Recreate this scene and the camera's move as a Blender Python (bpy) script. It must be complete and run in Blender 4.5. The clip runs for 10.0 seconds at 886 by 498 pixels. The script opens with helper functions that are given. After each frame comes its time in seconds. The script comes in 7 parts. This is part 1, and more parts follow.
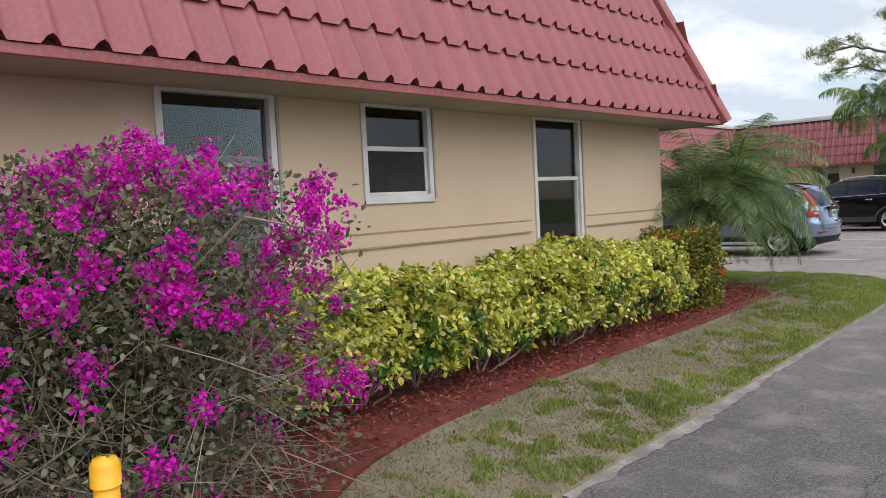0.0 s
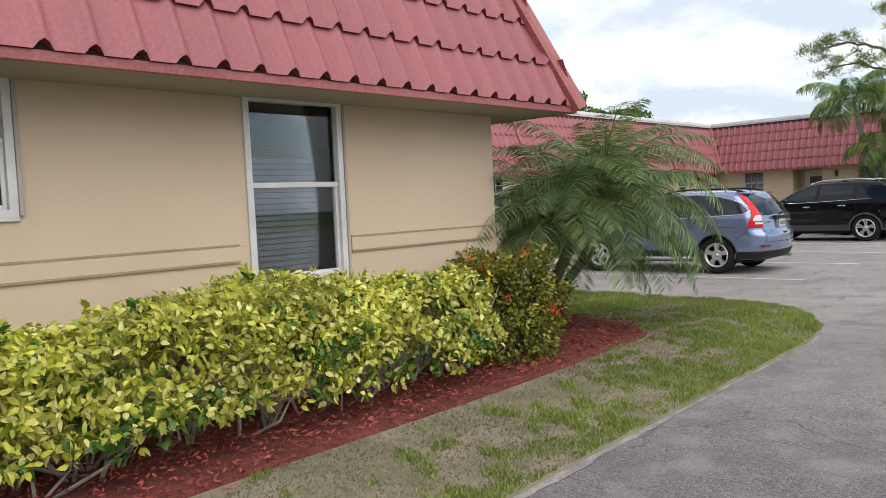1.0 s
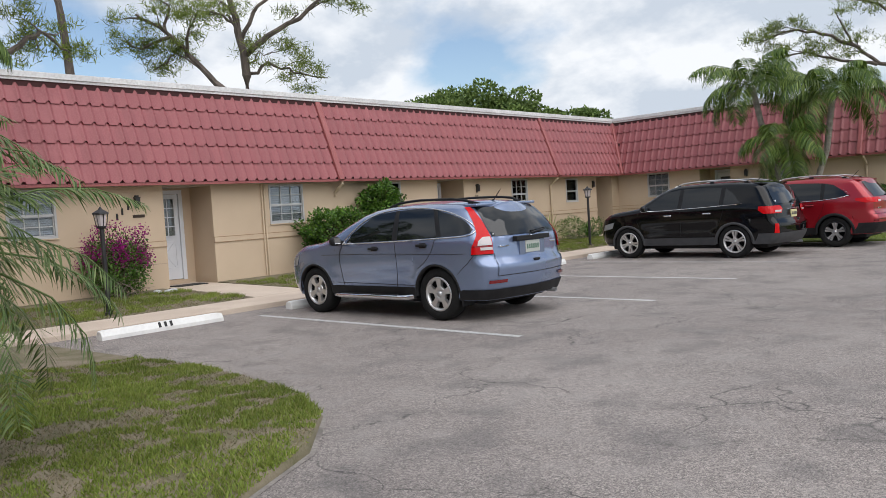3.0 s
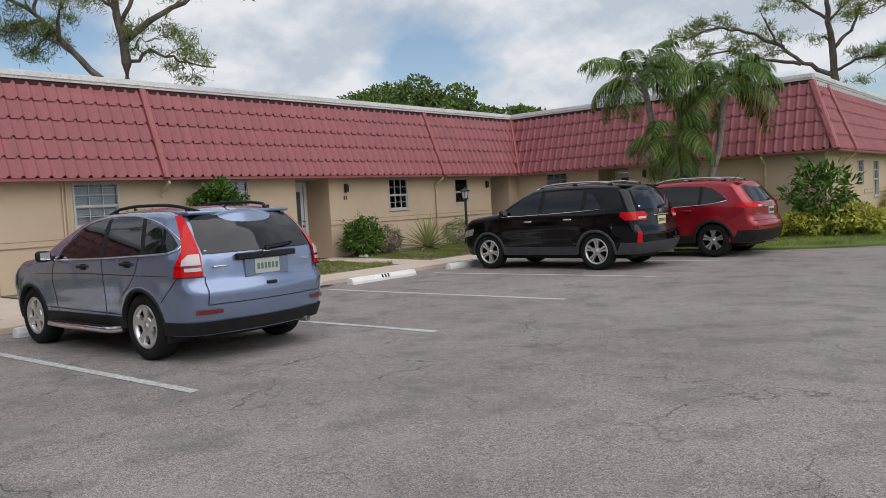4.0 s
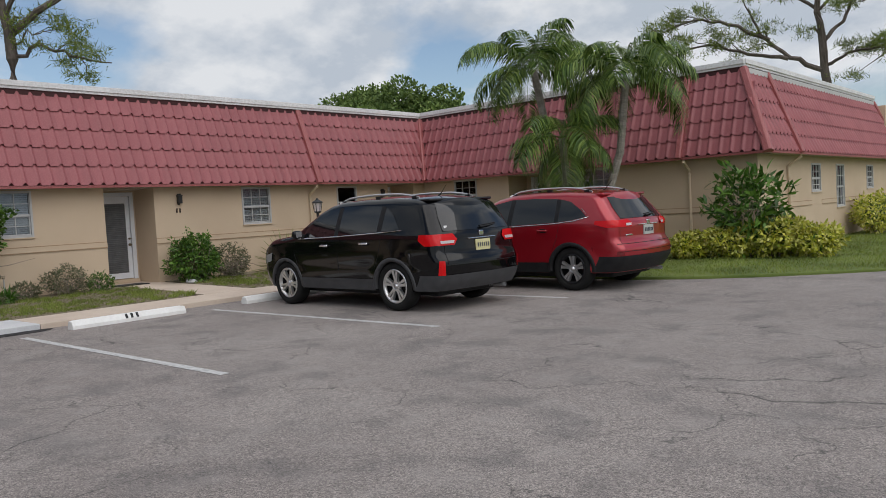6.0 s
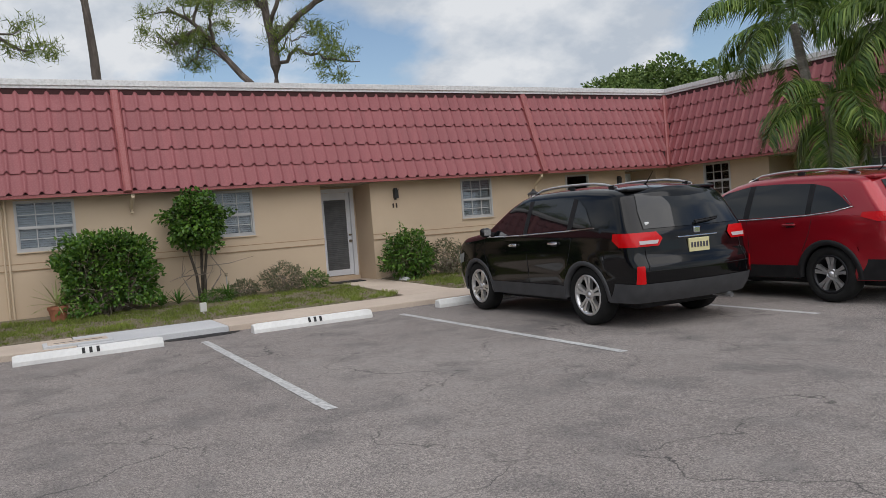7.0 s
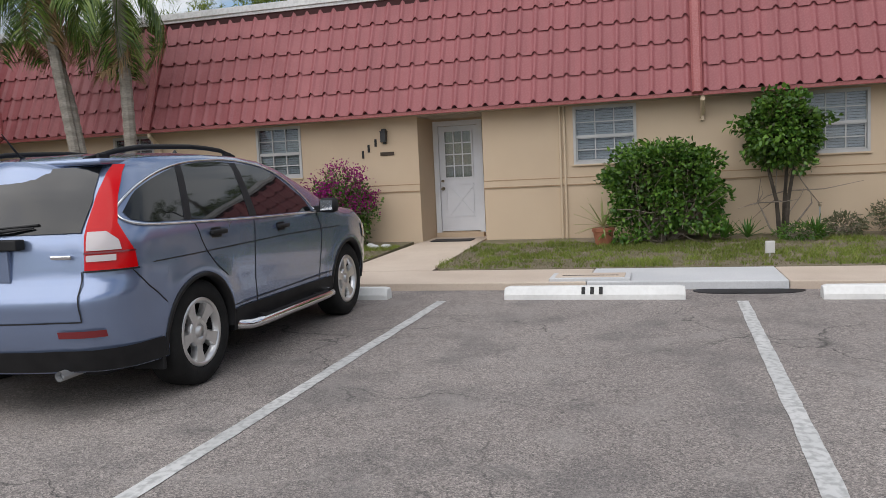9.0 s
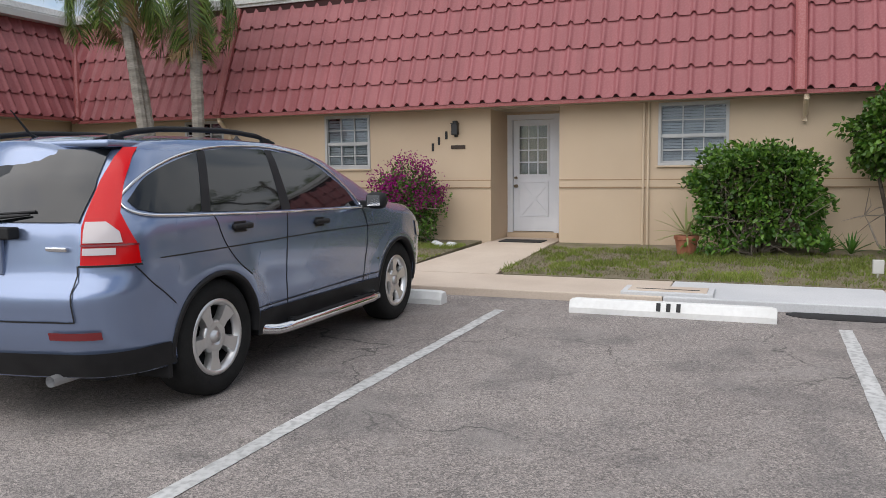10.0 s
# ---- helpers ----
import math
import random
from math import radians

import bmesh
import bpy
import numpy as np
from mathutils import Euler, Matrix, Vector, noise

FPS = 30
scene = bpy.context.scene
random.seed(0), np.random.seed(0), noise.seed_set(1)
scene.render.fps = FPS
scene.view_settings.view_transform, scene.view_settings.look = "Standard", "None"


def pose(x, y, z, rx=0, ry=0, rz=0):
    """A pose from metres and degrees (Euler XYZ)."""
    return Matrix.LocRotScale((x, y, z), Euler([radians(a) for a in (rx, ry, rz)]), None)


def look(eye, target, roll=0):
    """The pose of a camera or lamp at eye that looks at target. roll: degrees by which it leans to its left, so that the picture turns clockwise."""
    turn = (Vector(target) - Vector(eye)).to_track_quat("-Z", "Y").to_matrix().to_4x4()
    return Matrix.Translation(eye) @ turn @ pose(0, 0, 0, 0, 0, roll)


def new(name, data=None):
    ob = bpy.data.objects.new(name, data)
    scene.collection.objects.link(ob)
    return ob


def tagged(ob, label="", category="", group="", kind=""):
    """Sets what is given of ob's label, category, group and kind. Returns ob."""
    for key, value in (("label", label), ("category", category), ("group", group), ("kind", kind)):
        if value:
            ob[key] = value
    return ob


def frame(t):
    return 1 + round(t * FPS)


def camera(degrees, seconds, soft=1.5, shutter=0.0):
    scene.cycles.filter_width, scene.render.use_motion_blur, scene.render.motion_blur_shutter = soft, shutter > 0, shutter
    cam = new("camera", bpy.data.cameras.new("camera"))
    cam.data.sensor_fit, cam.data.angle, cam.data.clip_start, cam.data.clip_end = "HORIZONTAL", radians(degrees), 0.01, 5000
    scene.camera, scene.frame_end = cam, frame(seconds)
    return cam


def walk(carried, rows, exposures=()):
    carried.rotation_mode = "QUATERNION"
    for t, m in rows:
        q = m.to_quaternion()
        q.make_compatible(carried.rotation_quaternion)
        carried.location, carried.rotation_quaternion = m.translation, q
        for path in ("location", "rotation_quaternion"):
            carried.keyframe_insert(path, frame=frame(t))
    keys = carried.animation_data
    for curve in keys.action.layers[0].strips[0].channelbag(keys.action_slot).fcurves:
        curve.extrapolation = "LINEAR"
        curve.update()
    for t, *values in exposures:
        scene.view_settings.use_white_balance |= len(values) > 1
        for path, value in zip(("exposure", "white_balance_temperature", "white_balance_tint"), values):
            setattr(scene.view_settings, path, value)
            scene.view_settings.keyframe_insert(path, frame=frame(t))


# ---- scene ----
# camera and walk
cam = camera(59.0, 10.0, soft=0.5)
PATH = [
    (0, (0.945, 4.267, 1.511), (-0.4, 5.743, 1.396), -2.9),
    (0.5, (1.04, 5.965, 1.501), (-0.321, 7.426, 1.391), -3.0),
    (1, (1.077, 7.639, 1.515), (-0.284, 9.1, 1.403), -2.7),
    (1.5, (1.287, 9.278, 1.516), (-0.082, 10.732, 1.403), -3.1),
    (2, (1.535, 10.872, 1.453), (0.162, 12.322, 1.353), -4.0),
    (2.2, (1.593, 11.559, 1.446), (0.221, 13.011, 1.348), -3.8),
    (3.5, (2.05, 15.972, 1.433), (0.721, 17.463, 1.325), -3.5),
    (4, (2.301, 17.544, 1.414), (1.027, 19.082, 1.301), -3.2),
    (4.5, (2.595, 19.031, 1.405), (1.374, 20.61, 1.292), -3.0),
    (5, (2.891, 20.432, 1.403), (1.699, 22.035, 1.293), -3.1),
    (5.2, (2.972, 20.957, 1.408), (1.789, 22.566, 1.299), -3.1),
    (6.3, (3.02, 23.566, 1.418), (1.58, 24.951, 1.325), -3.6),
    (6.5, (2.926, 23.958, 1.448), (1.395, 25.241, 1.359), -4.0),
    (7, (2.416, 24.905, 1.437), (0.665, 25.866, 1.353), -4.3),
    (7.5, (1.668, 25.608, 1.409), (-0.26, 26.123, 1.287), -4.7),
    (8, (0.876, 26.074, 1.344), (-1.117, 26.163, 1.2), -3.8),
    (8.5, (0.026, 26.318, 1.333), (-1.943, 26.021, 1.145), -2.9),
    (9, (-0.676, 26.371, 1.3), (-2.59, 25.825, 1.109), -2.7),
    (9.5, (-1.162, 26.369, 1.301), (-3.043, 25.721, 1.102), -0.6),
    (10, (-1.388, 26.36, 1.304), (-3.236, 25.62, 1.105), -0.6),
]
walk(cam, [(t, look(eye, target, roll)) for t, eye, target, roll in PATH],
     exposures=[(0, 0.75), (0.5, 0.90), (1, 0.86), (2, 0.62), (3.5, 0.50), (4, 0.28), (4.5, 0.14), (5, 0.16), (7, 0.20), (8.5, 0.28), (9.2, 0.45), (10.0, 0.55)])

# world: sky with broken cloud, one soft sun
SUN_EL, SUN_AZ = 52.0, 102.0     # degrees; azimuth clockwise from +y
world = bpy.data.worlds.new("sky")
scene.world = world
world.use_nodes = True
wn, wl = world.node_tree.nodes, world.node_tree.links
wn.clear()
w_out = wn.new("ShaderNodeOutputWorld")
w_bg = wn.new("ShaderNodeBackground")
w_sky = wn.new("ShaderNodeTexSky")
w_sky.sky_type = "NISHITA"
w_sky.sun_disc = False
w_sky.sun_elevation, w_sky.sun_rotation = radians(SUN_EL), radians(SUN_AZ)
w_sky.air_density, w_sky.dust_density = 1.0, 1.0
w_co = wn.new("ShaderNodeTexCoord")
w_sep = wn.new("ShaderNodeSeparateXYZ")
wl.new(w_co.outputs["Generated"], w_sep.inputs[0])


def wmath(op, a, b=None):
    n = wn.new("ShaderNodeMath")
    n.operation = op
    for k, v in enumerate((a, b)):
        if v is None:
            continue
        if isinstance(v, (int, float)):
            n.inputs[k].default_value = v
        else:
            wl.new(v, n.inputs[k])
    return n.outputs[0]


# a flat cloud deck: direction divided by height
w_h = wmath("ADD", wmath("MAXIMUM", w_sep.outputs[2], 0.0), 0.42)
w_cx, w_cy = wmath("DIVIDE", w_sep.outputs[0], w_h), wmath("DIVIDE", w_sep.outputs[1], w_h)
w_comb = wn.new("ShaderNodeCombineXYZ")
wl.new(w_cx, w_comb.inputs[0]), wl.new(w_cy, w_comb.inputs[1])
w_n1, w_n2 = wn.new("ShaderNodeTexNoise"), wn.new("ShaderNodeTexNoise")
for n, sc, det, rough in ((w_n1, 1.7, 9.0, 0.52), (w_n2, 3.0, 9.0, 0.55)):
    n.inputs["Scale"].default_value, n.inputs["Detail"].default_value, n.inputs["Roughness"].default_value = sc, det, rough
wl.new(w_comb.outputs[0], w_n1.inputs["Vector"])
w_off = wn.new("ShaderNodeVectorMath")
w_off.operation = "ADD"
w_off.inputs[1].default_value = (4.1, 1.7, 3.0)
wl.new(w_comb.outputs[0], w_off.inputs[0]), wl.new(w_off.outputs[0], w_n2.inputs["Vector"])
w_cover = wn.new("ShaderNodeValToRGB")
w_cover.color_ramp.elements[0].position, w_cover.color_ramp.elements[1].position = 0.40, 0.50
wl.new(w_n1.outputs[0], w_cover.inputs[0])
w_tone = wn.new("ShaderNodeValToRGB")
w_tone.color_ramp.elements[0].position, w_tone.color_ramp.elements[1].position = 0.44, 0.57
w_tone.color_ramp.elements[0].color = (4.3, 4.8, 5.5, 1)
w_tone.color_ramp.elements[1].color = (6.6, 6.8, 7.1, 1)
wl.new(w_n2.outputs[0], w_tone.inputs[0])
w_mix = wn.new("ShaderNodeMixRGB")
wl.new(w_cover.outputs[0], w_mix.inputs[0])
wl.new(w_sky.outputs[0], w_mix.inputs[1])
wl.new(w_tone.outputs[0], w_mix.inputs[2])
wl.new(w_mix.outputs[0], w_bg.inputs[0])
w_bg.inputs[1].default_value = 0.097
wl.new(w_bg.outputs[0], w_out.inputs[0])

sun = new("sun", bpy.data.lights.new("sun", "SUN"))
sun.data.energy, sun.data.angle, sun.data.color = 1.75, radians(85), (1.0, 0.955, 0.935)
sun_dir = Vector((math.sin(radians(SUN_AZ)) * math.cos(radians(SUN_EL)), math.cos(radians(SUN_AZ)) * math.cos(radians(SUN_EL)), math.sin(radians(SUN_EL))))
sun.matrix_world = look(sun_dir * 50, (0, 0, 0))


# ---- materials ----
def nodes_of(name):
    m = bpy.data.materials.new(name)
    m.use_nodes = True
    nt = m.node_tree
    return m, nt.nodes, nt.links, nt.nodes["Principled BSDF"]


def rgba(c):
    return (c[0], c[1], c[2], 1.0)


def surf(name, c1, c2, scale=4.0, rough=0.8, metal=0.0, bump=0.1, fine=60.0, c3=None, spec=0.5, bump_dist=0.01, coat=0.0, random_value=0.0, stretch=None, fine_mix=0.35, island=0.0):
    """A surface with large stains (c1 to c2), fine grain towards c3 and fine relief."""
    m, n, l, b = nodes_of(name)
    co = n.new("ShaderNodeTexCoord")
    src = co.outputs["Object"]
    if stretch:
        mp = n.new("ShaderNodeMapping")
        mp.inputs["Scale"].default_value = stretch
        l.new(src, mp.inputs[0])
        src = mp.outputs[0]
    big, small = n.new("ShaderNodeTexNoise"), n.new("ShaderNodeTexNoise")
    for t, sc in ((big, scale), (small, fine)):
        t.inputs["Scale"].default_value, t.inputs["Detail"].default_value = sc, 5.0
        l.new(src, t.inputs["Vector"])
    ramp = n.new("ShaderNodeValToRGB")
    ramp.color_ramp.elements[0].position, ramp.color_ramp.elements[1].position = 0.35, 0.65
    ramp.color_ramp.elements[0].color, ramp.color_ramp.elements[1].color = rgba(c1), rgba(c2)
    l.new(big.outputs[0], ramp.inputs[0])
    out = ramp.outputs[0]
    if c3:
        r2 = n.new("ShaderNodeValToRGB")
        r2.color_ramp.elements[0].position, r2.color_ramp.elements[1].position = 0.45, 0.62
        l.new(small.outputs[0], r2.inputs[0])
        fac = n.new("ShaderNodeMath")
        fac.operation = "MULTIPLY"
        fac.inputs[1].default_value = fine_mix
        l.new(r2.outputs[0], fac.inputs[0])
        mx = n.new("ShaderNodeMixRGB")
        l.new(fac.outputs[0], mx.inputs[0]), l.new(out, mx.inputs[1])
        mx.inputs[2].default_value = rgba(c3)
        out = mx.outputs[0]
    if random_value or island:
        hs = n.new("ShaderNodeHueSaturation")
        rnd = n.new("ShaderNodeObjectInfo").outputs["Random"] if random_value else n.new("ShaderNodeNewGeometry").outputs["Random Per Island"]
        mr = n.new("ShaderNodeMapRange")
        amt = random_value or island
        mr.inputs[3].default_value, mr.inputs[4].default_value = 1 - amt, 1 + amt
        l.new(rnd, mr.inputs[0]), l.new(mr.outputs[0], hs.inputs["Value"]), l.new(out, hs.inputs["Color"])
        out = hs.outputs[0]
    l.new(out, b.inputs["Base Color"])
    b.inputs["Roughness"].default_value, b.inputs["Metallic"].default_value = rough, metal
    b.inputs["Specular IOR Level"].default_value = spec
    if coat:
        b.inputs["Coat Weight"].default_value, b.inputs["Coat Roughness"].default_value = coat, 0.06
    if bump:
        bp = n.new("ShaderNodeBump")
        bp.inputs["Strength"].default_value, bp.inputs["Distance"].default_value = bump, bump_dist
        l.new(small.outputs[0], bp.inputs["Height"]), l.new(bp.outputs[0], b.inputs["Normal"])
    return m


def leafy(name, colours, rough=0.5, translucent=0.3, scale=1.2):
    """Leaves: a colour per leaf from the list, some light let through."""
    m, n, l, b = nodes_of(name)
    geo = n.new("ShaderNodeNewGeometry")
    ramp = n.new("ShaderNodeValToRGB")
    ramp.color_ramp.interpolation = "LINEAR"
    els = ramp.color_ramp.elements
    els[0].color, els[1].color = rgba(colours[0]), rgba(colours[-1])
    for k in range(1, len(colours) - 1):
        els.new(k / (len(colours) - 1)).color = rgba(colours[k])
    l.new(geo.outputs["Random Per Island"], ramp.inputs[0])
    tex = n.new("ShaderNodeTexNoise")
    tex.inputs["Scale"].default_value, tex.inputs["Detail"].default_value = scale, 3.0
    co = n.new("ShaderNodeTexCoord")
    l.new(co.outputs["Object"], tex.inputs["Vector"])
    mr = n.new("ShaderNodeMapRange")
    mr.inputs[1].default_value, mr.inputs[2].default_value, mr.inputs[3].default_value, mr.inputs[4].default_value = 0.3, 0.7, 0.72, 1.25
    l.new(tex.outputs[0], mr.inputs[0])
    hs = n.new("ShaderNodeHueSaturation")
    l.new(ramp.outputs[0], hs.inputs["Color"]), l.new(mr.outputs[0], hs.inputs["Value"])
    l.new(hs.outputs[0], b.inputs["Base Color"])
    b.inputs["Roughness"].default_value = rough
    b.inputs["Specular IOR Level"].default_value = 0.35
    if translucent:
        tr = n.new("ShaderNodeBsdfTranslucent")
        l.new(hs.outputs[0], tr.inputs[0])
        mx = n.new("ShaderNodeMixShader")
        mx.inputs[0].default_value = translucent
        l.new(b.outputs[0], mx.inputs[1]), l.new(tr.outputs[0], mx.inputs[2])
        l.new(mx.outputs[0], n["Material Output"].inputs[0])
    return m


def plain(name, c, rough=0.5, metal=0.0, coat=0.0, spec=0.5):
    m, n, l, b = nodes_of(name)
    b.inputs["Base Color"].default_value, b.inputs["Roughness"].default_value, b.inputs["Metallic"].default_value = rgba(c), rough, metal
    b.inputs["Coat Weight"].default_value, b.inputs["Specular IOR Level"].default_value = coat, spec
    return m


def glass(name, tint=(1, 1, 1), clear=0.5):
    """Thin window glass: a mirror at grazing angles, else clear with a tint."""
    m, n, l, b = nodes_of(name)
    tr, gl, fr = n.new("ShaderNodeBsdfTransparent"), n.new("ShaderNodeBsdfGlossy"), n.new("ShaderNodeFresnel")
    tr.inputs[0].default_value = rgba([clear * k for k in tint])
    gl.inputs[1].default_value = 0.02
    fr.inputs[0].default_value = 1.62
    mx = n.new("ShaderNodeMixShader")
    l.new(fr.outputs[0], mx.inputs[0]), l.new(tr.outputs[0], mx.inputs[1]), l.new(gl.outputs[0], mx.inputs[2])
    l.new(mx.outputs[0], n["Material Output"].inputs[0])
    return m


def asphalt_material():
    m, n, l, b = nodes_of("asphalt")
    co = n.new("ShaderNodeTexCoord").outputs["Object"]

    def noise_tex(sc, det=5.0, src=co):
        t = n.new("ShaderNodeTexNoise")
        t.inputs["Scale"].default_value, t.inputs["Detail"].default_value = sc, det
        l.new(src, t.inputs["Vector"])
        return t.outputs[0]

    def ramp(src, p0, p1, a, z):
        r = n.new("ShaderNodeValToRGB")
        r.color_ramp.elements[0].position, r.color_ramp.elements[1].position = p0, p1
        r.color_ramp.elements[0].color, r.color_ramp.elements[1].color = rgba(a), rgba(z)
        l.new(src, r.inputs[0])
        return r.outputs[0]

    def mix(kind, fac, a, z):
        x = n.new("ShaderNodeMixRGB")
        x.blend_type = kind
        for k, v in enumerate((fac, a, z)):
            if isinstance(v, float):
                x.inputs[k].default_value = v
            elif isinstance(v, tuple):
                x.inputs[k].default_value = rgba(v)
            else:
                l.new(v, x.inputs[k])
        return x.outputs[0]

    base = ramp(noise_tex(0.35, 6.0), 0.3, 0.7, (0.235, 0.215, 0.206), (0.305, 0.283, 0.270))
    grain = n.new("ShaderNodeTexVoronoi")
    grain.inputs["Scale"].default_value = 150.0
    l.new(co, grain.inputs["Vector"])
    stones = ramp(grain.outputs["Color"], 0.2, 0.95, (0.36, 0.36, 0.36), (1.66, 1.61, 1.57))
    col = mix("MULTIPLY", 0.75, base, stones)
    pebble = n.new("ShaderNodeTexVoronoi")
    pebble.inputs["Scale"].default_value = 62.0
    l.new(co, pebble.inputs["Vector"])
    col = mix("MULTIPLY", 0.5, col, ramp(pebble.outputs["Color"], 0.15, 0.95, (0.62, 0.62, 0.62), (1.38, 1.37, 1.36)))
    pits = ramp(noise_tex(38.0, 4.0), 0.60, 0.68, (0, 0, 0), (0.3, 0.3, 0.3))
    col = mix("MIX", pits, col, (0.07, 0.066, 0.064))
    sep = n.new("ShaderNodeSeparateXYZ")
    l.new(co, sep.inputs[0])
    edge = n.new("ShaderNodeMath")
    edge.operation = "MULTIPLY_ADD"
    edge.inputs[1].default_value = 1.6
    l.new(noise_tex(0.5, 4.0), edge.inputs[0]), l.new(sep.outputs[1], edge.inputs[2])
    span = n.new("ShaderNodeMapRange")
    span.inputs[1].default_value, span.inputs[2].default_value = 10.0, 19.0
    l.new(edge.outputs[0], span.inputs[0])
    # darker, bluer base south of about y 10, rising to full by 19
    coat = ramp(span.outputs[0], 0.0, 1.0, (0.48, 0.495, 0.525), (1.04, 1.02, 1.0))
    col = mix("MULTIPLY", 1.0, col, coat)
    worn = ramp(noise_tex(1.7, 8.0), 0.50, 0.66, (0, 0, 0), (1, 1, 1))
    col = mix("MIX", mix("MULTIPLY", 1.0, worn, (0.38, 0.38, 0.38)), col, (0.085, 0.083, 0.084))
    # cracks: edges of warped cells, broken up
    warp = n.new("ShaderNodeTexNoise")
    warp.inputs["Scale"].default_value, warp.inputs["Detail"].default_value = 1.6, 6.0
    l.new(co, warp.inputs["Vector"])
    wv = n.new("ShaderNodeVectorMath")
    wv.operation = "MULTIPLY_ADD"
    wv.inputs[1].default_value = (1.1, 1.1, 0.0)
    l.new(warp.outputs["Color"], wv.inputs[0]), l.new(co, wv.inputs[2])
    vor = n.new("ShaderNodeTexVoronoi")
    vor.feature = "DISTANCE_TO_EDGE"
    vor.inputs["Scale"].default_value = 0.6
    l.new(wv.outputs[0], vor.inputs["Vector"])
    crack = ramp(vor.outputs["Distance"], 0.0016, 0.0052, (1, 1, 1), (0, 0, 0))
    gate = ramp(noise_tex(0.55, 4.0), 0.44, 0.53, (0, 0, 0), (1, 1, 1))
    cr = mix("MULTIPLY", 1.0, crack, gate)
    col = mix("MIX", mix("MULTIPLY", 1.0, cr, (0.8, 0.8, 0.8)), col, (0.03, 0.03, 0.03))
    fine = n.new("ShaderNodeTexVoronoi")
    fine.feature = "DISTANCE_TO_EDGE"
    fine.inputs["Scale"].default_value = 2.6
    l.new(wv.outputs[0], fine.inputs["Vector"])
    web = ramp(fine.outputs["Distance"], 0.004, 0.016, (1, 1, 1), (0, 0, 0))
    where = ramp(noise_tex(0.8, 5.0), 0.50, 0.58, (0, 0, 0), (0.34, 0.34, 0.34))
    col = mix("MIX", mix("MULTIPLY", 1.0, web, where), col, (0.04, 0.039, 0.038))
    pale = ramp(noise_tex(2.6, 9.0), 0.52, 0.70, (0, 0, 0), (0.40, 0.40, 0.40))
    col = mix("MIX", pale, col, (0.30, 0.275, 0.255))
    l.new(col, b.inputs["Base Color"])
    b.inputs["Roughness"].default_value = 0.85
    b.inputs["Specular IOR Level"].default_value = 0.35
    bp = n.new("ShaderNodeBump")
    bp.inputs["Strength"].default_value, bp.inputs["Distance"].default_value = 0.5, 0.006
    l.new(grain.outputs["Distance"], bp.inputs["Height"]), l.new(bp.outputs[0], b.inputs["Normal"])
    return m


M_ASPHALT = asphalt_material()
M_STUCCO = surf("stucco", (0.52, 0.405, 0.29), (0.565, 0.447, 0.322), 0.9, 0.9, bump=0.25, fine=90, c3=(0.51, 0.40, 0.29), spec=0.2)
M_STUCCO_DARK = surf("stucco_band_edge", (0.30, 0.20, 0.12), (0.36, 0.25, 0.15), 3, 0.95, bump=0.1)
M_TILE = surf("roof_paint", (0.235, 0.061, 0.067), (0.292, 0.086, 0.092), 1.3, 0.55, bump=0.12, fine=35, c3=(0.33, 0.12, 0.122), spec=0.5, random_value=0.06, fine_mix=0.3)
M_TILE_JOIN = surf("roof_paint_far", (0.235, 0.061, 0.067), (0.292, 0.086, 0.092), 1.3, 0.55, bump=0.12, fine=35, c3=(0.33, 0.12, 0.122), island=0.06, fine_mix=0.3)
M_RIB = surf("rib_paint", (0.25, 0.058, 0.058), (0.32, 0.09, 0.088), 2, 0.5, bump=0.1, fine=40, c3=(0.40, 0.17, 0.16))
M_ROOFBACK = plain("roof_underlay", (0.05, 0.016, 0.016), 0.9)
M_FASCIA = surf("white_fascia", (0.62, 0.62, 0.62), (0.74, 0.74, 0.73), 1.5, 0.5, bump=0.05, fine=20, c3=(0.45, 0.44, 0.42), fine_mix=0.4)
M_SOFFIT = surf("soffit_paint", (0.34, 0.29, 0.235), (0.40, 0.34, 0.275), 1.5, 0.8, bump=0.1)
M_FLATROOF = surf("flat_roof", (0.42, 0.42, 0.41), (0.5, 0.5, 0.49), 0.5, 0.9)
M_WHITE = surf("white_frame_paint", (0.50, 0.49, 0.47), (0.62, 0.61, 0.59), 3, 0.45, bump=0.03)
M_BARWHITE = surf("glazing_bar_paint", (0.40, 0.40, 0.40), (0.49, 0.49, 0.48), 3, 0.5, bump=0.03)
M_DOORWHITE = surf("white_door_paint", (0.66, 0.68, 0.72), (0.74, 0.76, 0.80), 2.0, 0.4, bump=0.03)
M_GREYMETAL = surf("grey_aluminium", (0.42, 0.43, 0.44), (0.50, 0.50, 0.51), 3, 0.4, 0.6, bump=0.02)
M_GLASS = glass("window_glass", (0.92, 0.97, 1.0), 0.85)
M_BLIND = surf("blind_slats", (0.44, 0.45, 0.46), (0.53, 0.54, 0.55), 4, 0.6, bump=0.0)
M_BLIND_GREY = surf("grey_blind_slats", (0.14, 0.145, 0.15), (0.19, 0.195, 0.20), 4, 0.6, bump=0.0)
M_CURTAIN = surf("pale_curtain", (0.28, 0.265, 0.24), (0.42, 0.395, 0.36), 3, 0.8, bump=0.1, stretch=(12, 12, 1))
M_SCREEN = surf("insect_screen", (0.11, 0.115, 0.12), (0.15, 0.153, 0.158), 6, 0.7, bump=0.0)
M_MESH = surf("screen_mesh", (0.020, 0.020, 0.021), (0.030, 0.030, 0.030), 5, 0.7, bump=0.0, spec=0.2)
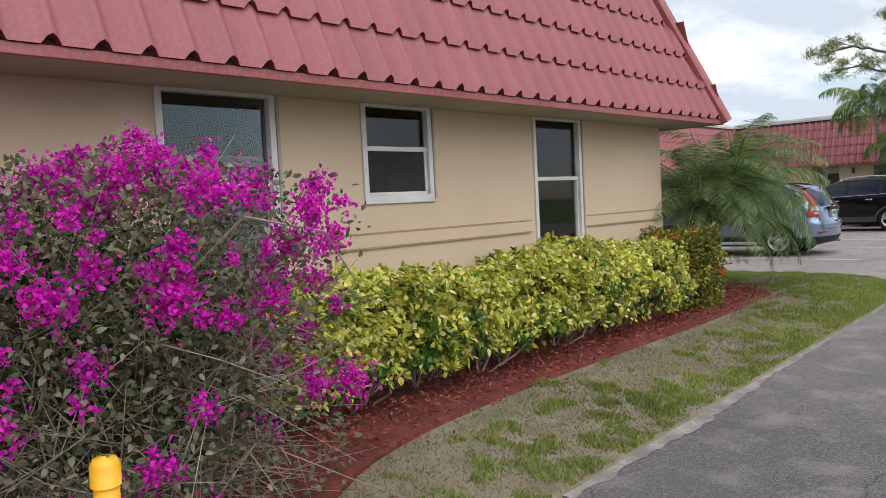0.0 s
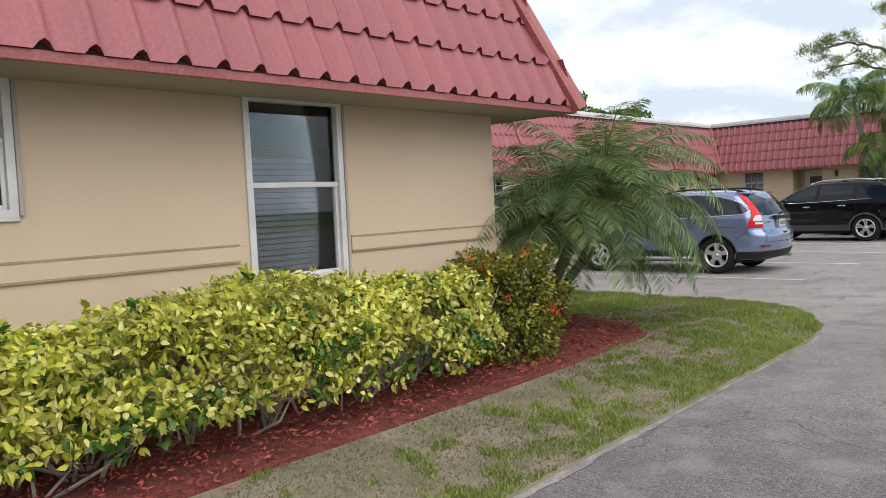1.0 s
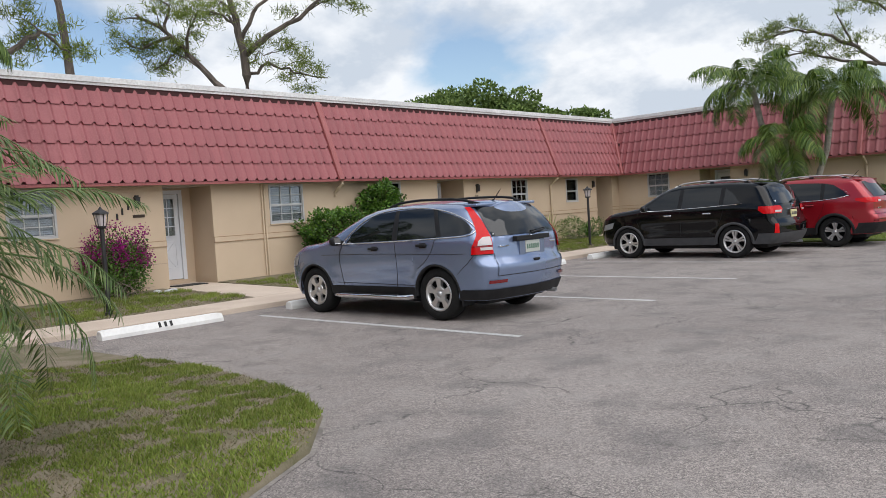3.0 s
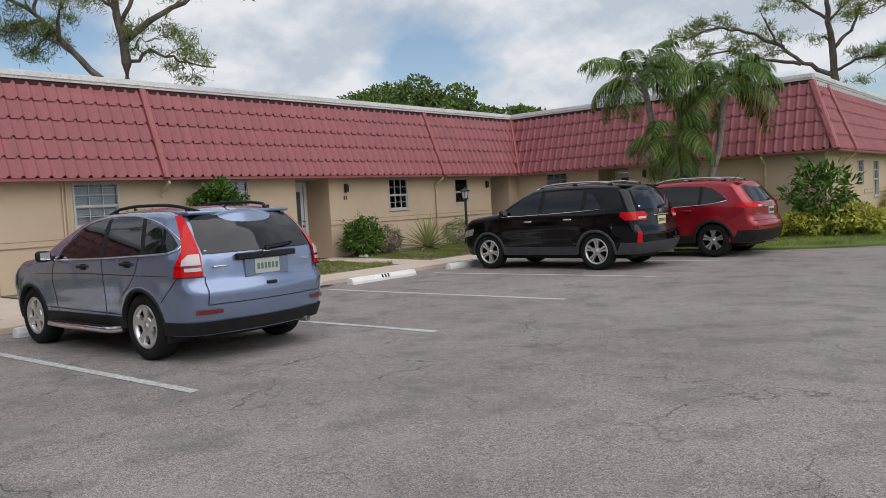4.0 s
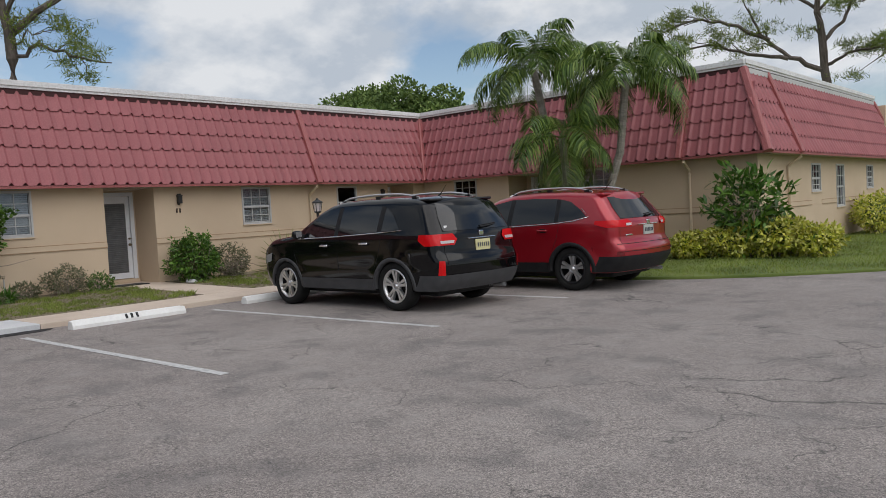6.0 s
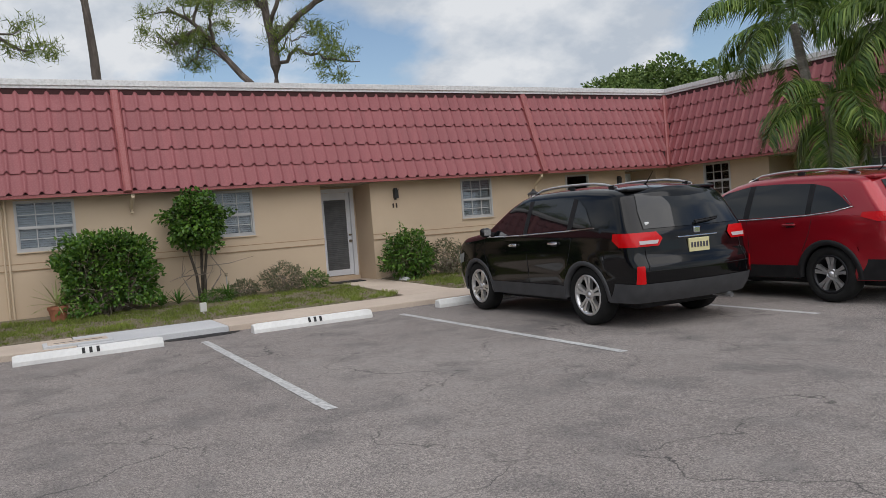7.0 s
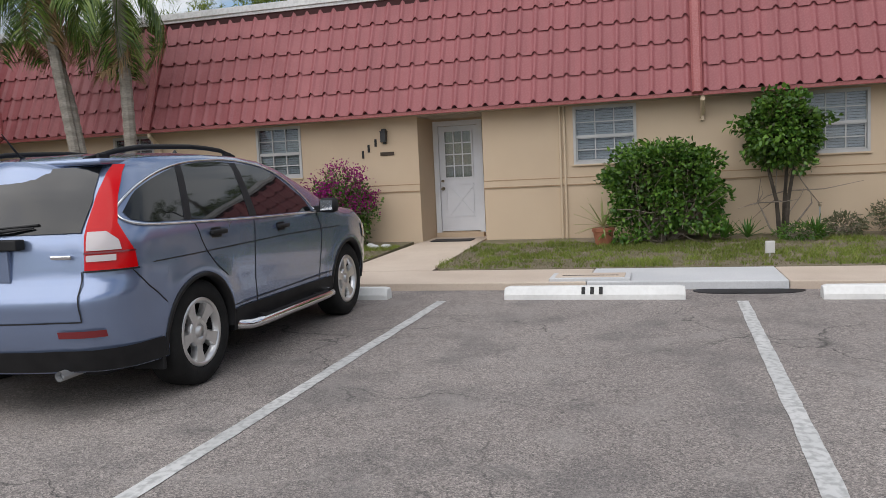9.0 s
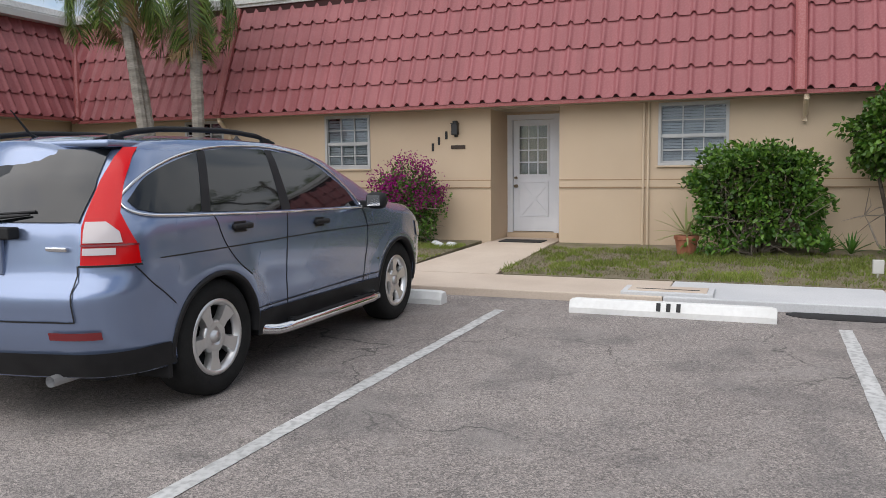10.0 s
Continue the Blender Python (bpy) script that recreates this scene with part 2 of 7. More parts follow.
M_DARK = plain("unlit_room_black", (0.02, 0.02, 0.022), 0.9)
M_BLACK = surf("black_metal", (0.012, 0.012, 0.013), (0.02, 0.02, 0.021), 8, 0.45, bump=0.03)
M_CONCRETE = surf("concrete", (0.50, 0.41, 0.33), (0.58, 0.49, 0.40), 1.2, 0.9, bump=0.3, fine=70, c3=(0.40, 0.33, 0.27))
M_CONCRETE_GREY = surf("painted_concrete", (0.50, 0.51, 0.52), (0.57, 0.575, 0.58), 1.2, 0.9, bump=0.2, fine=70, c3=(0.42, 0.42, 0.42))
M_STOP = surf("wheel_stop_paint", (0.66, 0.66, 0.64), (0.76, 0.76, 0.74), 2.5, 0.8, bump=0.25, fine=24, c3=(0.50, 0.49, 0.46), fine_mix=0.14)
M_LINE = surf("line_paint", (0.46, 0.46, 0.45), (0.58, 0.575, 0.56), 1.5, 0.85, bump=0.3, fine=22, c3=(0.25, 0.25, 0.24), fine_mix=0.6)
M_INK = plain("stencil_black", (0.015, 0.015, 0.015), 0.7)
M_MULCH = surf("red_mulch", (0.13, 0.022, 0.014), (0.21, 0.040, 0.026), 3.0, 0.95, bump=0.9, fine=55, c3=(0.06, 0.012, 0.01), bump_dist=0.03, stretch=(1, 2.2, 1), fine_mix=0.7)
M_CHIP = surf("mulch_chips", (0.17, 0.028, 0.018), (0.25, 0.055, 0.038), 5.0, 0.9, bump=0.2, island=0.45)
M_LAWN = surf("far_lawn", (0.085, 0.125, 0.022), (0.14, 0.18, 0.04), 0.8, 0.95, bump=0.6, fine=30, c3=(0.06, 0.09, 0.015), bump_dist=0.02)
M_SOIL = surf("lawn_soil", (0.215, 0.178, 0.125), (0.12, 0.112, 0.055), 3.2, 0.95, bump=0.6, fine=40, c3=(0.20, 0.17, 0.12), bump_dist=0.02)
M_DUST = surf("sandy_edge", (0.15, 0.135, 0.122), (0.30, 0.272, 0.248), 5.0, 0.95, bump=0.4, fine=45, c3=(0.15, 0.138, 0.125), fine_mix=0.6)
M_GROUND = surf("meadow", (0.07, 0.11, 0.03), (0.10, 0.13, 0.04), 0.2, 0.95, bump=0.3, fine=5)
M_BRONZE = plain("dark_bronze", (0.05, 0.035, 0.025), 0.45, 0.5)
M_BRASS = plain("worn_brass", (0.30, 0.25, 0.18), 0.4, 0.9)
M_MAT = surf("door_mat_fibre", (0.02, 0.02, 0.02), (0.035, 0.033, 0.03), 20, 0.95, bump=0.5)
M_YELLOW = surf("yellow_plastic", (0.78, 0.38, 0.012), (0.82, 0.42, 0.02), 6, 0.45, bump=0.03)
M_PIPE = surf("beige_pipe_paint", (0.55, 0.44, 0.31), (0.60, 0.48, 0.34), 3, 0.6, bump=0.05)


# ---- mesh helpers ----
def mesh_of(bm, name, material, smooth=False):
    me = bpy.data.meshes.new(name)
    bm.to_mesh(me)
    bm.free()
    if material:
        me.materials.append(material)
    if smooth:
        for p in me.polygons:
            p.use_smooth = True
    return me


def part(name, bm, material, parent, label="", m=None, smooth=False):
    """Links a bmesh (or a mesh) as one object under a thing or a part."""
    me = bm if isinstance(bm, bpy.types.Mesh) else mesh_of(bm, name, material, smooth)
    ob = new(name, me)
    ob.parent = parent
    if m is not None:
        ob.matrix_basis = m
    if label:
        ob["label"] = label
    return ob


def thing(name, m, label, category, group="", kind=""):
    ob = new(name)
    ob.empty_display_size = 0.2
    ob.matrix_basis = m
    return tagged(ob, label, category, group, kind)


def box(bm, x0, x1, y0, y1, z0, z1, bevel=0.0, m=None):
    r = bmesh.ops.create_cube(bm, size=1.0)
    vs = r["verts"]
    mm = Matrix.Translation(((x0 + x1) / 2, (y0 + y1) / 2, (z0 + z1) / 2)) @ Matrix.Diagonal((x1 - x0, y1 - y0, z1 - z0, 1))
    bmesh.ops.transform(bm, matrix=(m @ mm) if m is not None else mm, verts=vs)
    if bevel:
        es = list({e for v in vs for e in v.link_edges})
        bmesh.ops.bevel(bm, geom=es, offset=bevel, segments=2, affect="EDGES", profile=0.5)
    return bm


def boxes(*specs, bevel=0.0):
    bm = bmesh.new()
    for s in specs:
        box(bm, *s, bevel=bevel)
    return bm


def tube(bm, pts, radii, seg=8, caps=True):
    """A tapered tube along points."""
    pts = [Vector(p) for p in pts]
    if isinstance(radii, (int, float)):
        radii = [radii] * len(pts)
    rings, up = [], Vector((0, 0, 1))
    for i, p in enumerate(pts):
        d = (pts[min(i + 1, len(pts) - 1)] - pts[max(i - 1, 0)]).normalized()
        side = d.cross(up)
        if side.length < 1e-3:
            side = d.cross(Vector((1, 0, 0)))
        side.normalize()
        w = side.cross(d)
        rings.append([bm.verts.new(p + radii[i] * (math.cos(a) * side + math.sin(a) * w)) for a in [2 * math.pi * k / seg for k in range(seg)]])
    for a, z in zip(rings, rings[1:]):
        for k in range(seg):
            bm.faces.new((a[k], a[(k + 1) % seg], z[(k + 1) % seg], z[k]))
    if caps:
        bm.faces.new(rings[0])
        bm.faces.new(list(reversed(rings[-1])))
    return bm


def prism(outline, z0, z1):
    """A flat slab over an outline."""
    bm = bmesh.new()
    lo = [bm.verts.new((x, y, z0)) for x, y in outline]
    hi = [bm.verts.new((x, y, z1)) for x, y in outline]
    n = len(outline)
    bm.faces.new(hi), bm.faces.new(list(reversed(lo)))
    for k in range(n):
        bm.faces.new((lo[k], lo[(k + 1) % n], hi[(k + 1) % n], hi[k]))
    bmesh.ops.recalc_face_normals(bm, faces=bm.faces)
    return bm


def wall_mesh(length, height, depth, openings, u_start=0.0, z_start=0.0):
    """A thick wall along local x (outside at y = 0, inside at y = depth) with openings (u0, u1, z0, z1) right through it."""
    bm = bmesh.new()
    us = sorted({u_start, length, *[o[0] for o in openings], *[o[1] for o in openings]})
    zs = sorted({z_start, height, *[o[2] for o in openings], *[o[3] for o in openings]})

    def empty(i, j):
        if i < 0 or j < 0 or i >= len(us) - 1 or j >= len(zs) - 1:
            return True
        u, z = (us[i] + us[i + 1]) / 2, (zs[j] + zs[j + 1]) / 2
        return any(o[0] < u < o[1] and o[2] < z < o[3] for o in openings)

    def quad(*p):
        bm.faces.new([bm.verts.new(q) for q in p])

    for i in range(len(us) - 1):
        for j in range(len(zs) - 1):
            if empty(i, j):
                continue
            a, c, e, g = us[i], us[i + 1], zs[j], zs[j + 1]
            quad((a, 0, e), (c, 0, e), (c, 0, g), (a, 0, g))
            quad((c, depth, e), (a, depth, e), (a, depth, g), (c, depth, g))
            if empty(i - 1, j):
                quad((a, depth, e), (a, 0, e), (a, 0, g), (a, depth, g))
            if empty(i + 1, j):
                quad((c, 0, e), (c, depth, e), (c, depth, g), (c, 0, g))
            if empty(i, j - 1):
                quad((a, depth, e), (c, depth, e), (c, 0, e), (a, 0, e))
            if empty(i, j + 1):
                quad((a, 0, g), (c, 0, g), (c, depth, g), (a, depth, g))
    bmesh.ops.remove_doubles(bm, verts=bm.verts, dist=0.0005)
    return bm


# ---- ground ----
def slab(name, outline, z0, z1, material, label, category, bevel=0.0):
    bm = prism(outline, z0, z1)
    if bevel:
        bmesh.ops.bevel(bm, geom=[e for e in bm.edges if all(v.co.z > z1 - 0.001 for v in e.verts)], offset=bevel, segments=2, affect="EDGES", profile=0.5)
    return tagged(new(name, mesh_of(bm, name, material)), label, category, kind="structure")


slab("ground", [(-1500, -1500), (1500, -1500), (1500, 1500), (-1500, 1500)], -0.3, -0.06, M_GROUND, "flat grassy ground reaching the horizon", "ground")
slab("road", [(-9.02, -60), (45, -60), (45, 70), (-9.02, 70)], -0.055, 0.0, M_ASPHALT, "worn grey asphalt drive and parking court with fine cracks", "asphalt")


def smooth_outline(pts, steps=5):
    """A closed curve through the points (Catmull-Rom)."""
    out, n = [], len(pts)
    P = [Vector((*p, 0)) for p in pts]
    for i in range(n):
        a, b_, c, d = P[i - 1], P[i], P[(i + 1) % n], P[(i + 2) % n]
        for k in range(steps):
            t = k / steps
            v = 0.5 * (2 * b_ + (c - a) * t + (2 * a - 5 * b_ + 4 * c - d) * t * t + (3 * b_ - a - 3 * c + d) * t ** 3)
            out.append((v.x, v.y))
    return out


def edge_strip(name, line, width, z, material, label):
    """A ragged strip of sand along a line of points, to its right."""
    bm = bmesh.new()
    rng = random.Random(5)
    rows = []
    P = [Vector((*p, 0)) for p in line]
    fine = []
    for a, b_ in zip(P, P[1:]):
        k = max(1, int((b_ - a).length / 0.035))
        fine += [a.lerp(b_, j / k) for j in range(k)]
    fine.append(P[-1])
    for i, p in enumerate(fine):
        d = (fine[min(i + 1, len(fine) - 1)] - fine[max(i - 1, 0)]).normalized()
        nrm = Vector((d.y, -d.x, 0))
        w = width * (0.75 + 0.9 * noise.noise(p * 0.7) + 0.6 * noise.noise(p * 2.3) + 0.35 * noise.noise(p * 9.0) + rng.uniform(0, 0.08)) * (1 - 0.7 * min(1, max(0, (p.y - 9.5) / 3)))
        q = p - nrm * 0.06
        r = p + nrm * max(0.03, w)
        rows.append((bm.verts.new((q.x, q.y, z + 0.012)), bm.verts.new((r.x, r.y, z))))
    for a, b_ in zip(rows, rows[1:]):
        bm.faces.new((a[0], a[1], b_[1], b_[0]))
    bmesh.ops.recalc_face_normals(bm, faces=bm.faces)
    return tagged(new(name, mesh_of(bm, name, material)), label, "sand", kind="structure")


# lawn round the south wing, bounded by the drive
LAWN_EDGE = [(-1.27, -40), (-1.27, 7.5), (-1.32, 9.2), (-1.40, 11.3), (-1.45, 13.2), (-1.48, 14.6), (-1.51, 15.64), (-1.63, 16.42), (-2.01, 17.17), (-2.62, 17.76), (-3.3, 18.08), (-4.1, 18.25), (-5.3, 18.35), (-7.5, 18.2), (-9.02, 18.1)]


def lawn_height(x, y):
    """Height of the south lawn: it rises gently from the drive towards the building."""
    x, y = np.asarray(x, float), np.asarray(y, float)
    d = np.minimum(-1.32 - x, (18.2 - y) * 0.9)
    k = np.clip(d / 1.5, 0, 1)
    return 0.028 + 0.10 * k * k * (3 - 2 * k)


def lawn_mesh():
    bm = bmesh.new()
    line = []
    for a, b_ in zip(LAWN_EDGE, LAWN_EDGE[1:]):
        k = 10 if abs(a[1] - b_[1]) > 5 else 4
        line += [(a[0] + (b_[0] - a[0]) * j / k, a[1] + (b_[1] - a[1]) * j / k) for j in range(k)]
    line.append(LAWN_EDGE[-1])
    rows = []
    for x, y in line:
        tx, ty = (-7.0, min(y, 13.0))
        L = math.hypot(tx - x, ty - y)
        row = [bm.verts.new((x, y, -0.03)), bm.verts.new((x, y, 0.015))]
        for d in (0.02, 0.15, 0.35, 0.6, 0.9, 1.2, 1.6, 2.2, 3.0):
            f = min(1.0, d / L)
            px, py = x + (tx - x) * f, y + (ty - y) * f
            row.append(bm.verts.new((px, py, float(lawn_height(px, py)))))
        row.append(bm.verts.new((tx, ty, 0.125)))
        rows.append(row)
    for a, b_ in zip(rows, rows[1:]):
        for k in range(len(a) - 1):
            bm.faces.new((a[k], b_[k], b_[k + 1], a[k + 1]))
    bmesh.ops.remove_doubles(bm, verts=bm.verts, dist=0.001)
    bmesh.ops.recalc_face_normals(bm, faces=bm.faces)
    return bm


tagged(new("lawn_south", mesh_of(lawn_mesh(), "lawn_south", M_SOIL, True)), "patchy lawn between drive and building", "lawn", kind="structure")
edge_strip("trim_south", LAWN_EDGE[1:], 0.10, 0.004, M_DUST, "pale sandy dust along the lawn edge")
MULCH = smooth_outline([(-3.7, 3.0), (-2.1, 3.0), (-1.92, 5.0), (-1.98, 6.4), (-2.25, 7.1), (-2.40, 7.8), (-2.48, 8.75), (-2.52, 9.9), (-2.53, 10.9), (-2.56, 12.3), (-2.66, 13.9), (-2.78, 14.75), (-3.4, 15.2), (-4.2, 15.4), (-5.2, 15.2), (-5.6, 14.4), (-5.2, 13.75), (-3.7, 13.6)], 5)
slab("mulch_bed", MULCH, 0.0, 0.142, M_MULCH, "bed of shredded red mulch beside the wall", "mulch", bevel=0.03)

# pavement before the west wing, with paths to the doors
slab("pavement", [(-9.02, 10), (-9.02, 25.55), (-10.12, 25.55), (-10.12, 10)], -0.05, 0.085, M_CONCRETE, "tan concrete pavement slab with joints", "pavement", 0.012)
slab("pavement_grey", [(-9.02, 25.56), (-9.02, 27.55), (-10.12, 27.55), (-10.12, 25.56)], -0.05, 0.088, M_CONCRETE_GREY, "pale grey repainted pavement slab", "pavement", 0.012)
slab("pavement_north", [(-9.02, 27.56), (-9.02, 37.2), (-10.12, 37.2), (-10.12, 27.56)], -0.05, 0.085, M_CONCRETE, "tan concrete pavement slab with joints", "pavement", 0.012)
for nm, y0, y1 in (("path_1", 22.25, 23.42), ("path_2", 30.95, 31.95), ("path_3", 38.6, 39.8)):
    bm = bmesh.new()
    vs = [bm.verts.new(p) for p in ((-10.13, y0, 0.085), (-10.13, y1 + 0.1, 0.085), (-13.2, y1, 0.155), (-14.35, y1, 0.16), (-14.35, y0 + 0.1, 0.16), (-13.2, y0 + 0.1, 0.155))]
    bm.faces.new(vs)
    g = bmesh.ops.extrude_face_region(bm, geom=bm.faces[:])
    bmesh.ops.translate(bm, verts=[v for v in g["geom"] if isinstance(v, bmesh.types.BMVert)], vec=(0, 0, -0.2))
    bmesh.ops.recalc_face_normals(bm, faces=bm.faces)
    tagged(new(nm, mesh_of(bm, nm, M_CONCRETE)), "tan concrete path from pavement to a door", "path", kind="structure")
LAWN_STRIPS = [(12.0, 22.22), (23.5, 30.93), (32.0, 38.55)]
for k, (y0, y1) in enumerate(LAWN_STRIPS):
    bm = bmesh.new()
    vs = [bm.verts.new(p) for p in ((-10.14, y0 + 0.12, 0.09), (-10.14, y1 - 0.25, 0.09), (-10.4, y1, 0.1), (-13.43, y1, 0.165), (-13.43, y0, 0.165), (-10.4, y0, 0.1))]
    bm.faces.new(list(reversed(vs)))
    g = bmesh.ops.extrude_face_region(bm, geom=bm.faces[:])
    bmesh.ops.translate(bm, verts=[v for v in g["geom"] if isinstance(v, bmesh.types.BMVert)], vec=(0, 0, -0.2))
    bmesh.ops.recalc_face_normals(bm, faces=bm.faces)
    tagged(new("lawn_west_%d" % (k + 1), mesh_of(bm, "lawn", M_SOIL)), "narrow strip of clipped lawn before the wall", "lawn", kind="structure")
NORTH_EDGE = [(-9.02, 36.2), (-7.0, 35.75), (-5.2, 35.5), (-3.57, 35.5), (-2.6, 35.75), (-1.68, 36.2), (-0.6, 37.0), (0.7, 38.1), (3.0, 39.8), (8, 42.5), (45, 48)]
slab("lawn_north", NORTH_EDGE + [(45, 140), (-60, 140), (-60, 60), (-10.14, 41), (-10.14, 37.2)], -0.05, 0.05, M_LAWN, "green lawn sloping up round the north wing", "lawn", bevel=0.02)

# painted stall lines and wheel stops
for k, y in enumerate((21.09, 24.16, 27.05, 29.98, 32.9)):
    bm = bmesh.new()
    rng = random.Random(k)
    bend = -0.015 if k == 2 else 0.0       # this line runs slightly askew
    xs = [(-8.3 + 4.95 * j / 60) for j in range(61)]
    row = [(bm.verts.new((x, y + bend * (x + 8.3) - 0.05 + 0.008 * noise.noise((x * 2, y, 0)) + rng.uniform(-0.003, 0.003), 0.004)), bm.verts.new((x, y + bend * (x + 8.3) + 0.05 + 0.008 * noise.noise((x * 2, y, 5)) + rng.uniform(-0.003, 0.003), 0.004))) for x in xs]
    for a, b_ in zip(row, row[1:]):
        bm.faces.new((a[0], b_[0], b_[1], a[1]))
    tagged(new("stall_line", mesh_of(bm, "stall_line", M_LINE)), "worn white painted stall line on asphalt", "road marking", "stall lines", "structure")


def wheel_stop(y0, y1, numbered):
    t = thing("wheel_stop", pose(-8.47, (y0 + y1) / 2, 0.0), "white painted concrete wheel stop with stencilled mark", "wheel stop", "wheel stops")
    h, L = 0.125, (y1 - y0) / 2
    bm = bmesh.new()
    prof = [(-0.085, 0.0), (-0.085, 0.06), (-0.055, h), (0.045, h), (0.085, 0.05), (0.085, 0.0)]
    rings = [[bm.verts.new((x, yy, z * (0.9 if abs(yy) > L - 0.01 else 1))) for x, z in prof] for yy in (-L, -L + 0.05, -L * 0.4, 0, L * 0.4, L - 0.05, L)]
    for a, b_ in zip(rings, rings[1:]):
        for i in range(len(prof) - 1):
            bm.faces.new((a[i], a[i + 1], b_[i + 1], b_[i]))
    bm.faces.new(rings[0]), bm.faces.new(list(reversed(rings[-1])))
    bmesh.ops.recalc_face_normals(bm, faces=bm.faces)
    bmesh.ops.bevel(bm, geom=[e for e in bm.edges if len(e.link_faces) == 2 and e.calc_face_angle(0) > 0.5], offset=0.008, segments=2, affect="EDGES", profile=0.5)
    part("bar", bm, M_STOP, t)
    if numbered:
        for k in (-1, 0, 1):
            m = pose(0.0675, k * 0.085, 0.089, 0, 61.9, 0)
            bm = bmesh.new()
            box(bm, -0.038, 0.038, -0.018, 0.018, -0.002, 0.003)
            part("stencil_mark", bm, M_INK, t, "black stencilled mark", m)
    return t


for y0, y1, numbered in ((18.71, 20.52, True), (21.75, 23.53, False), (24.79, 26.55, True), (27.75, 29.55, True), (30.7, 32.5, False), (33.65, 35.4, False)):
    wheel_stop(y0, y1, numbered)


# ---- buildings ----
TILE_W, ROWS_N = 0.256, 5
EAVE_Z, TOP_Z, SET_IN = 2.33, 4.28, 0.74


def tile_mesh(name, w, length, lift=0.030, crest=0.042, seg=10):
    """One course-high roof tile: flat pan and a rounded crest, its lower edge standing proud."""
    bm = bmesh.new()
    cols = []
    for k in range(seg + 1):
        u = k / seg
        h = crest * max(0.0, math.sin(math.pi * min(1, max(0, (u - 0.31) / 0.38)))) ** 0.9
        cols.append((u * w, h))
    up = [bm.verts.new((x, length, h * 0.62 + 0.003)) for x, h in cols]
    lo = [bm.verts.new((x, 0.95 * h, h + lift)) for x, h in cols]
    edge = [bm.verts.new((x, 0.95 * h, h + lift)) for x, h in cols]
    lip = [bm.verts.new((x, 0.95 * h + 0.003, h + lift - 0.007)) for x, h in cols]
    back = [bm.verts.new((x, 0.95 * h + 0.018, h + lift - 0.008)) for x, h in cols]
    foot = [bm.verts.new((x, 0.95 * h + 0.018, 0.0)) for x, h in cols]
    for k in range(seg):
        bm.faces.new((lo[k], lo[k + 1], up[k + 1], up[k])).smooth = True
        bm.faces.new((lip[k], lip[k + 1], edge[k + 1], edge[k]))
        bm.faces.new((back[k], back[k + 1], lip[k + 1], lip[k]))
        bm.faces.new((foot[k], foot[k + 1], back[k + 1], back[k]))
    return mesh_of(bm, name, M_TILE)


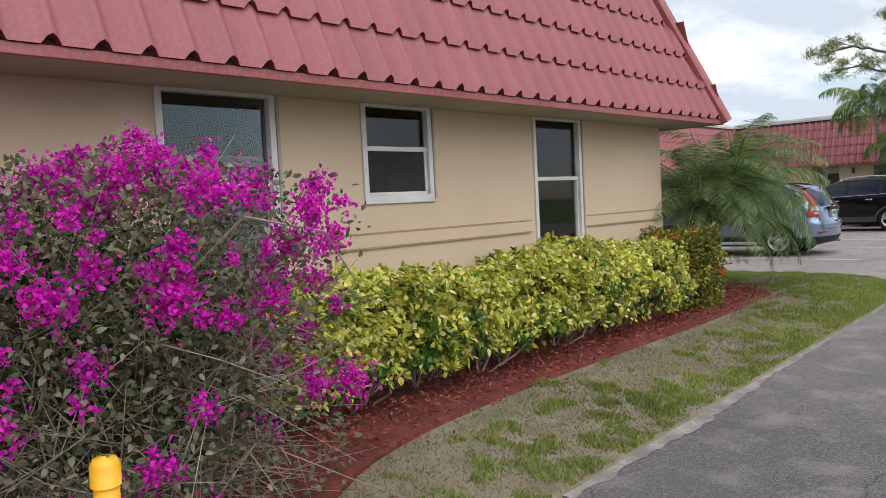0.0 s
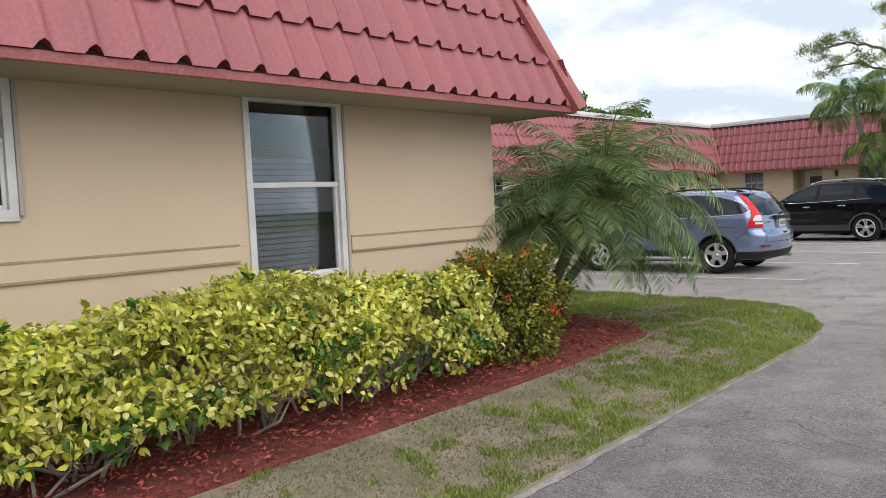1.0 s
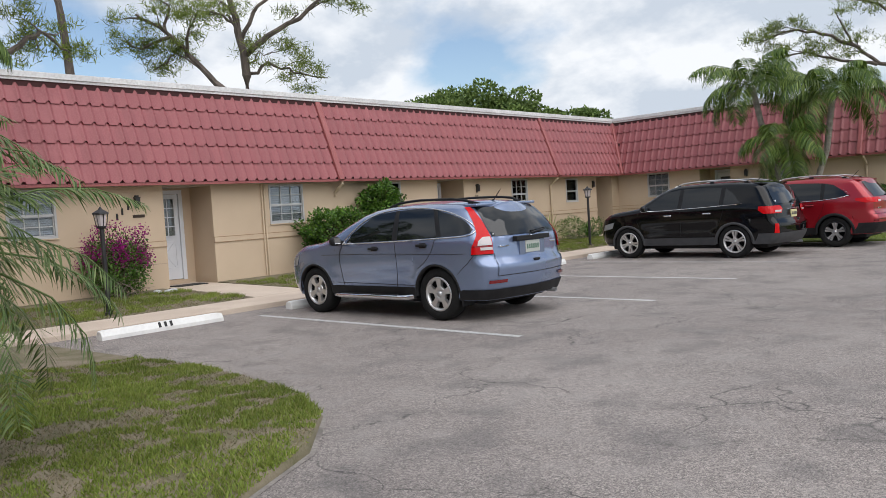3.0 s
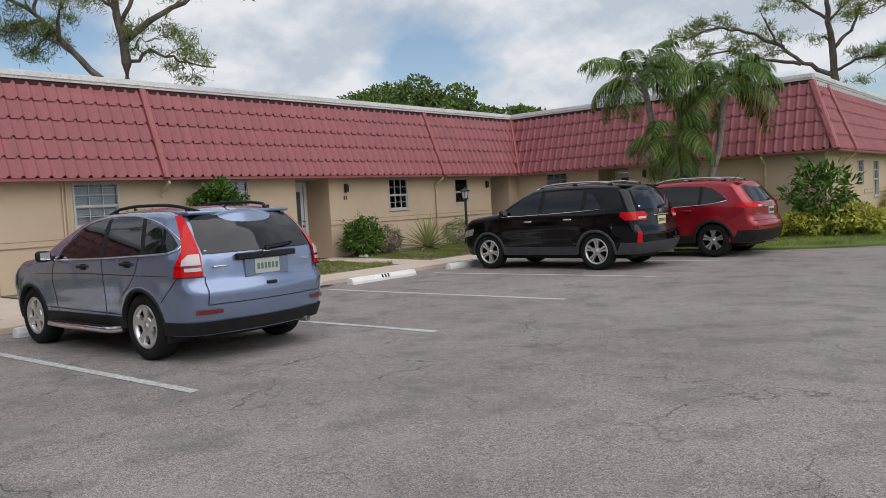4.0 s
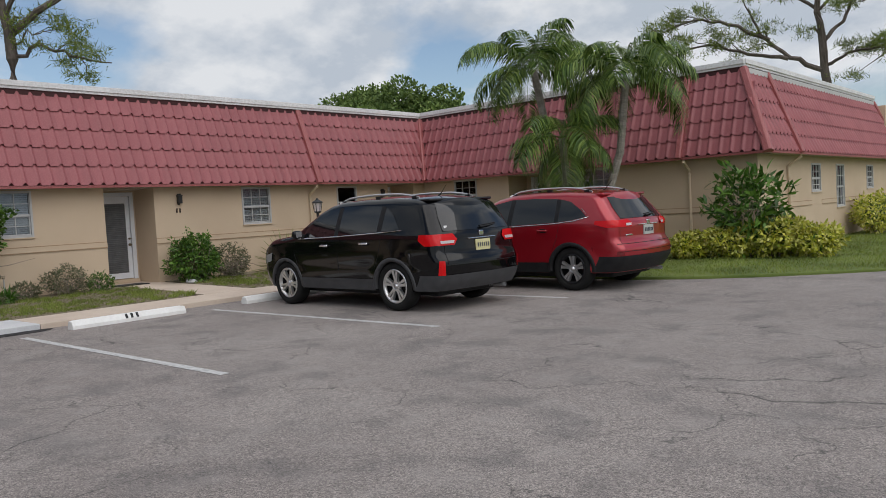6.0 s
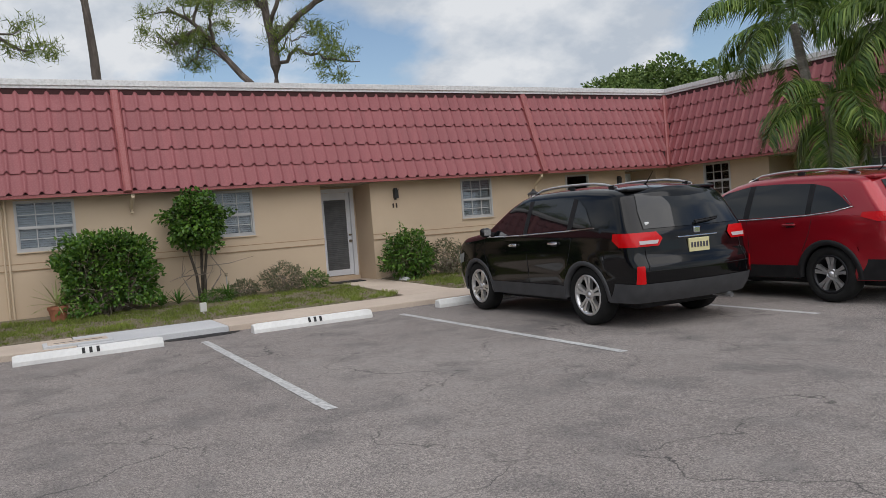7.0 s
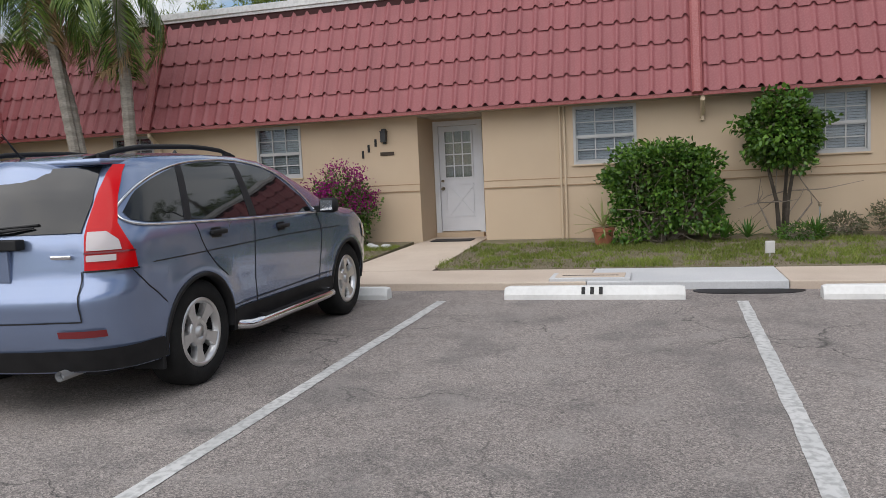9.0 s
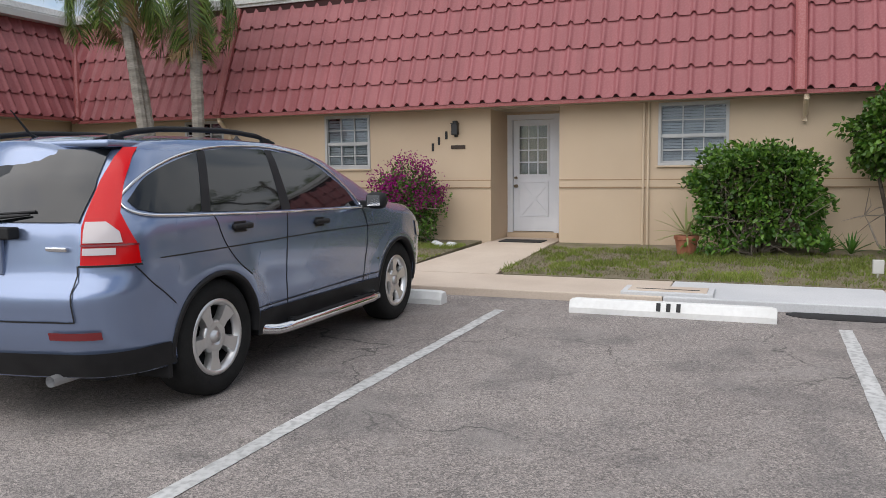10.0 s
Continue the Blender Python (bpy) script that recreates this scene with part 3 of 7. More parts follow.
def mansard(parent, length, rot, near=None, hip0=0.0, hip1=0.0, ribs=(), overhang=0.37, lead=0.0):
    """A steep tiled slope along local x over one facade. hip0, hip1: 1 for an outer corner, -1 for an inner one, 0 for a straight end.
    near: the stretch of it whose tiles are parts of their own."""
    rise = TOP_Z - EAVE_Z
    slope = math.hypot(rise, SET_IN)
    ang = math.degrees(math.atan2(rise, SET_IN))
    base = rot @ pose(0, -overhang, EAVE_Z, ang, 0, 0)     # local x along, y up the slope, z outward
    roof = part("roof", prism_slope(length, slope, hip0, hip1), M_ROOFBACK, parent, "steep mansard slope of red painted metal tiles", base)
    course = slope / ROWS_N
    tile = tile_mesh("tile", TILE_W, course + 0.06)
    n = int(math.ceil(length / TILE_W)) + 6
    far_v, far_f = [], []
    tv = [v.co.copy() for v in tile.vertices]
    tf = [tuple(p.vertices) for p in tile.polygons]
    ts = [p.use_smooth for p in tile.polygons]
    count = 0
    for r in range(ROWS_N):
        v0 = r * course
        fr = SET_IN * (v0 + course / 2) / slope
        a, z = (fr * hip0 if hip0 else 0.0), length - (fr * hip1 if hip1 else 0.0)
        for k in range(-4, n):
            u = k * TILE_W
            if u < a - 0.12 or u + TILE_W > z + 0.12:
                continue
            if near and near[0] <= u <= near[1] and count < 300:
                o = part("tile", tile, None, roof, m=pose(u, v0, 0.0))
                count += 1
            else:
                i0 = len(far_v)
                far_v += [(c.x + u, c.y + v0, c.z) for c in tv]
                far_f += [tuple(i + i0 for i in f) for f in tf]
    if far_v:
        me = bpy.data.meshes.new("tile_field")
        me.from_pydata(far_v, [], far_f)
        me.materials.append(M_TILE_JOIN)
        me.polygons.foreach_set("use_smooth", ts * (len(far_f) // len(tf)))
        o = part("tile_field", me, None, roof)
        o["kind"] = "stuff"
    # caps over hips, valleys and the ribs between houses
    def cap(u0, u1, name, w=0.075):
        bm = bmesh.new()
        A, B = Vector((u0, -0.03, 0.045)), Vector((u1, slope, 0.035))
        d = (B - A).normalized()
        s = Vector((d.y, -d.x, 0))
        prof = [(-w, -0.04), (-w, 0.03), (-w * 0.6, 0.055), (w * 0.6, 0.055), (w, 0.03), (w, -0.04)]
        ra = [bm.verts.new(A + s * p + Vector((0, 0, q))) for p, q in prof]
        rb = [bm.verts.new(B + s * p + Vector((0, 0, q))) for p, q in prof]
        for i in range(len(prof) - 1):
            bm.faces.new((ra[i], ra[i + 1], rb[i + 1], rb[i]))
        bm.faces.new(ra), bm.faces.new(list(reversed(rb)))
        bmesh.ops.recalc_face_normals(bm, faces=bm.faces)
        part(name, bm, M_RIB, roof, "red painted metal cap strip")
    if hip0:
        cap(0.0, SET_IN * hip0, "hip_cap" if hip0 > 0 else "valley_strip", 0.085)
    if hip1:
        cap(length, length - SET_IN * hip1, "hip_cap" if hip1 > 0 else "valley_strip", 0.085)
    for u in ribs:
        cap(u, u, "rib")
    # white coping above, soffit below
    a, z = SET_IN * hip0, length - SET_IN * hip1
    y_top = SET_IN - overhang
    part("coping", boxes((a - 0.05 * hip0, z + 0.05 * hip1, y_top - 0.06, y_top + 0.16, TOP_Z + 0.045, TOP_Z + 0.20), (a - 0.04 * hip0, z + 0.04 * hip1, y_top - 0.085, y_top - 0.055, TOP_Z + 0.10, TOP_Z + 0.215), bevel=0.006), M_FASCIA, parent, "white metal roof edge", rot)
    # dark strip also carries the shadow line under the coping in its colour
    part("frieze", boxes((a, z, y_top - 0.035, y_top + 0.1, TOP_Z - 0.10, TOP_Z + 0.05)), M_ROOFBACK, parent, "dark red strip coloured as shadow line under the roof edge", rot)
    part("soffit", boxes((max(lead, 0.02 * hip0), length - 0.02 * hip1, -overhang + 0.02, 0.02, EAVE_Z - 0.045, EAVE_Z - 0.012)), M_SOFFIT, parent, "beige boarded soffit", rot)
    part("eave_board", boxes((0, length, -overhang - 0.012, -overhang + 0.02, EAVE_Z - 0.05, EAVE_Z + 0.01), bevel=0.004), M_RIB, parent, "red painted eave board", rot)
    return roof


def prism_slope(length, slope, hip0, hip1):
    bm = bmesh.new()
    a, z = SET_IN * hip0, length - SET_IN * hip1
    front = [(0, 0), (length, 0), (z, slope), (a, slope)]
    lo = [bm.verts.new((x, y, -0.06)) for x, y in front]
    hi = [bm.verts.new((x, y, 0.0)) for x, y in front]
    bm.faces.new(hi), bm.faces.new(list(reversed(lo)))
    for k in range(4):
        bm.faces.new((lo[k], lo[(k + 1) % 4], hi[(k + 1) % 4], hi[k]))
    return bm


def frame_mesh(x0, x1, z0, z1, f, y0, depth):
    """A rectangular frame in one piece."""
    bm = wall_mesh(x1, z1, depth, [(x0 + f, x1 - f, z0 + f, z1 - f)], x0, z0)
    bmesh.ops.translate(bm, verts=bm.verts, vec=(0, y0, 0))
    return bm


def muntin_mesh(x0, x1, z0, z1, nx_, nz_, half, y0, depth, rim=0.0):
    """A grid of glazing bars in one piece: nx_ by nz_ lights between bars of half width half."""
    r = rim or half
    xs = [x0 + r + (x1 - x0 - 2 * r) * k / nx_ for k in range(nx_ + 1)]
    zs = [z0 + r + (z1 - z0 - 2 * r) * k / nz_ for k in range(nz_ + 1)]
    holes = [(xs[i] + (half if i else 0), xs[i + 1] - (half if i < nx_ - 1 else 0), zs[j] + (half if j else 0), zs[j + 1] - (half if j < nz_ - 1 else 0)) for i in range(nx_) for j in range(nz_)]
    bm = wall_mesh(x1, z1, depth, holes, x0, z0)
    bmesh.ops.translate(bm, verts=bm.verts, vec=(0, y0, 0))
    return bm


def sash_window(parent, rot, u0, u1, z0, z1, style):
    """A window in an opening. style: house (dark glass, two sashes), grid (white glazing bars and blinds), plain."""
    w, h = u1 - u0, z1 - z0
    m = rot @ Matrix.Translation((u0, 0, z0))
    mat = M_WHITE if style == "house" else M_BARWHITE
    f = 0.036 if style == "house" else 0.028
    mid = h * (0.53 if style == "house" else 0.47)
    win = part("window", frame_mesh(-0.012, w + 0.012, -0.012, h + 0.012, f + 0.012, -0.018, 0.088), mat, parent, "white framed window", m)
    rail = 0.02
    part("meeting_rail", boxes((f, w - f, 0.005, 0.06, mid - rail, mid + rail), bevel=0.005), mat, win)
    lower = boxes((f, f + 0.025, 0.012, 0.05, f, mid - rail), (w - f - 0.025, w - f, 0.012, 0.05, f, mid - rail), (f + 0.025, w - f - 0.025, 0.012, 0.05, f, f + 0.028), bevel=0.004)
    part("sash", lower, mat, win)
    for nm, a, z in (("upper_pane", mid + rail, h - f), ("lower_pane", f + 0.028, mid - rail)):
        bm = bmesh.new()
        box(bm, f, w - f, 0.036, 0.040, a, z)
        o = part(nm, bm, M_GLASS, win, "dark reflecting glass")
        o.visible_shadow = False
    if style == "house" and h < 1.0:
        part("insect_screen", boxes((f + 0.025, w - f - 0.025, 0.024, 0.028, f + 0.028, mid - rail)), M_MESH, win, "dark insect screen over the lower sash")
    if style == "house":
        part("sill", boxes((-0.014, w + 0.014, -0.022, 0.05, -0.03, -0.013), bevel=0.004), mat, win)
        part("shutter_track", boxes((-0.05, w + 0.06, -0.05, 0.0, h + 0.02, h + 0.045), (-0.05, w + 0.06, -0.035, 0.0, h + 0.048, h + 0.06), (w + 0.014, w + 0.04, -0.03, 0.0, 0.0, h + 0.02), bevel=0.004), M_SOFFIT, win, "beige shutter track")
    if style == "grid":
        for nm, za, zz in (("lower_muntin", f, mid - rail), ("upper_muntin", mid + rail, h - f)):
            part(nm, muntin_mesh(f, w - f, za, zz, 3, 2, 0.008, 0.012, 0.022), M_BARWHITE, win)
        part("sill", boxes((-0.03, w + 0.03, -0.035, 0.03, -0.04, -0.013), bevel=0.005), M_STUCCO, win)
    # blinds behind the glass
    slats = bmesh.new()
    n = int((h - 2 * f) / 0.042)
    drop = 0.0 if style in ("grid", "screen") else 0.30 * h
    for k in range(n):
        z = f + 0.02 + k * 0.042
        if z > h - f - drop:
            break
        box(slats, f, w - f, -0.021, 0.021, -0.0012, 0.0012, m=pose(0, 0.085, z, 64, 0, 0))
    part("blind", slats, M_BLIND if style != "house" else M_BLIND_GREY, win, "lowered slatted blind")
    # near-black box: the dimness of an unlit room is in its colour
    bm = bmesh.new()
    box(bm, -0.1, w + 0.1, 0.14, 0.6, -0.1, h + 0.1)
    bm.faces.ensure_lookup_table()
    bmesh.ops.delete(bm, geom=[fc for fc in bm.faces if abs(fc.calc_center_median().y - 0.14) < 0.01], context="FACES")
    part("room", bm, M_DARK, win, "near-black box as an unlit room behind the glass")
    return win


def wall_band(parent, rot, runs, z):
    """The raised stucco band with a thin dark strip above and below, as run lengths along the wall."""
    for a, b_ in runs:
        bm = bmesh.new()
        box(bm, a, b_, -0.016, 0.01, z - 0.055, z + 0.045)
        part("band", bm, M_STUCCO, parent, "", rot)
        bm = bmesh.new()
        box(bm, a, b_, -0.020, 0.01, z + 0.046, z + 0.060)
        box(bm, a, b_, -0.020, 0.01, z - 0.070, z - 0.056)
        part("band_edge", bm, M_STUCCO_DARK, parent, "thin dark edge of the band", rot)


def wall_lamp(parent, rot, u, z):
    m = rot @ Matrix.Translation((u, 0, z))
    lamp = part("wall_lamp", boxes((-0.05, 0.05, -0.10, -0.01, -0.09, 0.09), (-0.06, 0.06, -0.11, 0.0, 0.085, 0.10), (-0.035, 0.035, -0.08, 0.0, 0.10, 0.135), (-0.03, 0.03, -0.02, 0.0, -0.12, 0.12), bevel=0.006), M_BLACK, parent, "small black lantern on the wall", m)
    return lamp


def downspout(parent, rot, u, overhang=0.37, full=True, z0=0.1):
    bm = bmesh.new()
    tube(bm, [(u, -overhang + 0.02, EAVE_Z - 0.03), (u, -overhang + 0.02, EAVE_Z - 0.10), (u, -0.05, EAVE_Z - 0.30), (u, -0.05, EAVE_Z - 0.4)], 0.036, 10)
    if full:
        tube(bm, [(u, -0.05, EAVE_Z - 0.38), (u, -0.05, z0 + 0.1), (u, -0.14, z0)], 0.034, 10)
    part("downspout", bm, M_PIPE, parent, "beige painted downspout", rot)


def entrance(parent, rot, u0, u1, door_u0, depth, style):
    """A recessed entrance: side walls, back wall with a door in it."""
    dw, dh, zb = 0.80, 1.93, 0.25
    part("recess_wall", boxes((u0 - 0.15, u0, 0.15, depth + 0.12, 0, EAVE_Z - 0.02), (u1, u1 + 0.15, 0.15, depth + 0.12, 0, EAVE_Z - 0.02)), M_STUCCO, parent, "", rot)
    part("back_wall", wall_mesh(u1, EAVE_Z - 0.02, 0.12, [(door_u0, door_u0 + dw, zb, zb + dh)], u0), M_STUCCO, parent, "", rot @ Matrix.Translation((0, depth, 0)))
    part("recess_ceiling", boxes((u0, u1, 0.02, depth, EAVE_Z - 0.06, EAVE_Z - 0.03)), M_SOFFIT, parent, "", rot)
    part("door_step", boxes((door_u0 - 0.04, door_u0 + dw + 0.04, depth - 0.12, depth, 0.1, zb - 0.01), bevel=0.008), M_STUCCO, parent, "", rot)
    m = rot @ Matrix.Translation((door_u0, depth, zb))
    door = part("door", boxes((0.045, dw - 0.045, 0.02, 0.06, 0.01, dh - 0.04), bevel=0.004) if style == "lattice" else boxes((0.045, 0.14, 0.02, 0.06, 0.01, dh - 0.04), (dw - 0.14, dw - 0.045, 0.02, 0.06, 0.01, dh - 0.04), (0.14, dw - 0.14, 0.02, 0.06, dh - 0.2, dh - 0.04), (0.14, dw - 0.14, 0.02, 0.06, 0.01, 0.14), bevel=0.004), M_DOORWHITE, parent,
                "white panelled door with a nine-light window" if style == "lattice" else "white storm door with a dark screen", m)
    part("door_frame", wall_mesh(dw + 0.05, dh + 0.05, 0.09, [(0.04, dw - 0.04, -0.02, dh - 0.035)], -0.05, -0.01), M_DOORWHITE, door, m=Matrix.Translation((0, -0.02, 0)))
    if style == "lattice":
        a, z, lo, hi = 0.16, dw - 0.16, 0.98, dh - 0.14
        part("curtain", boxes((a, z, 0.012, 0.016, lo, hi)), M_CURTAIN, door, "pale drawn curtain")
        o = part("door_pane", boxes((a, z, 0.002, 0.006, lo, hi)), M_GLASS, door, "glass lights")
        o.visible_shadow = False
        part("door_muntin", muntin_mesh(a - 0.03, z + 0.03, lo - 0.03, hi + 0.03, 3, 4, 0.010, -0.008, 0.026, 0.03), M_DOORWHITE, door)
        a, z, lo, hi = 0.14, dw - 0.14, 0.26, 0.86
        mould = [(a, z, 0.006, 0.022, lo, lo + 0.022), (a, z, 0.006, 0.022, hi - 0.022, hi), (a, a + 0.022, 0.006, 0.022, lo, hi), (z - 0.022, z, 0.006, 0.022, lo, hi)]
        bm = boxes(*mould, bevel=0.003)
        L, ang = math.hypot(z - a, hi - lo) - 0.03, math.degrees(math.atan2(hi - lo, z - a))
        for s in (1, -1):
            box(bm, -L / 2, L / 2, 0.006 + 0.002 * s, 0.024, -0.028, 0.028, 0.0, pose((a + z) / 2, 0, (lo + hi) / 2, 0, s * ang, 0))
        part("cross_moulding", bm, M_DOORWHITE, door, "raised cross moulding on the lower panel")
    else:
        part("screen", boxes((0.14, dw - 0.14, 0.034, 0.042, 0.14, dh - 0.2)), M_SCREEN, door, "dark louvred screen")
        sl = bmesh.new()
        for k in range(36):
            box(sl, 0.14, dw - 0.14, -0.004, 0.004, -0.014, 0.014, m=pose(0, 0.026, 0.17 + k * (dh - 0.38) / 36, 30, 0, 0))
        part("louvre_panel", sl, M_SCREEN, door)
    kx = 0.095 if style == "lattice" else dw - 0.085
    for nm, zz, r in (("door_handle", 0.78, 0.030), ("door_lock", 0.92, 0.022)):
        bm = bmesh.new()
        tube(bm, [(kx, 0.02, zz), (kx, -0.02, zz), (kx, -0.03, zz), (kx, -0.055, zz)], [r * 1.1, r * 0.6, r, r * 0.8], 12)
        part(nm, bm, M_BRASS, door, "dull metal knob", smooth=True)
    return door


IDENT = Matrix.Identity(4)
EZ = EAVE_Z + 0.3

# west wing: facade along y
WY0, WY1 = 14.06, 40.45
west = thing("apartment_building", pose(-13.43, WY0, 0, 0, 0, 90), "single-storey beige stucco apartment wing with red mansard roof", "building", "apartment wings")
wy = lambda y: y - WY0
W_WINS = [(16.35, 17.2, 1.36, 2.25), (19.36, 20.21, 1.36, 2.25), (25.0, 25.96, 1.36, 2.25), (28.37, 29.26, 1.35, 2.25), (34.2, 35.03, 1.35, 2.25), (37.28, 38.0, 1.42, 2.22)]
W_DOORS = [(22.38, 23.5, 22.44, "lattice"), (30.74, 31.88, 30.99, "storm"), (39.25, 40.35, 39.4, "storm")]
ops = [(wy(a), wy(b_), z0, z1) for a, b_, z0, z1 in W_WINS] + [(wy(a), wy(b_), -0.01, EAVE_Z - 0.03) for a, b_, d, s in W_DOORS]
part("wall", wall_mesh(wy(WY1) + 0.4, EZ, 0.15, ops, -0.6), M_STUCCO, west, "smooth beige stucco wall")
for a, b_, z0, z1 in W_WINS:
    sash_window(west, IDENT, wy(a), wy(b_), z0, z1, "plain" if a > 37 else "grid")
for a, b_, d, s in W_DOORS:
    entrance(west, IDENT, wy(a), wy(b_), wy(d), 0.90, s)
edges = [12.5] + [e for a, b_, d, s in W_DOORS for e in (a, b_)] + [40.8]
wall_band(west, IDENT, [(wy(edges[k]), wy(edges[k + 1])) for k in range(0, len(edges), 2)], 1.09)
mansard(west, WY1 - WY0, IDENT, (6.5, 25.0), -1, -1, [wy(17.38), wy(26.87), wy(36.36)])
for y in (17.38, 26.95, 36.3):
    downspout(west, IDENT, wy(y), full=(y > 30), z0=0.2)
for y, z in ((21.79, 1.97), (32.48, 2.0), (39.0, 2.0)):
    wall_lamp(west, IDENT, wy(y), z)
bm = bmesh.new()
for du in (0.0, 0.07):
    tube(bm, [(wy(24.78) + du, -0.03, 0.15), (wy(24.78) + du, -0.03, EAVE_Z - 0.04)], 0.018, 8)
part("conduit", bm, M_PIPE, west, "pair of thin beige conduits")
for k, (y, z) in enumerate(((21.38, 1.69), (21.49, 1.79), (21.62, 1.88))):
    part("number_mark", boxes((wy(y) - 0.02, wy(y) + 0.02, -0.016, 0.0, z - 0.065, z + 0.065), bevel=0.004), M_INK, west, "dark house number mark")
part("name_plate", boxes((wy(21.70), wy(21.95), -0.02, 0.0, 1.655, 1.715), bevel=0.004), M_BRONZE, west, "small bronze plate")
for y in (32.42, 32.50):
    part("number_mark", boxes((wy(y) - 0.018, wy(y) + 0.018, -0.014, 0.0, 1.70, 1.80), bevel=0.003), M_BRONZE, west, "dark house number mark")
part("flat_roof", boxes((-1.0, wy(WY1) + 1.0, SET_IN - 0.3, 9.0, TOP_Z - 0.1, TOP_Z + 0.02)), M_FLATROOF, west, "pale flat roof behind the parapet")
part("rear_wall", boxes((-0.6, wy(WY1) + 0.6, 8.8, 9.0, 0, TOP_Z - 0.12)), M_STUCCO, west)

# south wing: east end wall and north facade
south = thing("apartment_building", pose(-3.68, 13.50, 0.05, 0, 0, 90), "single-storey beige stucco wing with red mansard roof and white windows", "building", "apartment wings")
SO = 0.58
sy = lambda y: y - 13.50
S_WINS = [(6.74, 7.62, 0.95, 2.30), (8.46, 9.24, 1.515, 2.30), (10.76, 11.62, 0.95, 2.30)]
part("wall", wall_mesh(0.0, EZ, 0.15, [(sy(a), sy(b_), z0, z1) for a, b_, z0, z1 in S_WINS], sy(-14.0)), M_STUCCO, south, "smooth beige stucco wall")
for a, b_, z0, z1 in S_WINS:
    sash_window(south, IDENT, sy(a), sy(b_), z0, z1, "house")
wall_band(south, IDENT, [(sy(-13.0), sy(6.74)), (sy(7.72), sy(10.66)), (sy(11.68), -0.06)], 1.20)
mansard(south, 27.0, Matrix.Translation((-27.0 + SO, 0, 0)), (27.0 - 9.5, 28.0), 0, 1, [], overhang=SO)
nrot = pose(0, 0, 0, 0, 0, 90)      # the north facade, running away from the corner
part("wall_north", wall_mesh(10.3, EZ, 0.15, [(2.2, 3.1, 1.36, 2.25), (7.2, 8.1, 1.36, 2.25)], 0.15), M_STUCCO, south, "beige stucco wall", nrot)
for a in (2.2, 7.2):
    sash_window(south, nrot, a, a + 0.9, 1.36, 2.25, "grid")
wall_band(south, nrot, [(0.0, 10.2)], 1.09)
mansard(south, 9.98 - 0.03, nrot @ Matrix.Translation((-SO, 0, 0)), None, 1, -1, [5.2], overhang=0.56, lead=SO + 0.005)
part("flat_roof", boxes((-26.5, 0.1, SET_IN - 0.35, 9.9, TOP_Z - 0.1, TOP_Z + 0.02)), M_FLATROOF, south, "pale flat roof behind the parapet")
part("rear_wall", boxes((-27.0, -26.8, 0, 9.9, 0, TOP_Z - 0.12), (-27.0, 0.0, 9.7, 9.9, 0, TOP_Z - 0.12)), M_STUCCO, south)

# north wing: south facade and east end wall
NY, NX0, NX1 = 40.85, -13.43, -3.27
north = thing("apartment_building", pose(NX0, NY, 0), "single-storey beige stucco wing with red hipped mansard roof", "building", "apartment wings")
nx = lambda x: x - NX0
N_WINS = [(-12.2, -11.36, 1.42, 2.27), (-7.8, -6.85, 1.20, 2.27)]
N_DOORS = [(-10.2, -9.1, -9.98, "storm")]
part("wall", wall_mesh(nx(NX1), EZ, 0.15, [(nx(a), nx(b_), z0, z1) for a, b_, z0, z1 in N_WINS] + [(nx(a), nx(b_), -0.01, EAVE_Z - 0.03) for a, b_, d, s in N_DOORS], 0.0), M_STUCCO, north, "smooth beige stucco wall")
for a, b_, z0, z1 in N_WINS:
    sash_window(north, IDENT, nx(a), nx(b_), z0, z1, "grid")
for a, b_, d, s in N_DOORS:
    entrance(north, IDENT, nx(a), nx(b_), nx(d), 0.9, s)
wall_band(north, IDENT, [(0.1, nx(-10.2)), (nx(-9.1), nx(NX1))], 1.09)
wall_lamp(north, IDENT, nx(-8.54), 2.03)
mansard(north, nx(NX1) + 0.37 - 0.37, Matrix.Translation((0.37, 0, 0)), (0, 10), -1, 1, [nx(-4.95) - 0.37])
downspout(north, IDENT, nx(-4.85), z0=0.2)
erot = pose(nx(NX1), 0, 0, 0, 0, 90)
E_WINS = [(3.9, 4.7, 1.37, 2.1), (6.2, 7.0, 0.9, 2.1), (9.6, 10.4, 1.37, 2.1)]
part("wall_east", wall_mesh(12.6, EZ, 0.15, [(a, b_, z0, z1) for a, b_, z0, z1 in E_WINS], 0.15), M_STUCCO, north, "smooth beige stucco wall", erot)
for a, b_, z0, z1 in E_WINS:
    sash_window(north, erot, a, b_, z0, z1, "grid")
wall_band(north, erot, [(0.0, 3.85), (4.75, 6.15), (7.05, 12.5)], 1.09)
mansard(north, 13.35, erot @ Matrix.Translation((-0.37, 0, 0)), None, 1, 1, [2.2], lead=0.745)
downspout(north, erot, 1.95, z0=0.2)
part("flat_roof", boxes((-0.8, nx(NX1) - 0.3, SET_IN - 0.3, 12.5, TOP_Z - 0.1, TOP_Z + 0.02)), M_FLATROOF, north, "pale flat roof behind the parapet")
part("rear_wall", boxes((0, nx(NX1) - 0.01, 12.4, 12.6, 0, TOP_Z - 0.12)), M_STUCCO, north)


# ---- cars ----
def paint(name, c1, c2, metal=0.55, rough=0.33):
    m = surf(name, c1, c2, 0.8, rough, metal, bump=0.0, fine=400, c3=tuple(min(1, k * 1.25) for k in c2), coat=0.9, fine_mix=0.25)
    return m


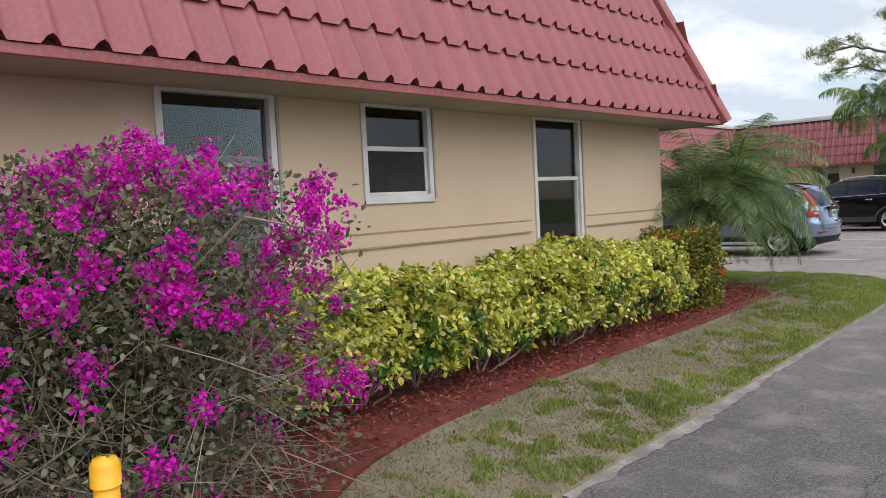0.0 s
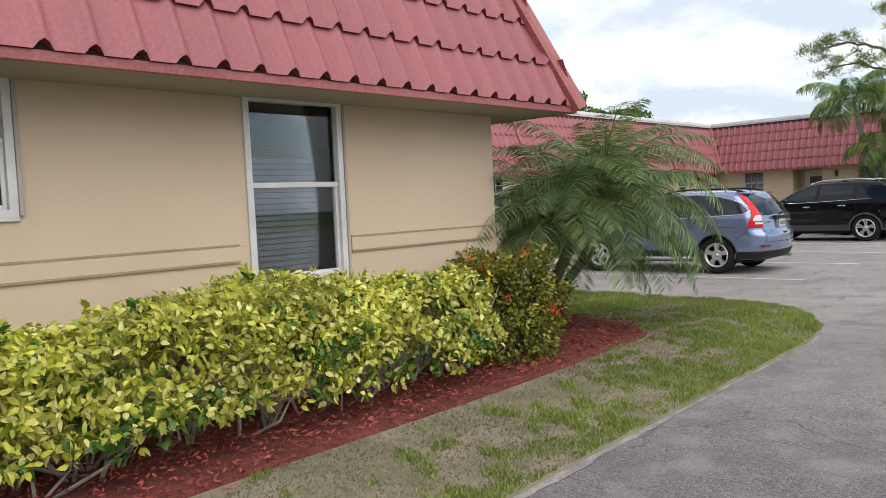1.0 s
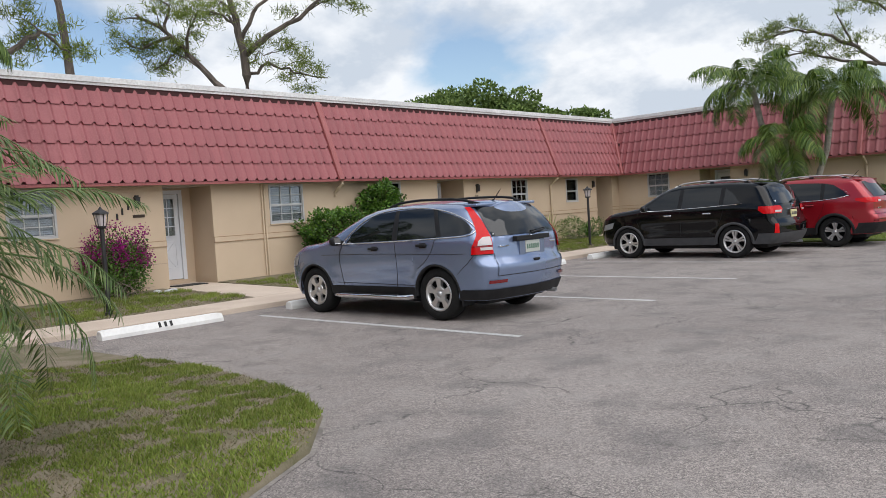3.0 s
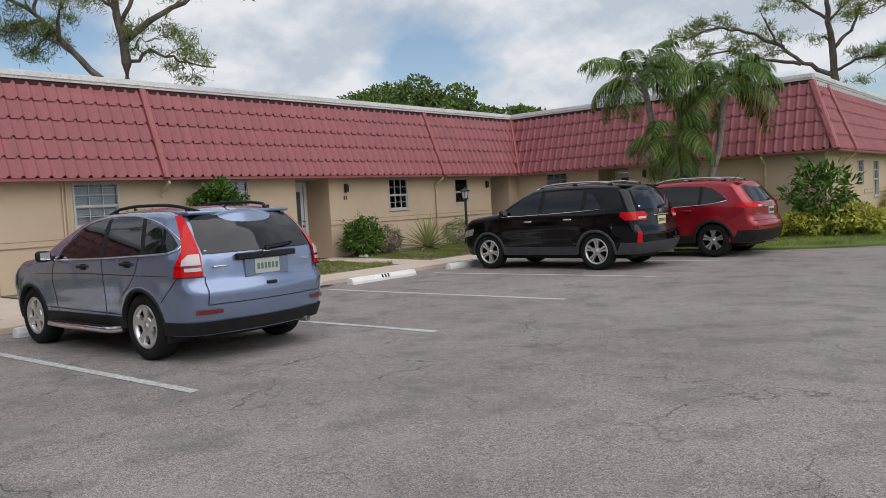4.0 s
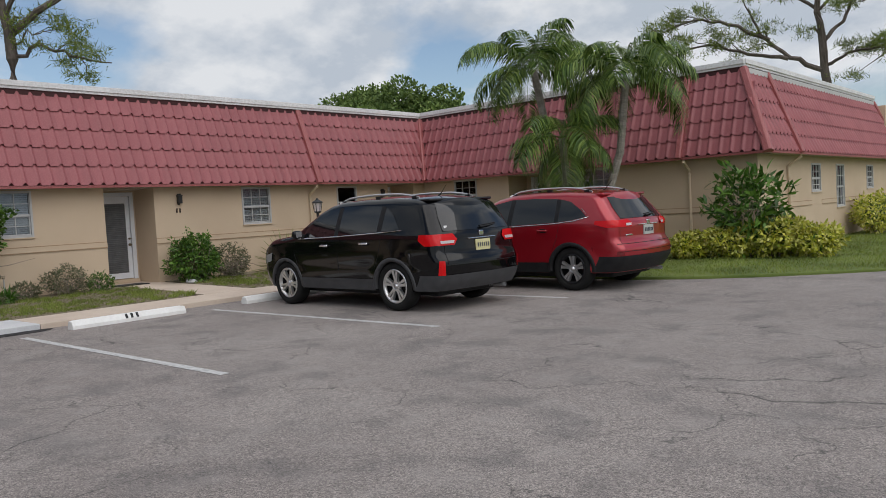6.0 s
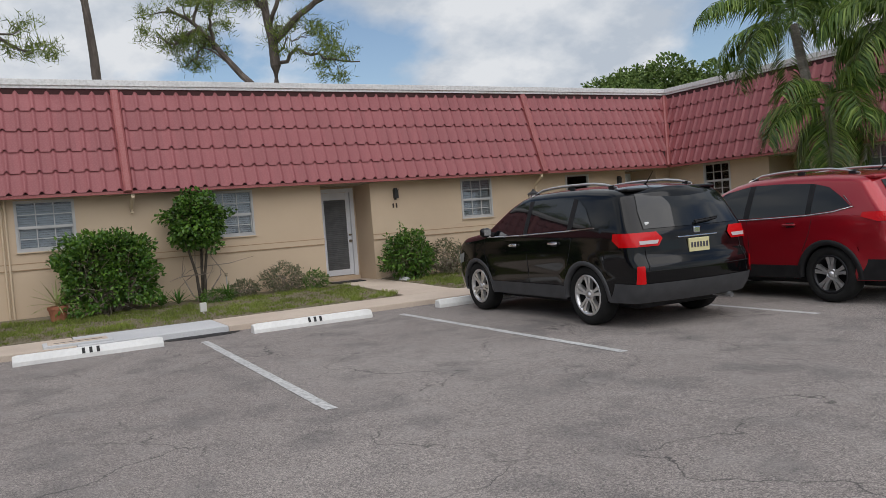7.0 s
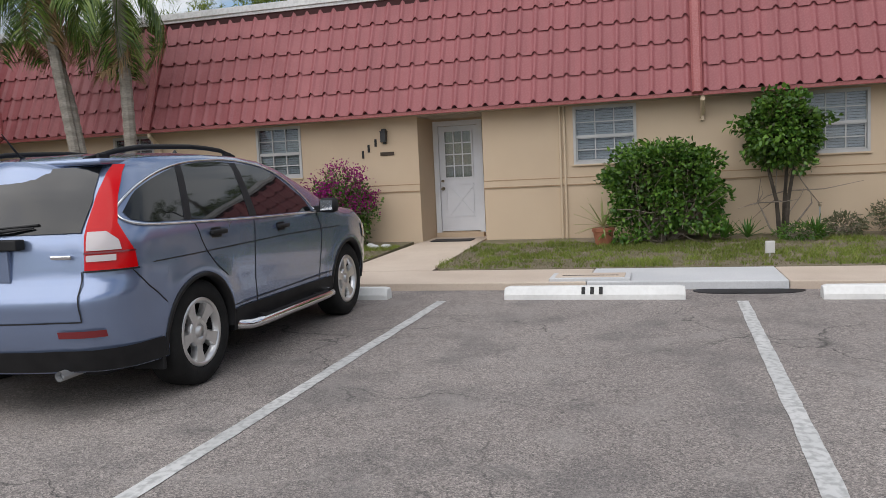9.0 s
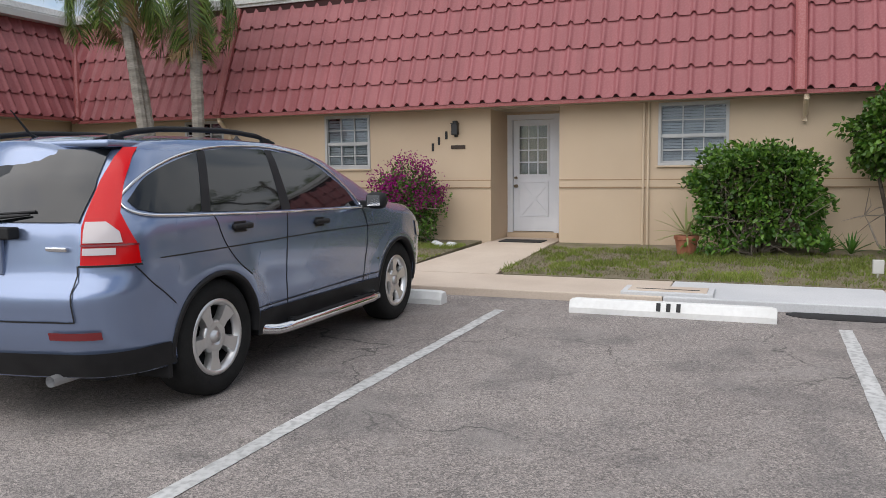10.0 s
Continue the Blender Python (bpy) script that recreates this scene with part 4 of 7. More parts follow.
M_BLUE = paint("blue_grey_paint", (0.190, 0.240, 0.365), (0.210, 0.265, 0.395), 0.6, 0.24)
M_BLACKCAR = plain("black_paint", (0.003, 0.003, 0.0035), 0.08, 0.0, 0.15, 0.28)
M_RED = paint("red_paint", (0.30, 0.006, 0.014), (0.34, 0.009, 0.018), 0.4, 0.3)
M_TINT = plain("tinted_glass", (0.006, 0.007, 0.008), 0.03, spec=0.5)
M_TINT.node_tree.nodes["Principled BSDF"].inputs["Coat Weight"].default_value = 0.15
M_TRIM = surf("black_trim", (0.009, 0.009, 0.01), (0.015, 0.015, 0.016), 8, 0.6, bump=0.1, fine=150, spec=0.3)
M_GREYTRIM = surf("grey_cladding", (0.036, 0.037, 0.04), (0.048, 0.049, 0.052), 8, 0.6, bump=0.1, fine=150)
M_TYRE = surf("tyre_rubber", (0.009, 0.009, 0.009), (0.015, 0.015, 0.0145), 9, 0.85, bump=0.2, fine=80, spec=0.25)
M_CHROME = plain("chrome", (0.75, 0.75, 0.76), 0.12, 1.0)
M_ALLOY = surf("alloy_metal", (0.58, 0.575, 0.57), (0.68, 0.675, 0.67), 6, 0.30, 0.82, bump=0.0)
M_DARKRIM = plain("dark_alloy", (0.02, 0.02, 0.022), 0.35, 0.6)
M_LAMP_RED = plain("red_lens", (0.52, 0.004, 0.006), 0.12, coat=0.0, spec=0.3)
M_LAMP_DARK = plain("dark_red_lens", (0.16, 0.006, 0.010), 0.15, coat=1.0)
M_LAMP_CLEAR = plain("clear_lens", (0.52, 0.47, 0.47), 0.15, coat=0.5)
M_HEADLAMP = plain("headlamp_lens", (0.25, 0.26, 0.27), 0.1, coat=1.0)
M_PLATE = plain("plate_paint", (0.40, 0.42, 0.39), 0.5)
M_PLATE_Y = plain("plate_cream", (0.60, 0.55, 0.30), 0.5)
M_PLATE_INK = plain("plate_ink", (0.09, 0.17, 0.12), 0.6)
M_PLATE_INK2 = plain("plate_ink_dark", (0.05, 0.05, 0.06), 0.6)
M_STICKER = plain("white_sticker", (0.75, 0.75, 0.75), 0.6)


def table(rows):
    """A piecewise linear function through (key, value) rows."""
    def f(k):
        if k <= rows[0][0]:
            return rows[0][1]
        for (a, va), (b_, vb) in zip(rows, rows[1:]):
            if k <= b_:
                t = (k - a) / (b_ - a)
                return va + (vb - va) * t
        return rows[-1][1]
    return f


def lathe(bm, profile, seg=32):
    """Turns (radius, y) points about the y axis."""
    rings = [[bm.verts.new((r * math.cos(2 * math.pi * k / seg), y, r * math.sin(2 * math.pi * k / seg))) for k in range(seg)] for r, y in profile]
    for a, b_ in zip(rings, rings[1:]):
        for k in range(seg):
            bm.faces.new((a[k], a[(k + 1) % seg], b_[(k + 1) % seg], b_[k])).smooth = True
    return rings


def wheel_meshes(radius, rim_r, spokes, spoke_w, rim_mat, face_mat, twin=False, hub_r=0.075):
    """Tyre and rim with the outer face towards +y."""
    bm = bmesh.new()
    w = 0.11
    lathe(bm, [(rim_r, -w * 0.8), (rim_r + 0.03, -w), (radius - 0.03, -w), (radius - 0.006, -w * 0.8), (radius, -w * 0.5), (radius, w * 0.5), (radius - 0.006, w * 0.8), (radius - 0.03, w), (rim_r + 0.05, w * 1.06), (rim_r + 0.012, w * 0.98), (rim_r, w * 0.86)], 40)
    tyre = mesh_of(bm, "tyre", M_TYRE)
    bm = bmesh.new()
    lathe(bm, [(rim_r + 0.006, w * 0.9), (rim_r - 0.004, w * 1.0), (rim_r - 0.022, w * 0.95), (rim_r - 0.035, w * 0.55), (rim_r - 0.04, -w * 0.5), (0.0, -w * 0.5)], 40)
    for f in bm.faces:      # inner rim faces coloured dark for the shade between the spokes
        c = f.calc_center_median()
        if math.hypot(c.x, c.z) < rim_r - 0.03:
            f.material_index = 1
    rim = mesh_of(bm, "rim", rim_mat)
    rim.materials.append(M_DARKRIM)
    bm = bmesh.new()
    lathe(bm, [(hub_r, w * 0.35), (hub_r + 0.003, w * 0.70), (hub_r - 0.012, w * 0.80), (0.052, w * 0.76), (0.045, w * 0.66), (0.036, w * 0.66), (0.034, w * 0.86), (0.0, w * 0.87)], 20)
    bmesh.ops.recalc_face_normals(bm, faces=bm.faces)
    hub = mesh_of(bm, "hub", face_mat)
    bm, ww, vs = bmesh.new(), spoke_w, []
    for r, wd, y0, y1 in ((0.05, ww * 0.8, w * 0.35, w * 0.78), (rim_r * 0.55, ww * 0.75, w * 0.40, w * 0.80), (rim_r - 0.012, ww * 1.25, w * 0.45, w * 0.90)):
        vs.append([bm.verts.new((r, y, s * wd / 2 * (0.8 if y == y1 else 1))) for s, y in ((-1, y0), (-1, y1), (1, y1), (1, y0))])
    for p, q in zip(vs, vs[1:]):
        for i in range(4):
            bm.faces.new((p[i], p[(i + 1) % 4], q[(i + 1) % 4], q[i]))
    bm.faces.new(vs[0]), bm.faces.new(list(reversed(vs[-1])))
    bmesh.ops.recalc_face_normals(bm, faces=bm.faces)
    spoke = mesh_of(bm, "spoke", face_mat)
    turns = [2 * math.pi * (k + 0.25) / spokes + off * 0.34 for k in range(spokes) for off in ((-0.5, 0.5) if twin else (0,))]
    return tyre, rim, hub, spoke, turns


class Shell:
    """The skin of a car: x ahead, y to its left, z up, origin on the ground midway between the axles."""

    def __init__(self, P):
        self.P = P
        self.rear, self.front, self.roof = table(P["rear"]), table(P["front"]), table(P["roof"])
        self.half, self.belt, self.high = P["width"] / 2, P["belt"], P["height"]
        self.rr, self.rf, self.rt = P.get("rear_round", 0.16), 0.40, P.get("roof_round", 0.11)

    @staticmethod
    def arc(d, r):
        return 0.0 if d >= r else r * (1 - math.sqrt(max(0.0, 1 - (1 - max(d, 0.0) / r) ** 2)))

    def side_flat(self, x, z):
        P = self.P
        y = self.half
        if x < P["rear_axle"]:
            y -= 0.05 * ((P["rear_axle"] - x) / 1.0) ** 2
        if x > P["front_axle"]:
            y -= 0.09 * ((x - P["front_axle"]) / 0.9) ** 2
        if z > self.belt:
            y -= P["tumble"] * ((z - self.belt) / (self.high - self.belt)) ** 1.15
        elif z < 0.62:
            y -= 0.035 * ((0.62 - z) / 0.35) ** 2
        y -= 0.018 * min(1, abs(z - P["crease"]) / 0.25) ** 2 if z < self.belt else 0.018 * min(1, abs(self.belt - P["crease"]) / 0.25) ** 2
        for xa in (P["rear_axle"], P["front_axle"]):
            d = math.hypot(x - xa, z - 0.34)
            y += 0.016 * math.exp(-((d - 0.42) / 0.085) ** 2)
        return y

    def side(self, x, z):
        y = self.side_flat(x, z)
        y -= self.arc(x - self.rear(z), self.rr)
        y -= self.arc(self.front(z) - x, self.rf)
        y -= self.arc(self.roof(x) - z, self.rt)
        return y

    def back(self, q, z, out=0.0):
        """A point on the rear, q metres round from the middle (left positive), wrapping on to the side."""
        s, q = (1 if q >= 0 else -1), abs(q)
        xr = self.rear(z)
        top = self.arc(self.roof(xr + self.rr) - z, self.rt)
        w = self.side_flat(xr + self.rr, z) - top
        yc = w - self.rr
        if q <= yc:
            return Vector((xr - self.P["bulge"] * (1 - (q / yc) ** 2) - out, s * q, z))
        a = (q - yc) / self.rr
        if a <= math.pi / 2:
            return Vector((xr + self.rr * (1 - math.cos(a)) - out * math.cos(a), s * (yc + self.rr * math.sin(a) + out * math.sin(a)), z))
        x = xr + self.rr + (q - yc - self.rr * math.pi / 2)
        return Vector((x, s * (self.side(x, z) + out), z))

    def flank(self, x, z, s, out=0.0):
        return Vector((x, s * (self.side(x, z) + out), z))

    def over(self, x, t, out=0.0):
        """A point on roof, windscreen or bonnet; t runs from -1 to 1 across."""
        z = self.roof(x)
        y = self.side(x, z)
        return Vector((x, t * y, z + self.P["crown"] * (1 - t * t) + out))


def body_mesh(S, material):
    P = S.P
    xa, xb = P["rear"][2][1], max(v for k, v in P["front"])
    ra, R = P["arch"], 0.34
    stations = set(np.linspace(xa, xb, 84).round(4))
    for ax in (P["rear_axle"], P["front_axle"]):
        stations = {s for s in stations if abs(s - ax) > ra + 0.03}
        stations |= {round(ax + ra * math.cos(a), 4) for a in np.linspace(0, math.pi, 29)}
        stations |= {round(ax + ra + 0.004, 4), round(ax - ra - 0.004, 4)}
    for k in (0.006, 0.014, 0.025, 0.04, 0.06, 0.085, 0.11, 0.14):
        stations |= {xa + k, xb - k * 2}
    stations = sorted(stations)
    vf = [k / 26 for k in range(23)] + [0.90, 0.92, 0.94, 0.957, 0.972, 0.985, 0.994, 1.0]
    grid = []
    for X in stations:
        u = (X - xa) / (xb - xa)
        zb = P["sill"]
        for ax in (P["rear_axle"], P["front_axle"]):
            d = abs(X - ax)
            if d <= ra:
                zb = max(zb, R + math.sqrt(max(0, ra * ra - d * d)))
        zt = 1.2
        for _ in range(25):
            x = S.rear(zt) + u * (S.front(zt) - S.rear(zt))
            zt = 0.5 * zt + 0.5 * S.roof(x)
        col = []
        for v in vf:
            z = zb + v * (zt - zb)
            x = S.rear(z) + u * (S.front(z) - S.rear(z))
            d_r, d_f, d_t = x - S.rear(z), S.front(z) - x, zt - z
            y = S.side_flat(x, z) - S.arc(d_r, S.rr) - S.arc(d_f, S.rf) - S.arc(d_t, S.rt)
            col.append(Vector((x, max(0.05, y), z)))
        grid.append((u, col))
    bm = bmesh.new()
    L = [[bm.verts.new(c) for c in col] for u, col in grid]
    Rr = [[bm.verts.new((c.x, -c.y, c.z)) for c in col] for u, col in grid]
    nu, nv = len(grid), len(vf)
    for i in range(nu - 1):
        for j in range(nv - 1):
            bm.faces.new((L[i + 1][j], L[i][j], L[i][j + 1], L[i + 1][j + 1]))
            bm.faces.new((Rr[i][j], Rr[i + 1][j], Rr[i + 1][j + 1], Rr[i][j + 1]))
    ns = 24

    def span(i, j, flat=False):
        u, col = grid[i]
        c = col[j]
        row = [L[i][j]]
        wR, wF, wT = max(0, 1 - u / 0.07), max(0, 1 - (1 - u) / 0.07), max(0, 1 - (1 - vf[j]) / 0.12)
        for k in range(1, ns):
            t = 1 - 2 * k / ns
            b_ = 0 if flat else (1 - t * t)
            row.append(bm.verts.new((c.x - P["bulge"] * b_ * wR + 0.12 * b_ * wF, c.y * t, c.z + P["crown"] * b_ * wT)))
        return row + [Rr[i][j]]

    top = [span(i, nv - 1) for i in range(nu)]
    for a, b_ in zip(top, top[1:]):
        for k in range(ns):
            bm.faces.new((b_[k], a[k], a[k + 1], b_[k + 1]))
    for i, edge in ((0, top[0]), (nu - 1, top[-1])):
        rows = [span(i, j) for j in range(nv - 1)] + [edge]
        for a, b_ in zip(rows, rows[1:]):
            for k in range(ns):
                f = (a[k], a[k + 1], b_[k + 1], b_[k])
                bm.faces.new(f if i == 0 else tuple(reversed(f)))
    dark = []
    for i in range(nu - 1):
        dark.append(bm.faces.new((L[i][0], L[i + 1][0], Rr[i + 1][0], Rr[i][0])))
    bmesh.ops.recalc_face_normals(bm, faces=bm.faces)
    for f in bm.faces:
        f.smooth = True
    for f in dark:
        f.smooth, f.material_index = False, 1
    me = mesh_of(bm, "body", material)
    me.materials.append(M_TRIM)
    return me


def patch(rows, thick=0.006, flip=False):
    """A thin skin over a grid of points, with a turned-in rim."""
    bm = bmesh.new()
    g = [[bm.verts.new(p) for p in r] for r in rows]
    for a, b_ in zip(g, g[1:]):
        for k in range(len(a) - 1):
            f = (a[k], a[k + 1], b_[k + 1], b_[k])
            bm.faces.new(f if not flip else tuple(reversed(f))).smooth = True
    return bm


def side_patch(S, s, low, high, n=12, m=6, out=0.006):
    """A patch on the flank between two lines of (x, z) points of equal length."""
    def along(line, t):
        k = t * (len(line) - 1)
        i = min(int(k), len(line) - 2)
        f = k - i
        return line[i][0] + (line[i + 1][0] - line[i][0]) * f, line[i][1] + (line[i + 1][1] - line[i][1]) * f
    rows = []
    for j in range(m + 1):
        row = []
        for i in range(n + 1):
            a, b_ = along(low, i / n), along(high, i / n)
            x, z = a[0] + (b_[0] - a[0]) * j / m, a[1] + (b_[1] - a[1]) * j / m
            row.append(S.flank(x, z, s, out))
        rows.append(row)
    return patch(rows, flip=(s > 0))


def back_patch(S, zq, n=10, out=0.006):
    """A patch on the rear: rows of (z, q0, q1)."""
    rows = []
    fine = []
    for (z0, a0, b0), (z1, a1, b1) in zip(zq, zq[1:]):
        k = max(1, int(abs(z1 - z0) / 0.04))
        fine += [(z0 + (z1 - z0) * i / k, a0 + (a1 - a0) * i / k, b0 + (b1 - b0) * i / k) for i in range(k)]
    fine.append(zq[-1])
    for z, a, b_ in fine:
        rows.append([S.back(a + (b_ - a) * i / n, z, out) for i in range(n + 1)])
    return patch(rows, flip=(rows[0][-1].y > rows[0][0].y))


def ribbon(S, s, line, w=0.012, out=0.009):
    """A thin strip on the flank along (x, z) points."""
    bm = bmesh.new()
    tube(bm, [S.flank(x, z, s, out - w * 0.5) for x, z in line], w, 6)
    return bm


def smooth_line(pts, steps=5):
    """An open curve through the points."""
    P = [Vector((*p, 0)) for p in pts]
    P = [P[0] * 2 - P[1]] + P + [P[-1] * 2 - P[-2]]
    out = []
    for a, b_, c, d in zip(P, P[1:], P[2:], P[3:]):
        for k in range(steps):
            t = k / steps
            v = 0.5 * (2 * b_ + (c - a) * t + (2 * a - 5 * b_ + 4 * c - d) * t * t + (3 * b_ - a - 3 * c + d) * t ** 3)
            out.append((v.x, v.y))
    return out + [(P[-2].x, P[-2].y)]


def build_car(name, P, m, material, label):
    S = Shell(P)
    car = thing(name, m, label, "car", "parked cars")
    body = part("body", body_mesh(S, material), None, car)
    for s, side in ((1, "left"), (-1, "right")):
        for low, high in P["windows"]:
            w = part("side_window", side_patch(S, s, low, high), M_TINT, car, "dark tinted side window")
        for low, high in P.get("pillars", ()):
            part("door_pillar", side_patch(S, s, low, high, 4, 6, 0.008), M_TRIM, car)
        if P.get("window_trim"):
            part("window_trim", ribbon(S, s, P["window_trim"], 0.009, 0.012), P["trim_mat"], car, "bright window surround", smooth=True)
        # black strips along door gaps; on the blue car also painted crease shade
        for line in P["seam_crease_lines"]:
            part("seam_crease_line", ribbon(S, s, line, 0.0038, 0.0026), M_TRIM, body)
        for x, z in P["handles"]:
            bm = bmesh.new()
            y = s * S.side(x, z)
            box(bm, x - 0.095, x + 0.095, min(y, y + s * 0.035), max(y, y + s * 0.035), z - 0.017, z + 0.017, 0.012)
            hd = part("door_handle", bm, P["handle_mat"], car, smooth=True)
            part("handle_cup", side_patch(S, s, [(x - 0.07, z - 0.035), (x + 0.05, z - 0.035)], [(x - 0.07, z + 0.03), (x + 0.05, z + 0.03)], 4, 4, 0.004), M_TRIM, hd)
        # mirror
        mx, mz = P["mirror"]
        bm = bmesh.new()
        y = s * S.side(mx, mz)
        y0, y1 = sorted((y + s * 0.05, y + s * 0.22))
        box(bm, mx - 0.04, mx + 0.07, y0, y1, mz - 0.055, mz + 0.075, 0.045)
        mir = part("mirror", bm, P["mirror_mat"], car, "door mirror", smooth=True)
        part("mirror_arm", boxes((mx - 0.02, mx + 0.06, min(y - s * 0.03, y + s * 0.08), max(y - s * 0.03, y + s * 0.08), mz - 0.045, mz + 0.01), bevel=0.008), M_TRIM, mir)
        part("mirror_glass", boxes((mx - 0.043, mx - 0.039, y0 + 0.03, y1 - 0.03, mz - 0.03, mz + 0.055)), M_CHROME, mir)
        # wheel arch lip and sill cladding
        for ax in (P["rear_axle"], P["front_axle"]):
            rows = []
            for a in np.linspace(math.radians(-4), math.radians(184), 25):
                rows.append([S.flank(ax + r * math.cos(a), max(P["sill"] + 0.005, 0.34 + r * math.sin(a)), s, o) for r, o in ((P["arch"] - 0.012, -0.05), (P["arch"] - 0.012, 0.012), (P["arch"] + P["lip"], 0.010), (P["arch"] + P["lip"] + 0.004, -0.002))])
            part("arch_lip", patch(rows, flip=(s < 0)), P.get("lip_mat", P["clad_mat"]), car, "wheel arch lip")
        fx, rx = P["front_axle"] - P["arch"] - 0.01, P["rear_axle"] + P["arch"] + 0.01
        part("sill_cladding", side_patch(S, s, [(rx, P["sill"] + 0.002), (fx, P["sill"] + 0.002)], [(rx, P["clad_z"]), (fx, P["clad_z"])], 14, 3, 0.010), P["clad_mat"], car, "dark sill cladding")
        # roof rail
        x0, x1 = P["rail"]
        pts = []
        for k in range(9):
            x = x0 + (x1 - x0) * k / 8
            p = S.over(x, s * 0.90)
            lift = P["rail_h"] * (1 - abs(2 * k / 8 - 1) ** 4) + 0.012
            pts.append(p + Vector((0, 0, lift)))
        bm = bmesh.new()
        tube(bm, pts, [0.012] + [0.017] * 7 + [0.012], 8)
        rail = part("roof_rail", bm, P["rail_mat"], car, "roof rail", smooth=True)
        for x in ((x0 + 0.10, x1 - 0.10) if P["name"] == "blue" else (x0 + 0.10, (x0 + x1) / 2, x1 - 0.10)):
            p = S.over(x, s * 0.90)
            part("rail_foot", boxes((x - 0.05, x + 0.05, p.y - 0.014, p.y + 0.014, p.z - 0.03, p.z + P["rail_h"] * 0.8), bevel=0.008), M_TRIM, rail)
        # tail lamp
        for nm, mat, zq in P["tail"]:
            part(nm, back_patch(S, [(z, s * a, s * b_) for z, a, b_ in zq], 10, 0.012 if nm in ("tail_lamp", "tail_lamp_top", "tail_lamp_low") else 0.022), mat, car, "tail lamp lens")
        for zq in P["reflectors"]:
            part("reflector", back_patch(S, [(z, s * a, s * b_) for z, a, b_ in zq], 6, 0.014), M_LAMP_DARK if P["name"] != "black" else M_LAMP_RED, car, "red rear reflector")
        # head lamp
        part("head_lamp", side_patch(S, s, [(P["front_axle"] + 0.42, 0.72), (P["front_axle"] + 0.72, 0.66)], [(P["front_axle"] + 0.36, 0.86), (P["front_axle"] + 0.66, 0.80)], 6, 4, 0.008), M_HEADLAMP, car, "clear head lamp")
        if P.get("step"):
            x0, x1 = P["rear_axle"] + 0.47, P["front_axle"] - 0.47
            y = s * (S.half + 0.05)
            bm = bmesh.new()
            tube(bm, [(x0, y - s * 0.10, 0.30), (x0 + 0.06, y - s * 0.02, 0.295), (x0 + 0.18, y, 0.295), (x1 - 0.18, y, 0.295), (x1 - 0.06, y - s * 0.02, 0.295), (x1, y - s * 0.10, 0.30)], 0.036, 12)
            st = part("side_step", bm, M_CHROME, car, "chrome tubular side step", smooth=True)
            for x in (x0 + 0.3, x1 - 0.3):
                part("step_bracket", boxes((x - 0.025, x + 0.025, min(y, y - s * 0.2), max(y, y - s * 0.2), 0.29, 0.33)), M_TRIM, st)
            part("step_pad", boxes((x0 + 0.2, x1 - 0.2, y - 0.022, y + 0.022, 0.325, 0.336), bevel=0.003), M_TRIM, st)
            part("mud_flap", boxes((P["rear_axle"] - P["arch"] - 0.03, P["rear_axle"] - P["arch"], min(s * 0.66, s * 0.88), max(s * 0.66, s * 0.88), 0.20, 0.42), bevel=0.005), M_TRIM, car)
        # wheels
    tyre, rim, hub, spoke, turns = P["wheel"]
    for ax in (P["rear_axle"], P["front_axle"]):
        for s in (1, -1):
            yc = s * (S.half - 0.135)
            mm = pose(ax, yc, P["wheel_r"]) @ (IDENT if s > 0 else Matrix.Rotation(math.pi, 4, "Z")) @ Matrix.Rotation(0.3 * ax + s, 4, "Y")
            wh = new("wheel")
            wh.empty_display_size = 0.1
            wh.parent, wh.matrix_basis = car, mm
            part("tyre", tyre, None, wh)
            part("rim", rim, None, wh)
            part("hub", hub, None, wh)
            for a in turns:
                part("spoke", spoke, None, wh, m=Matrix.Rotation(a, 4, "Y"))
    # rear glass, windscreen
    part("rear_window", back_patch(S, P["rear_glass"], 16, 0.007), M_TINT, car, "dark tinted rear window")
    ws = [[S.over(x, t, 0.006) for t in np.linspace(-0.97, 0.97, 15)] for x in np.linspace(P["screen"][0], P["screen"][1], 10)]
    part("windscreen", patch(ws), M_TINT, car, "dark windscreen")
    # rear bumper cladding and lines
    part("bumper_cladding", back_patch(S, [(P["sill"] + 0.01, -P["clad_q"], P["clad_q"]), (P["rear_clad_z"], -P["clad_q"], P["clad_q"])], 36, 0.010), P["clad_mat"], car, "dark lower bumper")
    for z, q in P["back_lines"]:
        part("tailgate_seam", back_patch(S, [(z - 0.004, -q, q), (z + 0.004, -q, q)], 24, 0.003), M_TRIM, body)
    for q, z0, z1 in P["back_verticals"]:
        for s in (1, -1):
            part("tailgate_seam", back_patch(S, [(z0, s * q - 0.004, s * q + 0.004), (z1, s * (q - 0.02) - 0.004, s * (q - 0.02) + 0.004)], 1, 0.003), M_TRIM, body)
    # spoiler
    zr = P["spoiler"]
    xr = S.rear(zr)
    bm = bmesh.new()
    w = S.side(xr + 0.25, zr - 0.05) - 0.10
    box(bm, xr - 0.055, xr + 0.24, -w, w, zr - 0.022, zr + 0.018, 0.014)
    sp = part("spoiler", bm, material, car, smooth=True)
    part("brake_light", boxes((xr - 0.060, xr - 0.045, -0.16, 0.16, zr - 0.010, zr + 0.008)), M_LAMP_DARK, sp, "high brake light")
    # plate
    pz = P["plate_z"]
    xp = S.back(0, pz).x
    plate = part("number_plate", boxes((xp - 0.016, xp + 0.01, -0.155, 0.155, pz - 0.077, pz + 0.077), bevel=0.004), P["plate_mat"], car, "number plate with plain bars")
